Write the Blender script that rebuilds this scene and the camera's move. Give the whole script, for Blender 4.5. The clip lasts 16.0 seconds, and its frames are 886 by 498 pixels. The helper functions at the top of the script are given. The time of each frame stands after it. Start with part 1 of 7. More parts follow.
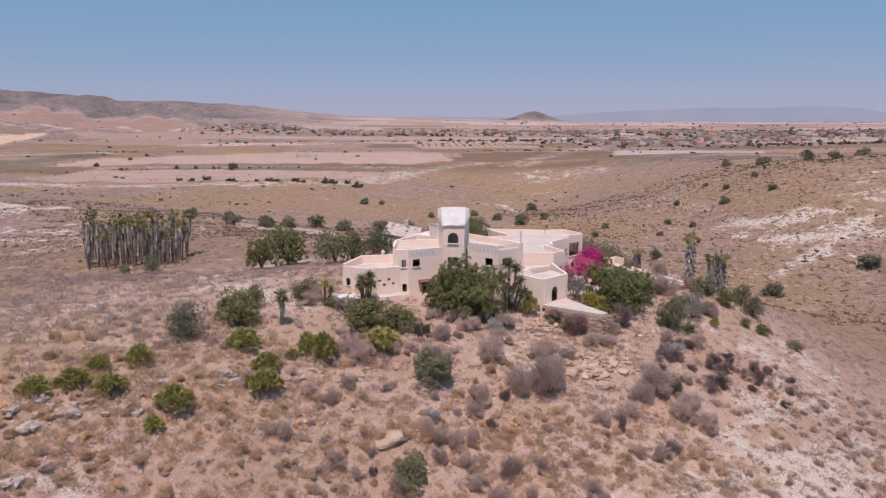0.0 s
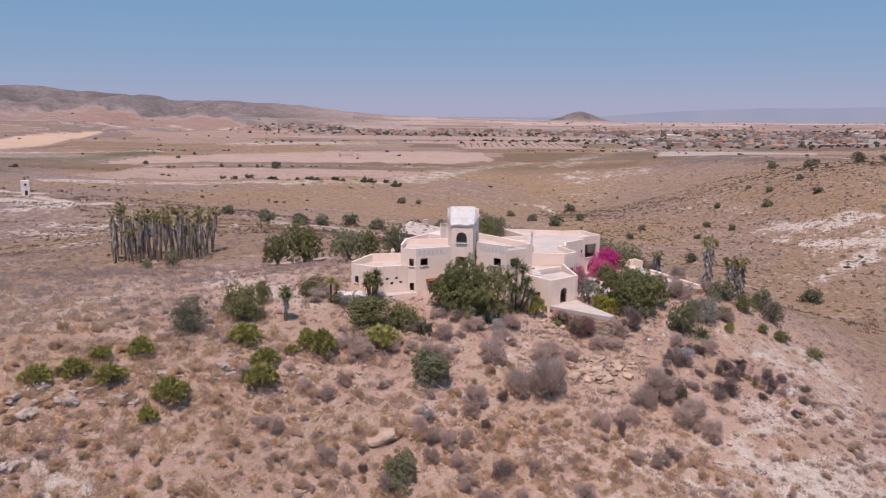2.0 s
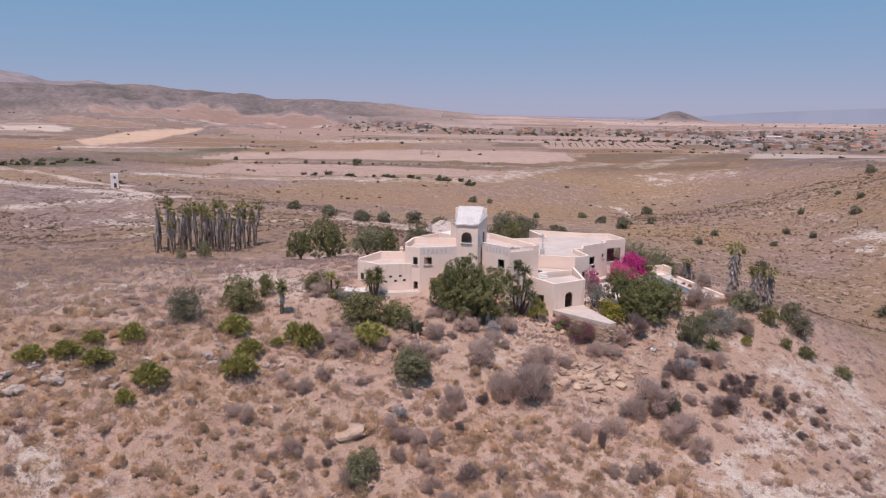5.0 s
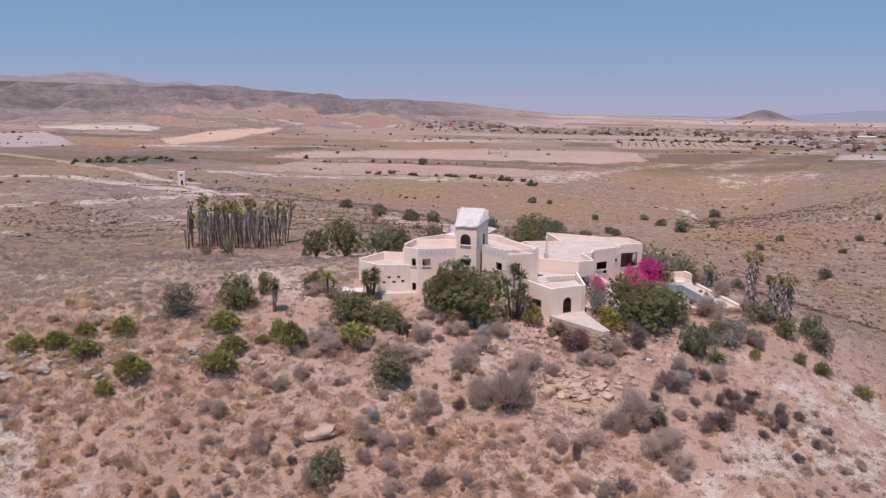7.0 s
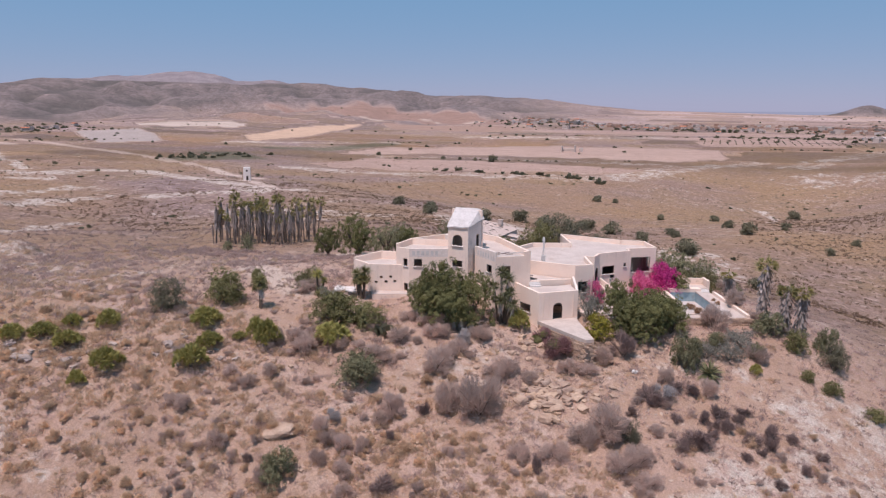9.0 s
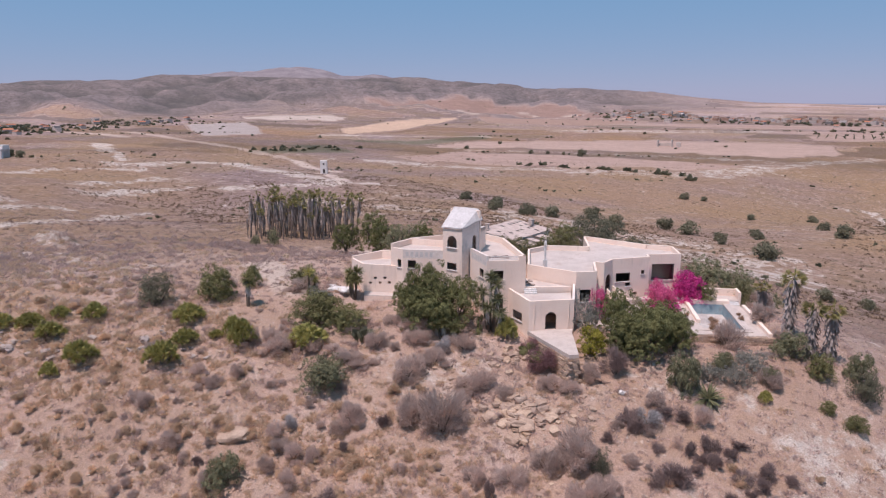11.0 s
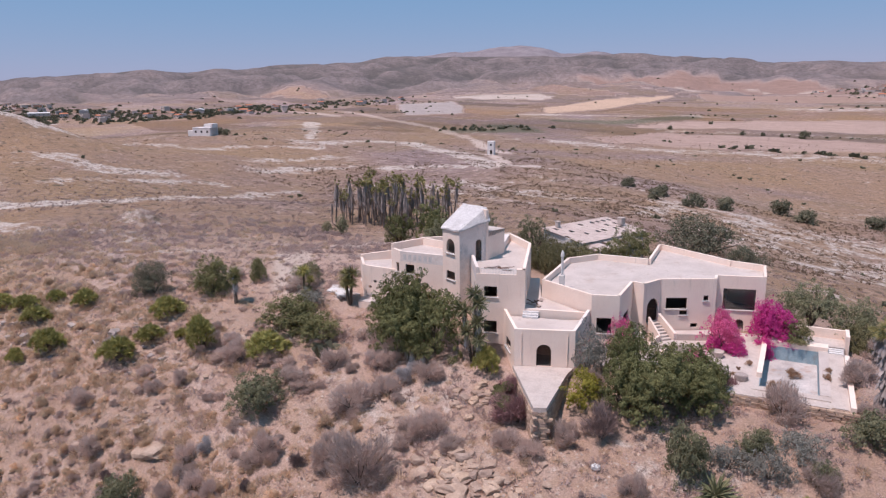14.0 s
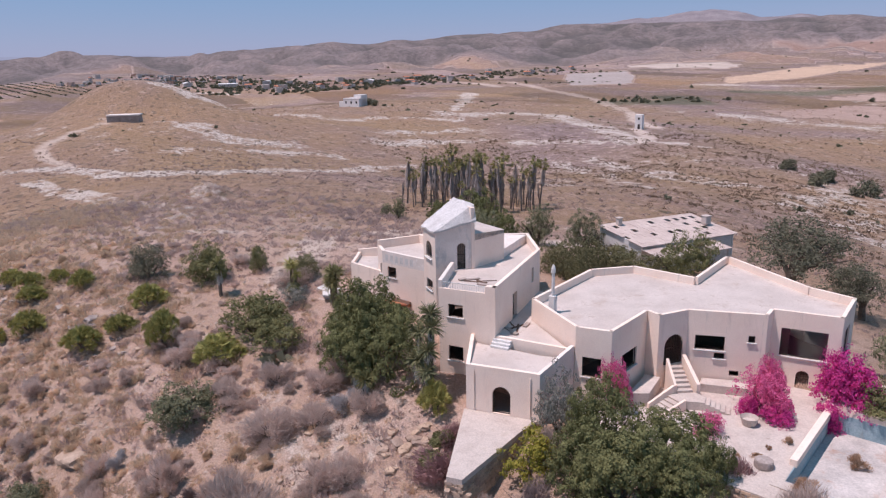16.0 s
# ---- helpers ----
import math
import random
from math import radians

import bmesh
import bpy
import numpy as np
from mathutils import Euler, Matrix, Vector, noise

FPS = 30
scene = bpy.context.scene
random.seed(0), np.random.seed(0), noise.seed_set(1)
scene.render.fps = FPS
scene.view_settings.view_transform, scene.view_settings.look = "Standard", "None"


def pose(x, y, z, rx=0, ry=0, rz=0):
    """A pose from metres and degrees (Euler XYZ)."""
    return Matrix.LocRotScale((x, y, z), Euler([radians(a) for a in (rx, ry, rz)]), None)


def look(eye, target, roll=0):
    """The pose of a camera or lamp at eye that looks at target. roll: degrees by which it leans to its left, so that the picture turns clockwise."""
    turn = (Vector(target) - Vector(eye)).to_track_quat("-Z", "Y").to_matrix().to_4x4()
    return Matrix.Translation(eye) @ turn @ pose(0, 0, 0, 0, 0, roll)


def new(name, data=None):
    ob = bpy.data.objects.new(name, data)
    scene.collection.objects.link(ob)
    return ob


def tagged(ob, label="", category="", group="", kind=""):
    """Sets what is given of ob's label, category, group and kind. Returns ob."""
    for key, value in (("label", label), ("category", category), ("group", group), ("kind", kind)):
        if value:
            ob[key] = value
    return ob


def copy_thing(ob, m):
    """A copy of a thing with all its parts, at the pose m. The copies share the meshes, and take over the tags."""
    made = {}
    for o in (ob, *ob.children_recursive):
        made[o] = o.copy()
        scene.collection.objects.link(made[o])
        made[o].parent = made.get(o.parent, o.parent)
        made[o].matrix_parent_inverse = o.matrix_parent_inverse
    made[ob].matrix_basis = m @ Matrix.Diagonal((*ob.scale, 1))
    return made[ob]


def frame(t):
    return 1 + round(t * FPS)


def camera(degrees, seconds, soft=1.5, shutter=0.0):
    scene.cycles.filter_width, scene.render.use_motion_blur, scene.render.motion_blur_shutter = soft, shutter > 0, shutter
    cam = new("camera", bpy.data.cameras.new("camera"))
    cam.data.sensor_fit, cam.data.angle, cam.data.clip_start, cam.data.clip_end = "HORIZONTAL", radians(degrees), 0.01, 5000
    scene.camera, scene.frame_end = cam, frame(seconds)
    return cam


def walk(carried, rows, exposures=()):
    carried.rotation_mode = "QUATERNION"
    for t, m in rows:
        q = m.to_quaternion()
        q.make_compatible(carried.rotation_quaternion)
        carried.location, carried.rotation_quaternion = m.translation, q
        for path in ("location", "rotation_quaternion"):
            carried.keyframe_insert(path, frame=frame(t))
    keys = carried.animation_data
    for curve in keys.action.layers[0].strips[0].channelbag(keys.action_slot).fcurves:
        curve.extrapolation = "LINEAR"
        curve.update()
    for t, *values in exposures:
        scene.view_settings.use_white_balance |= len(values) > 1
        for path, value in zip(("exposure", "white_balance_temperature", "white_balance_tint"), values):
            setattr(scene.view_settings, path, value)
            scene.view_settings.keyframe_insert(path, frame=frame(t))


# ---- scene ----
cam = camera(64.3, 16.0, soft=1.25)
METRES, EYE, TILT, LEAN, TURN = 106.0, 24.6, -10.3, 0.0, 0.0
ROWS = [
    (0.0, 0.0, 0.0, 0.0, 0.0, 0.0, -0.0),
    (0.5, 0.0102, 0.0002, -0.0004, 0.88, 0.0, -0.21),
    (1.0, 0.0216, 0.0007, -0.0003, 1.81, 0.0, -0.43),
    (1.5, 0.0339, 0.0016, -0.0002, 2.74, 0.0, -0.64),
    (2.0, 0.0476, 0.0023, -0.0005, 3.65, -0.03, -0.85),
    (2.5, 0.0626, 0.0035, -0.0007, 4.63, -0.04, -1.12),
    (3.0, 0.079, 0.0052, -0.0005, 5.7, -0.07, -1.37),
    (3.5, 0.0966, 0.0078, -0.0001, 6.89, -0.11, -1.62),
    (4.0, 0.1155, 0.011, 0.0007, 8.16, -0.18, -1.92),
    (6.5, 0.2269, 0.0418, 0.0091, 15.65, -0.58, -3.28),
    (7.0, 0.2517, 0.052, 0.0114, 17.23, -0.7, -3.53),
    (7.5, 0.2769, 0.0635, 0.014, 18.86, -0.88, -3.78),
    (8.0, 0.3022, 0.0765, 0.0172, 20.47, -1.07, -4.03),
    (8.5, 0.3276, 0.0914, 0.0204, 22.19, -1.23, -4.29),
    (9.0, 0.3528, 0.1086, 0.0241, 24.0, -1.45, -4.56),
    (11.5, 0.4656, 0.2425, 0.05, 34.86, -3.15, -5.96),
    (12.0, 0.4842, 0.2802, 0.0565, 37.72, -3.66, -6.28),
    (12.5, 0.5003, 0.3215, 0.0637, 40.76, -4.24, -6.54),
    (13.0, 0.5134, 0.3661, 0.0709, 43.71, -4.84, -6.83),
    (13.5, 0.5231, 0.4139, 0.0785, 46.86, -5.59, -7.1),
    (14.0, 0.5292, 0.4637, 0.0866, 50.05, -6.39, -7.33),
    (14.5, 0.5317, 0.515, 0.0949, 53.3, -7.24, -7.55),
    (15.0, 0.5306, 0.5671, 0.1033, 56.77, -8.25, -7.75),
    (15.5, 0.5261, 0.6197, 0.112, 60.49, -9.4, -7.95),
    (16.0, 0.5179, 0.672, 0.1205, 64.41, -10.66, -8.12),
]
walk(cam, [(t, pose(0, 0, EYE, TILT, LEAN, TURN) @ pose(METRES * x, METRES * y, METRES * z, 90 + pitch, roll, yaw)) for t, x, y, z, yaw, pitch, roll in ROWS],
     exposures=[(0.0, -0.06, 6350, 17), (8.0, -0.06, 6250, 17), (16.0, -0.03, 6000, 17)])

# ---- sky and sun ----
SUN_EL, SUN_AZ = 69.5, 190.0      # degrees above the horizon; clockwise from +y
world = bpy.data.worlds.new("daylight")
scene.world = world
world.use_nodes = True
wt = world.node_tree
sky = wt.nodes.new("ShaderNodeTexSky")
sky.sky_type = "NISHITA"
sky.sun_disc = False
sky.sun_elevation, sky.sun_rotation = radians(SUN_EL), radians(SUN_AZ)
sky.altitude, sky.air_density, sky.dust_density, sky.ozone_density = 100, 1.0, 0.2, 3.0
# dry summer haze: most of the sky is one even veil, with a little of the clear air's gradient left
SKY_GAIN, SKY_VEIL = (0.42, 0.18, 0.15), (0.076 / 0.11, 0.278 / 0.11, 0.445 / 0.11)
tone = wt.nodes.new("ShaderNodeMix")
tone.data_type, tone.blend_type = "RGBA", "MULTIPLY"
tone.inputs[0].default_value, tone.inputs[7].default_value = 1.0, (*SKY_GAIN, 1)
wt.links.new(sky.outputs["Color"], tone.inputs[6])
veil = wt.nodes.new("ShaderNodeMix")
veil.data_type, veil.blend_type, veil.clamp_result = "RGBA", "ADD", False
veil.inputs[0].default_value, veil.inputs[7].default_value = 1.0, (*SKY_VEIL, 1)
wt.links.new(tone.outputs[2], veil.inputs[6])
wt.links.new(veil.outputs[2], wt.nodes["Background"].inputs["Color"])
wt.nodes["Background"].inputs["Strength"].default_value = 0.110

sun_data = bpy.data.lights.new("sun", "SUN")
sun_data.energy, sun_data.angle, sun_data.color = 4.4, radians(0.53), (1.0, 0.855, 0.785)
sun = new("sun", sun_data)
_s = Vector((math.sin(radians(SUN_AZ)) * math.cos(radians(SUN_EL)), math.cos(radians(SUN_AZ)) * math.cos(radians(SUN_EL)), math.sin(radians(SUN_EL))))
sun.matrix_world = look(_s * 300, (0, 0, 0))


# ---- materials ----
def nodes_of(name):
    m = bpy.data.materials.new(name)
    m.use_nodes = True
    nt = m.node_tree
    return m, nt, nt.nodes, nt.links, nt.nodes["Principled BSDF"]


def noise_node(nt, scale, detail=4.0, rough=0.6, stretch=None):
    geo = nt.nodes.new("ShaderNodeNewGeometry")
    n = nt.nodes.new("ShaderNodeTexNoise")
    n.inputs["Scale"].default_value, n.inputs["Detail"].default_value, n.inputs["Roughness"].default_value = scale, detail, rough
    if stretch:
        mp = nt.nodes.new("ShaderNodeMapping")
        mp.inputs["Scale"].default_value = stretch
        nt.links.new(geo.outputs["Position"], mp.inputs["Vector"])
        nt.links.new(mp.outputs["Vector"], n.inputs["Vector"])
    else:
        nt.links.new(geo.outputs["Position"], n.inputs["Vector"])
    return n


def ramp_node(nt, fac, stops):
    r = nt.nodes.new("ShaderNodeValToRGB")
    el = r.color_ramp.elements
    while len(el) < len(stops):
        el.new(0.5)
    for e, (p, c) in zip(el, stops):
        e.position, e.color = p, (*c, 1) if len(c) == 3 else c
    nt.links.new(fac, r.inputs["Fac"])
    return r


def mix_node(nt, fac, a, b, blend="MIX"):
    m = nt.nodes.new("ShaderNodeMix")
    m.data_type, m.blend_type = "RGBA", blend
    for sock, v in ((m.inputs[0], fac), (m.inputs[6], a), (m.inputs[7], b)):
        if isinstance(v, (int, float)):
            sock.default_value = v
        elif isinstance(v, tuple):
            sock.default_value = (*v, 1)
        else:
            nt.links.new(v, sock)
    return m.outputs[2]


def math_node(nt, op, a, b=0.0, clamp=False):
    m = nt.nodes.new("ShaderNodeMath")
    m.operation, m.use_clamp = op, clamp
    for sock, v in ((m.inputs[0], a), (m.inputs[1], b)):
        if isinstance(v, (int, float)):
            sock.default_value = v
        else:
            nt.links.new(v, sock)
    return m.outputs[0]


def bump_node(nt, height, strength, distance, bsdf):
    b = nt.nodes.new("ShaderNodeBump")
    b.inputs["Strength"].default_value, b.inputs["Distance"].default_value = strength, distance
    nt.links.new(height, b.inputs["Height"])
    nt.links.new(b.outputs["Normal"], bsdf.inputs["Normal"])


def surface(name, dark, light, scale=0.6, fine=9.0, rough=0.9, bump=0.35, dist=0.02, vary=0.0, by="island", stain=None, metal=0.0, spec=0.25, grain_=1.0, streak=None):
    """Two tones in large patches, fine grain over them, and a difference from piece to piece."""
    m, nt, N, L, bsdf = nodes_of(name)
    big, small = noise_node(nt, scale, 5, 0.62), noise_node(nt, fine, 6, 0.65)
    col = ramp_node(nt, big.outputs["Fac"], [(0.32, dark), (0.68, light)]).outputs["Color"]
    grain = ramp_node(nt, small.outputs["Fac"], [(0.3, (1 - 0.22 * grain_,) * 3), (0.7, (1 + 0.15 * grain_,) * 3)]).outputs["Color"]
    col = mix_node(nt, 1.0, col, grain, "MULTIPLY")
    if stain:
        st = noise_node(nt, stain[1], 6, 0.7, stain[2] if len(stain) > 2 else None)
        f = ramp_node(nt, st.outputs["Fac"], [(0.56, (0, 0, 0)), (0.74, (stain[3] if len(stain) > 3 else 0.6,) * 3)]).outputs["Color"]
        col = mix_node(nt, f, col, stain[0])
    if streak:
        # rain streaks down a wall, or dirt washed into pools on a flat roof
        sk = noise_node(nt, streak[1], 5, 0.75, streak[2])
        f = ramp_node(nt, sk.outputs["Fac"], [(streak[3], (0, 0, 0)), (streak[3] + 0.13, (streak[4],) * 3)]).outputs["Color"]
        col = mix_node(nt, f, col, streak[0])
    if vary:
        if by == "island":
            src = N.new("ShaderNodeNewGeometry").outputs["Random Per Island"]
        else:
            src = N.new("ShaderNodeObjectInfo").outputs["Random"]
        v = ramp_node(nt, src, [(0.0, (1 - vary, 1 - vary, 1 - vary * 0.7)), (1.0, (1 + vary, 1 + vary * 0.9, 1 + vary * 0.6))]).outputs["Color"]
        col = mix_node(nt, 1.0, col, v, "MULTIPLY")
    L.new(col, bsdf.inputs["Base Color"])
    bsdf.inputs["Roughness"].default_value, bsdf.inputs["Metallic"].default_value = rough, metal
    bsdf.inputs["Specular IOR Level"].default_value = spec
    if bump:
        bump_node(nt, small.outputs["Fac"], bump, dist, bsdf)
    return m


def leafy(name, dark, light, vary=0.35, rough=0.75, through_=0.25, each=0.3, size=0.9, bump=0.0):
    """Leaves and blades: a different tone on each, some light through them."""
    m, nt, N, L, bsdf = nodes_of(name)
    isl = N.new("ShaderNodeNewGeometry").outputs["Random Per Island"]
    patch = noise_node(nt, size, 3, 0.5)
    f = math_node(nt, "ADD", math_node(nt, "MULTIPLY", isl, each), math_node(nt, "MULTIPLY", patch.outputs["Fac"], 1 - each))
    col = ramp_node(nt, f, [(0.15, dark), (0.85, light)]).outputs["Color"]
    ob = N.new("ShaderNodeObjectInfo").outputs["Random"]
    v = ramp_node(nt, ob, [(0.0, (1 - vary * 0.5,) * 3), (1.0, (1 + vary * 0.5,) * 3)]).outputs["Color"]
    col = mix_node(nt, 1.0, col, v, "MULTIPLY")
    L.new(col, bsdf.inputs["Base Color"])
    bsdf.inputs["Roughness"].default_value = rough
    bsdf.inputs["Specular IOR Level"].default_value = 0.15
    if bump:
        bump_node(nt, noise_node(nt, 9.0, 4, 0.7).outputs["Fac"], bump, 0.12, bsdf)
    tr = N.new("ShaderNodeBsdfTranslucent")
    L.new(col, tr.inputs["Color"])
    mx = N.new("ShaderNodeMixShader")
    mx.inputs[0].default_value = through_
    L.new(bsdf.outputs[0], mx.inputs[1])
    L.new(tr.outputs[0], mx.inputs[2])
    L.new(mx.outputs[0], N["Material Output"].inputs["Surface"])
    return m


PLASTER = surface("pink_plaster", (0.85, 0.665, 0.555), (0.90, 0.74, 0.63), 0.35, 14, 0.92, 0.15, 0.01, stain=((0.62, 0.48, 0.40), 0.9, (1.0, 1.0, 0.25), 0.45), grain_=0.4, streak=((0.50, 0.41, 0.35), 2.6, (1.0, 1.0, 0.10), 0.60, 0.5))
GREY_PLASTER = surface("weathered_plaster", (0.72, 0.61, 0.54), (0.84, 0.72, 0.65), 0.8, 16, 0.95, 0.25, 0.01, stain=((0.48, 0.44, 0.42), 1.1, (1.0, 1.0, 0.4), 0.85), grain_=0.6, streak=((0.85, 0.79, 0.74), 1.7, (1, 1, 1), 0.55, 0.8))
LIMEWASH = surface("white_limewash", (0.50, 0.415, 0.37), (0.615, 0.525, 0.475), 0.45, 10, 0.9, 0.2, 0.01, stain=((0.42, 0.31, 0.25), 0.42, (1, 1, 1), 0.75), grain_=0.6, streak=((0.36, 0.27, 0.215), 0.9, (1, 1, 1), 0.565, 0.75))
PAVING = surface("pale_paving", (0.48, 0.39, 0.34), (0.62, 0.53, 0.475), 0.7, 8, 0.9, 0.3, 0.01, stain=((0.40, 0.30, 0.23), 0.7, (1, 1, 1), 0.8), grain_=0.8, streak=((0.30, 0.23, 0.19), 2.4, (1, 1, 1), 0.60, 0.75))
TOWER_ROOF = surface("flaking_white_roof", (0.52, 0.48, 0.46), (0.66, 0.62, 0.60), 0.8, 7, 0.9, 0.5, 0.02, stain=((0.27, 0.245, 0.235), 2.2, (1, 1, 1), 0.85))
BRIGHT_WALL = surface("fresh_whitewash", (0.72, 0.66, 0.63), (0.80, 0.745, 0.71), 0.8, 9, 0.85, 0.15, 0.01, grain_=0.4)
WHITE = surface("white_paint", (0.62, 0.58, 0.55), (0.72, 0.68, 0.65), 1.5, 12, 0.7, 0.2, 0.005)
DARK_IRON = surface("dark_iron", (0.035, 0.025, 0.022), (0.07, 0.05, 0.042), 3.0, 25, 0.6, 0.2, 0.003)
BROWN_WOOD = surface("brown_wood", (0.09, 0.05, 0.035), (0.16, 0.09, 0.06), 3.0, 30, 0.7, 0.3, 0.004)
# room shade put into the plaster's colour, so interiors look dark through openings
INNER = surface("inner_plaster_shade_toned", (0.20, 0.16, 0.14), (0.28, 0.23, 0.20), 0.8, 9, 0.95, 0.2, 0.01)
CLAY = surface("terracotta_tile", (0.42, 0.15, 0.08), (0.58, 0.25, 0.14), 2.0, 18, 0.85, 0.3, 0.006, vary=0.2)
STONE = surface("tan_limestone", (0.35, 0.24, 0.175), (0.52, 0.385, 0.29), 0.9, 7, 0.95, 0.6, 0.03, vary=0.18, by="object")
STONE_LOOSE = surface("broken_stone", (0.42, 0.31, 0.245), (0.58, 0.46, 0.38), 0.9, 7, 0.95, 0.4, 0.02, vary=0.12)
GREY_ROCK = surface("grey_rock", (0.29, 0.23, 0.20), (0.45, 0.37, 0.33), 0.9, 6, 0.95, 0.7, 0.04, vary=0.15, by="object", stain=((0.18, 0.15, 0.135), 1.8, (1, 1, 2.5), 0.7))
POOL_BLUE = surface("faded_blue_pool_paint", (0.25, 0.36, 0.41), (0.37, 0.46, 0.50), 0.9, 10, 0.8, 0.2, 0.006, stain=((0.30, 0.27, 0.24), 1.1, (1, 1, 0.3), 0.8))
POOL_FLOOR = surface("silted_pool_floor", (0.38, 0.335, 0.315), (0.64, 0.575, 0.54), 0.4, 8, 0.9, 0.3, 0.01, stain=((0.40, 0.22, 0.14), 0.42, (1, 1, 1), 0.9))
SHED_ROOF = surface("dusty_sheet_roof", (0.50, 0.38, 0.33), (0.62, 0.50, 0.44), 0.6, 12, 0.9, 0.25, 0.01)
GLASS_DARK = nodes_of("window_glass")[0]
_b = GLASS_DARK.node_tree.nodes["Principled BSDF"]
_b.inputs["Base Color"].default_value = (0.8, 0.85, 0.85, 1)
_b.inputs["Roughness"].default_value, _b.inputs["Transmission Weight"].default_value = 0.05, 1.0
GHOST = surface("faded_white_lettering", (0.60, 0.54, 0.50), (0.72, 0.66, 0.62), 2.0, 14, 0.9, 0.2, 0.004)

BARK = surface("grey_bark", (0.09, 0.07, 0.055), (0.18, 0.14, 0.11), 2.5, 20, 0.95, 0.6, 0.02)
PALM_BARK = surface("palm_bark", (0.12, 0.09, 0.078), (0.24, 0.19, 0.165), 2.5, 16, 0.95, 0.6, 0.03)
PALE_SKIRT = leafy("pale_dead_blades", (0.46, 0.40, 0.36), (0.80, 0.72, 0.66), 0.2, 0.85, 0.15)
SKIRT = leafy("dead_palm_fronds", (0.21, 0.168, 0.15), (0.50, 0.42, 0.385), 0.3, 0.8, 0.15)
PALM_LEAF = leafy("palm_leaf", (0.17, 0.155, 0.06), (0.40, 0.345, 0.145), 0.5, 0.55, 0.3)
FAN_LEAF = leafy("dwarf_palm_leaf", (0.17, 0.165, 0.05), (0.52, 0.465, 0.165), 0.3, 0.5, 0.3)
GREEN_LEAF = leafy("green_leaf", (0.12, 0.118, 0.052), (0.33, 0.305, 0.14), 0.4, 0.75, 0.3, 0.2)
DEEP_LEAF = leafy("deep_green_leaf", (0.075, 0.082, 0.035), (0.28, 0.27, 0.115), 0.3, 0.7, 0.22, 0.2)
HEDGE_LEAF = leafy("hedge_leaf", (0.095, 0.09, 0.045), (0.27, 0.235, 0.12), 0.4, 0.75, 0.25, 0.2)
OLIVE_LEAF = leafy("olive_grey_leaf", (0.15, 0.148, 0.085), (0.32, 0.305, 0.18), 0.35, 0.7, 0.3)
YELLOW_LEAF = leafy("yellow_green_leaf", (0.19, 0.18, 0.03), (0.42, 0.36, 0.07), 0.2, 0.6, 0.3)
SILVER_LEAF = leafy("silvery_leaf", (0.17, 0.165, 0.14), (0.36, 0.34, 0.29), 0.25, 0.7, 0.3)
BOUGAIN = leafy("magenta_bracts", (0.48, 0.035, 0.20), (0.80, 0.10, 0.40), 0.2, 0.6, 0.35)
BOUGAIN_PALE = leafy("faded_bracts", (0.55, 0.07, 0.22), (0.80, 0.22, 0.40), 0.2, 0.6, 0.35)
TWIG = leafy("dry_mauve_twigs", (0.455, 0.345, 0.295), (0.78, 0.63, 0.555), 0.3, 0.9, 0.5, 0.25)
TWIG_DARK = leafy("dark_brown_twigs", (0.17, 0.12, 0.11), (0.36, 0.265, 0.24), 0.3, 0.9, 0.2)
TWIG_RED = leafy("reddish_twigs", (0.26, 0.14, 0.14), (0.48, 0.29, 0.28), 0.3, 0.9, 0.3)
TWIG_SILVER = leafy("silver_twigs", (0.32, 0.29, 0.285), (0.55, 0.51, 0.50), 0.2, 0.9, 0.2)
STRAW = leafy("straw_grass", (0.53, 0.385, 0.27), (0.90, 0.695, 0.50), 0.3, 0.9, 0.5, 0.25, 0.8)
MAUVE_SCRUB = leafy("low_mauve_scrub", (0.42, 0.305, 0.27), (0.76, 0.58, 0.52), 0.3, 0.9, 0.4, 0.12, 0.8)
YUCCA_LEAF = leafy("yucca_blade", (0.10, 0.105, 0.055), (0.27, 0.26, 0.14), 0.2, 0.6, 0.2)
DARK_SCRUB = leafy("dark_mauve_scrub", (0.24, 0.17, 0.155), (0.45, 0.335, 0.305), 0.3, 0.9, 0.25)
RUST = leafy("rusty_dry_weeds", (0.34, 0.21, 0.13), (0.56, 0.37, 0.25), 0.2, 0.9, 0.3)
DUSK_LEAF = leafy("dusky_leaf", (0.105, 0.10, 0.068), (0.25, 0.235, 0.16), 0.2, 0.8, 0.3, 0.25)
SCRUB = leafy("dry_scrub", (0.30, 0.215, 0.19), (0.54, 0.40, 0.355), 0.3, 0.9, 0.35)
HILL_SCRUB = leafy("hill_scrub_leaf", (0.155, 0.105, 0.075), (0.34, 0.235, 0.165), 0.3, 0.9, 0.2)
FAR_LEAF = leafy("far_tree_leaf", (0.115, 0.11, 0.072), (0.25, 0.235, 0.155), 0.3, 0.7, 0.25)


def voronoi_node(nt, scale, randomness=1.0):
    geo = nt.nodes.new("ShaderNodeNewGeometry")
    flat = nt.nodes.new("ShaderNodeMapping")
    flat.inputs["Scale"].default_value = (1, 1, 0.0)
    nt.links.new(geo.outputs["Position"], flat.inputs["Vector"])
    v = nt.nodes.new("ShaderNodeTexVoronoi")
    v.inputs["Scale"].default_value, v.inputs["Randomness"].default_value = scale, randomness
    nt.links.new(flat.outputs["Vector"], v.inputs["Vector"])
    return v


ZONES = ("chalk", "straw", "field", "mountain", "track", "shade", "gully", "scrub", "tone", "reed")


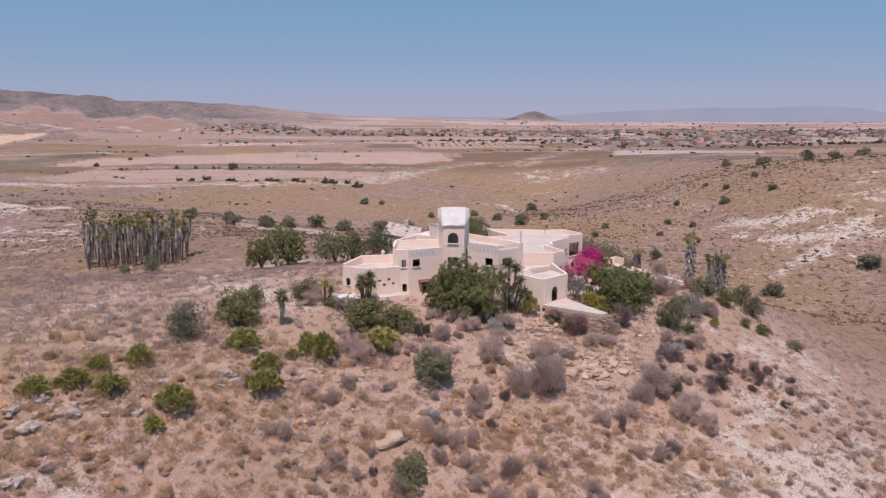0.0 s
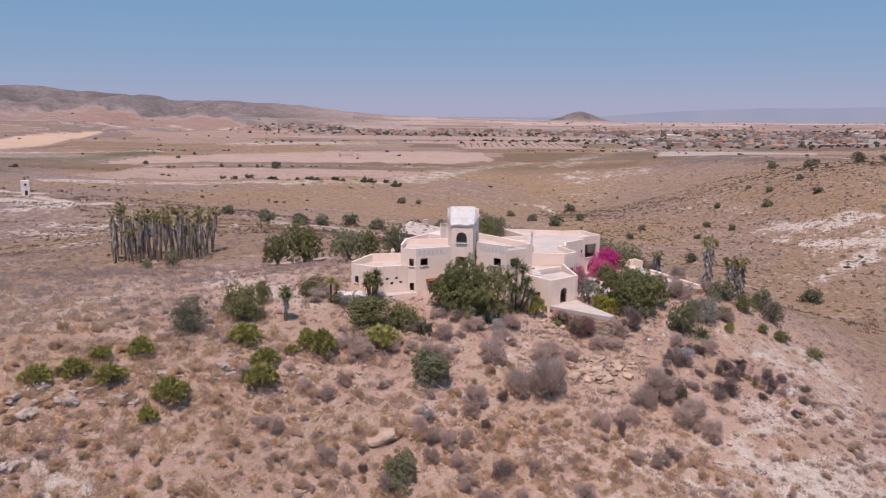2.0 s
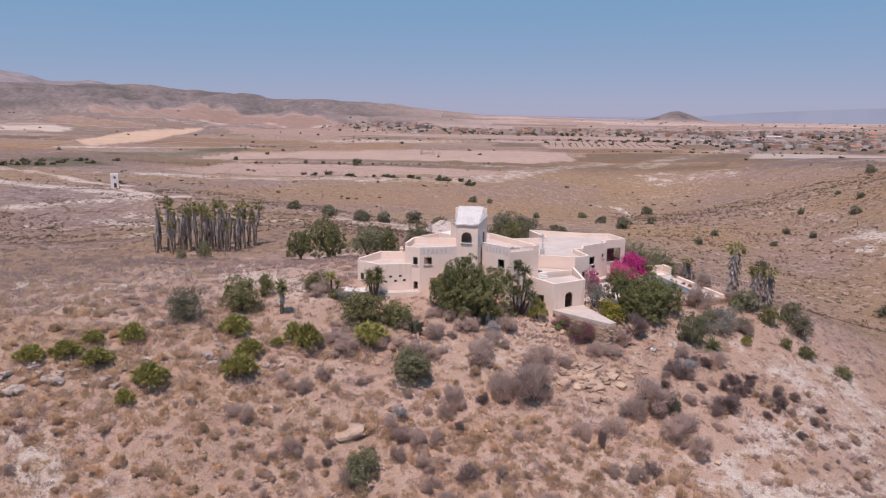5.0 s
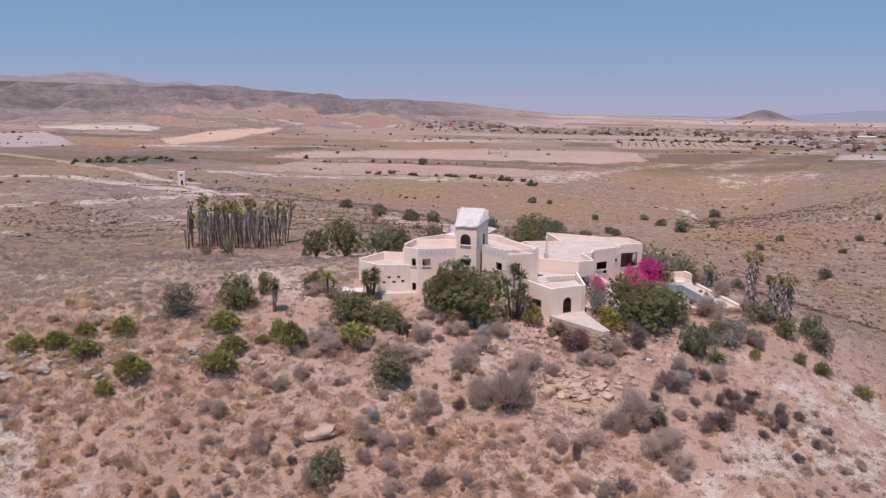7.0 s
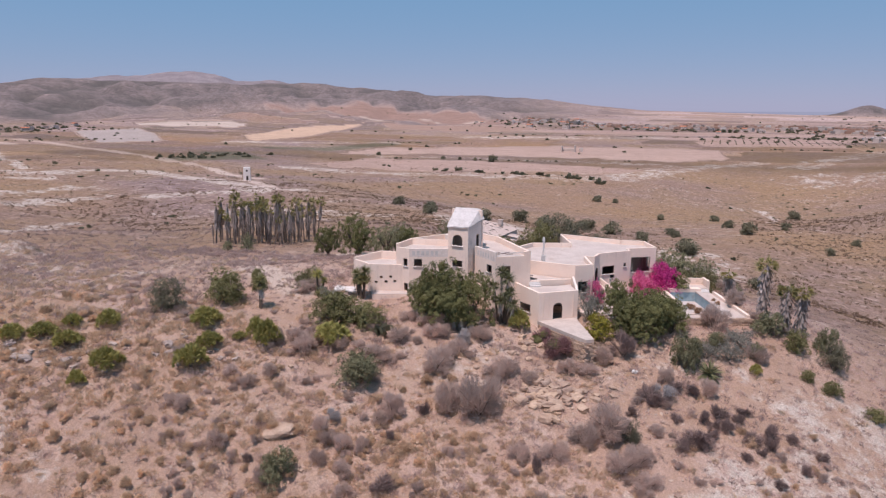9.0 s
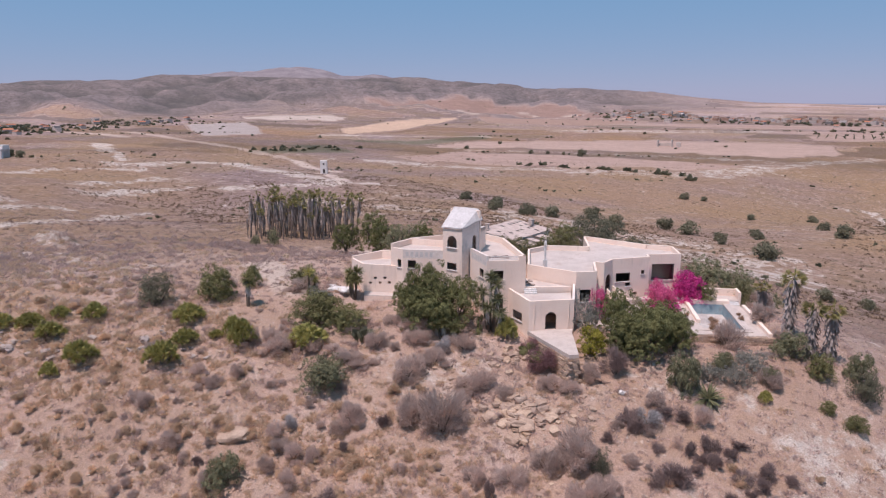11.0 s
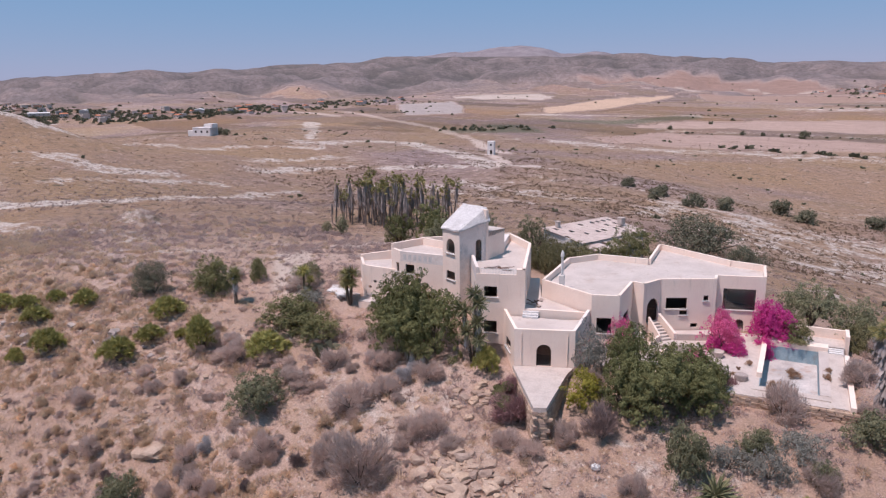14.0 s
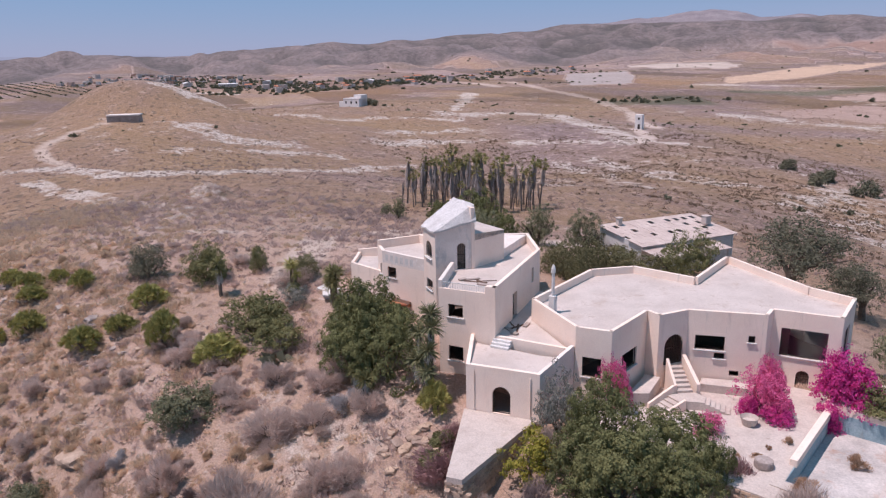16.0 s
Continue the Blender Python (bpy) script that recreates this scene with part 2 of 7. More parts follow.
def ground_material():
    m, nt, N, L, bsdf = nodes_of("dry_hillside_soil")
    at = {}
    for k in ZONES:
        a = N.new("ShaderNodeAttribute")
        a.attribute_name = k
        at[k] = a.outputs["Fac"]
    n0, n1, n2, n3 = noise_node(nt, 0.018, 6, 0.6), noise_node(nt, 0.13, 6, 0.65), noise_node(nt, 1.1, 6, 0.7), noise_node(nt, 7.0, 5, 0.7)
    band = noise_node(nt, 0.06, 5, 0.6, (0.35, 1.0, 1.0))
    soil = ramp_node(nt, n1.outputs["Fac"], [(0.30, (0.52, 0.365, 0.325)), (0.5, (0.68, 0.495, 0.445)), (0.70, (0.78, 0.625, 0.57))]).outputs["Color"]
    tuft = ramp_node(nt, n2.outputs["Fac"], [(0.45, (0, 0, 0)), (0.60, (1, 1, 1))]).outputs["Color"]
    dry = ramp_node(nt, n0.outputs["Fac"], [(0.35, (0.27, 0.17, 0.13)), (0.65, (0.38, 0.25, 0.165))]).outputs["Color"]
    col = mix_node(nt, math_node(nt, "MULTIPLY", tuft, 0.34), soil, dry)
    # dead scrub and thin grass away from the hilltop
    cover = ramp_node(nt, noise_node(nt, 0.35, 6, 0.7).outputs["Fac"], [(0.36, (0.42,) * 3), (0.48, (1,) * 3)]).outputs["Color"]
    thin = ramp_node(nt, n1.outputs["Fac"], [(0.32, (0.20, 0.14, 0.13)), (0.55, (0.275, 0.195, 0.18)), (0.7, (0.365, 0.265, 0.247))]).outputs["Color"]
    ochre = ramp_node(nt, n0.outputs["Fac"], [(0.42, (0, 0, 0)), (0.6, (0.75,) * 3)]).outputs["Color"]
    thin = mix_node(nt, ochre, thin, (0.27, 0.185, 0.105))
    col = mix_node(nt, math_node(nt, "MULTIPLY", cover, at["scrub"], True), col, thin)
    # straw-covered ground
    sfac = math_node(nt, "MULTIPLY", at["straw"], ramp_node(nt, band.outputs["Fac"], [(0.28, (0.5,) * 3), (0.52, (1,) * 3)]).outputs["Color"], True)
    col = mix_node(nt, sfac, col, ramp_node(nt, n2.outputs["Fac"], [(0.3, (0.28, 0.168, 0.092)), (0.7, (0.45, 0.285, 0.163))]).outputs["Color"])
    # pale chalk, broken up by noise
    cf = math_node(nt, "ADD", at["chalk"], math_node(nt, "MULTIPLY", math_node(nt, "SUBTRACT", n1.outputs["Fac"], 0.5), 2.2))
    cf = math_node(nt, "ADD", cf, math_node(nt, "MULTIPLY", math_node(nt, "SUBTRACT", noise_node(nt, 0.5, 5, 0.7).outputs["Fac"], 0.5), 1.6))
    cf = ramp_node(nt, cf, [(0.38, (0, 0, 0)), (0.66, (1, 1, 1))]).outputs["Color"]
    cf = math_node(nt, "MULTIPLY", cf, ramp_node(nt, n2.outputs["Fac"], [(0.36, (0.35,) * 3), (0.54, (1,) * 3)]).outputs["Color"])
    col = mix_node(nt, cf, col, ramp_node(nt, n3.outputs["Fac"], [(0.3, (0.52, 0.425, 0.355)), (0.7, (0.70, 0.60, 0.53))]).outputs["Color"])
    # ploughed fields
    crop = ramp_node(nt, at["tone"], [(0.0, (0.455, 0.318, 0.258)), (0.25, (0.32, 0.208, 0.168)), (0.5, (0.58, 0.40, 0.285)), (0.75, (0.42, 0.345, 0.31)), (1.0, (0.54, 0.43, 0.36))]).outputs["Color"]
    crop = mix_node(nt, 1.0, crop, ramp_node(nt, n1.outputs["Fac"], [(0.3, (0.90,) * 3), (0.7, (1.1,) * 3)]).outputs["Color"], "MULTIPLY")
    furrow = noise_node(nt, 0.05, 4, 0.6, (0.4, 2.2, 1.0))
    crop = mix_node(nt, 1.0, crop, ramp_node(nt, furrow.outputs["Fac"], [(0.35, (0.92,) * 3), (0.65, (1.08,) * 3)]).outputs["Color"], "MULTIPLY")
    col = mix_node(nt, at["field"], col, crop)
    col = mix_node(nt, math_node(nt, "MULTIPLY", at["reed"], cover), col, ramp_node(nt, n2.outputs["Fac"], [(0.35, (0.10, 0.095, 0.065)), (0.65, (0.20, 0.18, 0.12))]).outputs["Color"])
    parcel = ramp_node(nt, at["shade"], [(0.0, (1, 1, 1)), (0.2, (0.60, 0.60, 0.58)), (0.4, (0.95, 0.92, 0.88)), (0.6, (1.22, 1.24, 1.26)), (0.8, (0.76, 0.70, 0.64)), (1.0, (1.1, 1.0, 0.86))]).outputs["Color"]
    col = mix_node(nt, 1.0, col, parcel, "MULTIPLY")
    # low scrub too far off to tell apart: dark cushions of many sizes
    for sc, lo, hi, gate, tint in ((0.42, 0.38, 0.50, n1, (0.165, 0.12, 0.088)), (0.9, 0.40, 0.52, n1, (0.19, 0.135, 0.10)), (0.15, 0.27, 0.34, n0, (0.12, 0.095, 0.062))):
        v = voronoi_node(nt, sc)
        spread = math_node(nt, "MULTIPLY", v.outputs["Color"], 0.28)
        d = math_node(nt, "ADD", math_node(nt, "ADD", v.outputs["Distance"], spread), math_node(nt, "MULTIPLY", n2.outputs["Fac"], 0.12))
        dot = ramp_node(nt, d, [(lo, (1, 1, 1)), (hi, (0, 0, 0))]).outputs["Color"]
        g = ramp_node(nt, gate.outputs["Fac"], [(0.36, (0.15,) * 3), (0.56, (0.9,) * 3)]).outputs["Color"]
        dot = math_node(nt, "MULTIPLY", math_node(nt, "MULTIPLY", dot, g), at["scrub"], True)
        col = mix_node(nt, dot, col, tint)
    # bare mountain scrub; gullies get dark scrub and relief shade painted into the colour
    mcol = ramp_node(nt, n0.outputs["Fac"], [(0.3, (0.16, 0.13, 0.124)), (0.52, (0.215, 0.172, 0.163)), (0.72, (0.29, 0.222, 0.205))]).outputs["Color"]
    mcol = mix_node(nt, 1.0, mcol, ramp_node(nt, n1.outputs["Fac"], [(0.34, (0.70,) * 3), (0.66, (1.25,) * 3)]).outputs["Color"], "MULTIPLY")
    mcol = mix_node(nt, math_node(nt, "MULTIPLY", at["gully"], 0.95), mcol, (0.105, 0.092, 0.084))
    # back ridge: paler mauve, its distance haze put into the rock colour
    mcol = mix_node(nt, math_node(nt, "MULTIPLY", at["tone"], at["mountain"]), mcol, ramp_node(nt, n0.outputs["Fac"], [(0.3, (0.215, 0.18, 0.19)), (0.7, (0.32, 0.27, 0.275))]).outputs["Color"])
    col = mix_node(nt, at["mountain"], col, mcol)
    col = mix_node(nt, at["track"], col, (0.60, 0.48, 0.40))
    grain = ramp_node(nt, n3.outputs["Fac"], [(0.30, (0.62,) * 3), (0.70, (1.22,) * 3)]).outputs["Color"]
    col = mix_node(nt, 1.0, col, grain, "MULTIPLY")
    L.new(col, bsdf.inputs["Base Color"])
    bsdf.inputs["Roughness"].default_value, bsdf.inputs["Specular IOR Level"].default_value = 0.97, 0.15
    h = math_node(nt, "ADD", n2.outputs["Fac"], math_node(nt, "MULTIPLY", n3.outputs["Fac"], 0.35))
    bump_node(nt, h, 0.9, 0.45, bsdf)
    return m


GROUND = ground_material()


# ---- lie of the land ----
# landforms: x, y, spread, height of each rounded rise or hollow
HILL = [(5, 105, 24, 10.85), (-20, 92, 22, 5.40), (30, 108, 16, 3.91), (-50, 100, 30, 2.09), (0, 72, 15, 3.25), (-20, 62, 14, 1.39), (20, 76, 14, 0.17),
        (-5, 48, 20, -2.74), (32, 55, 20, 6.24), (-42, 55, 22, 11.12), (48, 85, 20, 5.47), (52, 122, 22, 6.63), (-85, 90, 40, 8.73),
        (-75, 87, 2.6, 3.0), (-7.5, 88.6, 4.0, -1.25), (-19, 66, 9, 1.2), (0, 80, 9, 0.9), (27, 87, 6, 0.9), (41, 109, 8, 2.0)]
VALLEY = [(0, 150, 28, 4.62), (-50, 170, 40, 8.41), (45, 170, 35, 6.09), (0, 225, 45, -4.70), (-75, 255, 45, 3.16), (95, 210, 40, -14.11), (30, 360, 60, -2.19),
          (-50, 330, 60, -10.13), (-150, 265, 55, 4.94), (-150, 170, 50, -3.04), (110, 300, 38, -10.86), (160, 290, 40, 10.20)]
RISE = [(-262, 71, 18, 10.0), (-268, 97, 20, 10.5), (-215, 85, 55, 16.15), (-330, 200, 90, 9.67), (190, 380, 70, 9.29), (270, 290, 80, 14.80), (60, 440, 60, -17.61), (-200, 500, 110, -2.31),
        (20, 560, 110, 0.42), (-450, 400, 150, 5.09), (0, -80, 90, -27.97), (170, 80, 90, -12.76), (-110, 20, 60, 11.23), (230, 540, 90, 10.53)]
# crest of the range: degrees west of north, height
CREST = [(-60, 20), (-10, 22), (0, 30), (8, 36), (12, 48), (16, 62), (21, 71), (25, 72), (29, 86), (33, 88), (34.5, 97), (38, 98), (40.8, 94), (42.2, 93), (44, 96), (46.7, 97),
         (47.7, 96), (49.3, 98), (52.5, 97), (54, 95), (57, 88), (62, 80), (64, 79), (66, 70), (68.3, 74), (70.5, 64), (73, 72), (78, 59), (82, 53), (84, 42), (91, 49), (97, 42), (115, 40), (150, 20), (180, 20)]
# higher ridge behind it
BACK_CREST = [(-180, 0), (32, 0), (35, 118), (38, 148), (40.8, 142), (42.2, 163), (44, 175), (46.7, 166), (47.7, 153), (49.3, 154), (52.5, 138), (55, 126), (58, 108), (62, 60), (66, 0), (180, 0)]
# far hills to the north-east, at the edge of sight, blue by painted haze
FAR_CREST = [(-180, 46), (-60, 46), (-33, 60), (-31, 98), (-29, 112), (-25, 104), (-21, 108), (-17, 97), (-13, 84), (-10, 62), (-8, 50), (10, 48), (60, 48), (80, 70), (90, 84), (98, 88), (106, 74), (120, 52), (180, 46)]
_tab = np.random.RandomState(7).rand(256, 256)


def lattice(x, y):
    xi, yi = np.floor(x).astype(int), np.floor(y).astype(int)
    u, v = x - xi, y - yi
    u, v = u * u * (3 - 2 * u), v * v * (3 - 2 * v)
    a, b, c, d = _tab[xi & 255, yi & 255], _tab[(xi + 1) & 255, yi & 255], _tab[xi & 255, (yi + 1) & 255], _tab[(xi + 1) & 255, (yi + 1) & 255]
    return (a * (1 - u) + b * u) * (1 - v) + (c * (1 - u) + d * u) * v - 0.5


def fbm(x, y, size, octaves=4):
    s, k, f = 0.0, 1.0, 1.0 / size
    for _ in range(octaves):
        s, k, f = s + k * lattice(x * f + 11.3, y * f + 4.7), k * 0.5, f * 2.03
    return s


def smooth(a, b, x):
    t = np.clip((x - a) / (b - a), 0, 1)
    return t * t * (3 - 2 * t)


def near_line(x, y, pts, width):
    """1 on a line through the points, falling to 0 at the given width."""
    best = np.full(np.shape(x), 1e9)
    for (x0, y0), (x1, y1) in zip(pts, pts[1:]):
        dx, dy = x1 - x0, y1 - y0
        t = np.clip(((x - x0) * dx + (y - y0) * dy) / (dx * dx + dy * dy), 0, 1)
        best = np.minimum(best, np.hypot(x - x0 - t * dx, y - y0 - t * dy))
    return 1 - smooth(width * 0.5, width, best)


POOL_O, POOL_A, POOL_B = np.array((29.8, 118.1)), np.array((0.40, -0.9165)), np.array((-0.9165, -0.40))


def bare_height(x, y):
    """The land before its small bumps."""
    r = np.hypot(x, y - 90)
    z = -12 + 12 * smooth(450, 950, r)
    for cx, cy, s, h in HILL + VALLEY + RISE:
        z = z + h * np.exp(-((x - cx) ** 2 + (y - cy) ** 2) / (2.0 * s * s))
    az = np.degrees(np.arctan2(-x, y - 90))
    crest = np.interp(az, [a for a, h in CREST], [h for a, h in CREST])
    west = smooth(6, 30, az) * (1 - smooth(115, 150, az))
    up = smooth(900, 1700, r) ** (0.8 + 0.5 * west)
    z = z + (crest - 6) * up * (1 - smooth(2300, 3300, r) * (1 - 0.3 * west)) + 6 * smooth(800, 1300, r)
    back = np.interp(az, [a for a, h in BACK_CREST], [h for a, h in BACK_CREST])
    z = np.maximum(z, (back + 60) * np.exp(-((r - 2700) / 420.0) ** 2) - 60)
    z = z + 30 * np.exp(-((x - 273) ** 2 + (y - 2154) ** 2) / (2 * 42.0 ** 2))
    return z


def height(x, y):
    x, y = np.asarray(x, float), np.asarray(y, float)
    r = np.hypot(x, y - 90)
    z = bare_height(x, y)
    z = z + 0.45 * fbm(x, y, 5.0, 4) * (1 - smooth(150, 400, r)) + 1.0 * fbm(x, y, 22.0, 3) * smooth(25, 60, r) * (1 - smooth(400, 700, r))
    gully = np.abs(fbm(x, y, 30.0, 4))
    z = z - 3.2 * (0.35 - gully) * smooth(110, 220, r) * (1 - smooth(500, 750, r)) * smooth(0.0, 0.4, fbm(x, y, 130.0, 2) + 0.15 + 0.3 * smooth(60, 140, x))
    az = np.degrees(np.arctan2(-x, y - 90))
    mt = smooth(1000, 1350, r) * (1 - smooth(2600, 3400, r)) * smooth(4, 26, az)
    z = z - mt * 48 * (0.42 - np.abs(fbm(x, y, 210.0, 5))) * (1 - 0.85 * smooth(1500, 1700, r)) + mt * 22 * (np.abs(fbm(x + 500, y, 85.0, 3)) - 0.3) * (1 - 0.6 * smooth(1550, 1700, r))
    # levelled ground under the yard and the pool, and below the house
    a, b = (x - POOL_O[0]) * POOL_A[0] + (y - POOL_O[1]) * POOL_A[1], (x - POOL_O[0]) * POOL_B[0] + (y - POOL_O[1]) * POOL_B[1]
    inside = smooth(-3.5, -1.0, a) * (1 - smooth(11.5, 13.0, a)) * smooth(-3.0, -1.8, b) * (1 - smooth(18, 21, b))
    z = z * (1 - inside) + np.minimum(z, -2.6 + 1.6 * smooth(6, 10, b)) * inside
    front = smooth(11.8, 13.0, a) * (1 - smooth(14.5, 19, a)) * smooth(-4.5, -2.5, b) * (1 - smooth(7, 10, b))
    z = z * (1 - front) + np.clip(z, -2.0, -1.35) * front
    return z


def ground_z(x, y):
    return float(height(np.array([x]), np.array([y]))[0])


# washed-out pale streaks: points along each, width, strength
CHALK_STRIPS = [([(-141, 48), (-137, 60), (-124, 68), (-108, 80), (-106, 92), (-114, 110), (-144, 144), (-152, 156)], 5.5, 0.85), ([(-200, 95), (-180, 102), (-176, 112), (-175, 129)], 9, 0.75),
                ([(-309, 157), (-262, 160), (-267, 190), (-256, 211), (-250, 222)], 8, 0.75), ([(-293, 234), (-255, 226)], 9, 0.7),
                ([(-266, 236), (-276, 258), (-256, 287), (-203, 266), (-152, 246)], 9, 0.9), ([(-175, 217), (-164, 236), (-145, 256), (-134, 262)], 7, 0.8), ([(-113, 58), (-96, 65), (-74, 73), (-65, 79)], 3.5, 0.75),
                ([(-45, 79), (-43, 91)], 2.5, 0.6), ([(-153, 86), (-160, 114), (-164, 136)], 6, 0.6), ([(-172, 102), (-171, 122)], 6, 0.65), ([(-189, 160), (-197, 190), (-195, 205)], 8, 0.7), ([(-211, 172), (-224, 213)], 6, 0.65),
                ([(-280, 559), (-214, 574), (-145, 584), (-81, 586), (-51, 580), (-30, 570)], 12, 0.55), ([(-249, 404), (-191, 412), (-144, 436), (-92, 456), (-52, 480), (-28, 540)], 20, 0.56),
                ([(-49, 482), (-6, 570), (35, 609)], 16, 0.7), ([(25, 442), (40, 451), (46, 417), (40, 396)], 3, 0.8), ([(-470, 590), (-400, 640), (-330, 690)], 14, 0.75),
                ([(-281, 819), (-225, 860), (-164, 870), (-96, 900)], 40, 0.6), ([(58, 581), (121, 722), (191, 825)], 20, 0.55), ([(68, 528), (116, 533)], 26, 0.5), ([(103, 339), (116, 330), (118, 314)], 9, 0.45),
                ([(177, 293), (148, 256), (142, 234)], 8, 0.4), ([(110, 264), (128, 250), (150, 236)], 3, 0.8), ([(116, 280), (125, 272), (138, 267)], 9, 0.5), ([(-138, 206), (-109, 198), (-69, 180)], 5, 0.65), ([(-118, 182), (-80, 169)], 7, 0.5),
                ([(-262, 92), (-255, 100), (-252, 112)], 7, 0.8), ([(-735, 166), (-689, 189)], 16, 0.8)]
# pale broken ground: corners, softness, strength
CHALK_PATCHES = [([(-360, 296), (-279, 246), (-296, 236), (-380, 280), (-536, 360), (-509, 380)], 10, 0.7), ([(-162, 212), (-144, 227), (-88, 226), (-79, 251), (-59, 249), (-69, 195), (-110, 196)], 12, 0.52),
                 ([(-100, 255), (-20, 285), (45, 262), (55, 190), (0, 165), (-60, 185)], 18, 0.46)]
# fields: corners, tone (0 ploughed pink, 0.25 red earth, 0.5 tan stubble, 0.75 pale grey, 1 cream)
FIELDS = [([(-315, 545), (-313, 648), (-163, 741), (-67, 754), (0, 745), (20, 640), (-20, 600), (-55, 600), (-155, 606), (-230, 594)], 0.0),
          ([(-272, 443), (-273, 549), (-205, 556), (-134, 560), (-75, 560), (-30, 545), (-44, 507), (-130, 468), (-187, 443), (-240, 429)], 0.05),
          ([(-540, 688), (-610, 891), (-590, 1001), (-572, 1057), (-515, 901), (-458, 721), (-445, 604)], 0.5), ([(-769, 639), (-761, 755), (-513, 560), (-536, 480)], 0.75), ([(-848, 800), (-740, 900), (-680, 890), (-666, 837), (-788, 770)], 1.0),
          ([(-860, 1120), (-720, 1290), (-510, 1300), (-300, 1150), (-327, 1080), (-482, 1120), (-610, 1090)], 0.25), ([(-560, 1060), (-470, 930), (-300, 930), (-250, 1060), (-420, 1090)], 0.3),
          ([(150, 640), (300, 620), (330, 720), (180, 760)], 0.8), ([(-30, 790), (120, 800), (110, 860), (-40, 850)], 0.1)]
# strips of green-grey reeds and scrub in the wet hollows
REEDS = [([(-381, 556), (-341, 580), (-332, 672)], 22), ([(-345, 405), (-330, 450), (-372, 470)], 24), ([(-300, 930), (-200, 935)], 10)]
# vehicle tracks: points along each, width, strength
TRACKS = [([(-222, 72), (-205, 74), (-190, 61), (-168, 55), (-151, 57), (-137, 63)], 2.2, 0.65), ([(-20, 128), (-36, 112), (-34, 96), (-18, 88)], 3.5, 0.8), ([(-649, 486), (-573, 465), (-496, 438), (-394, 412), (-276, 350)], 6, 0.4),
          ([(-276, 350), (-230, 315), (-187, 290)], 5, 0.7), ([(-730, 443), (-640, 446), (-576, 433)], 8, 0.5), ([(-185, 276), (-160, 262), (-150, 250)], 4, 0.7), ([(-720, 1180), (-640, 1130), (-560, 1080)], 9, 0.7), ([(-560, 1200), (-470, 1170), (-420, 1190)], 9, 0.7)]


def in_plan(x, y, pts, soft):
    """1 inside the plan polygon, falling to 0 at its edge over the given width."""
    inside = np.zeros(np.shape(x), bool)
    for (x0, y0), (x1, y1) in zip(pts, pts[1:] + pts[:1]):
        cross = (y0 > y) != (y1 > y)
        inside ^= cross & (x < (x1 - x0) * (y - y0) / ((y1 - y0) or 1e-9) + x0)
    edge = 1 - near_line(x, y, pts + pts[:1], soft)
    return inside * edge


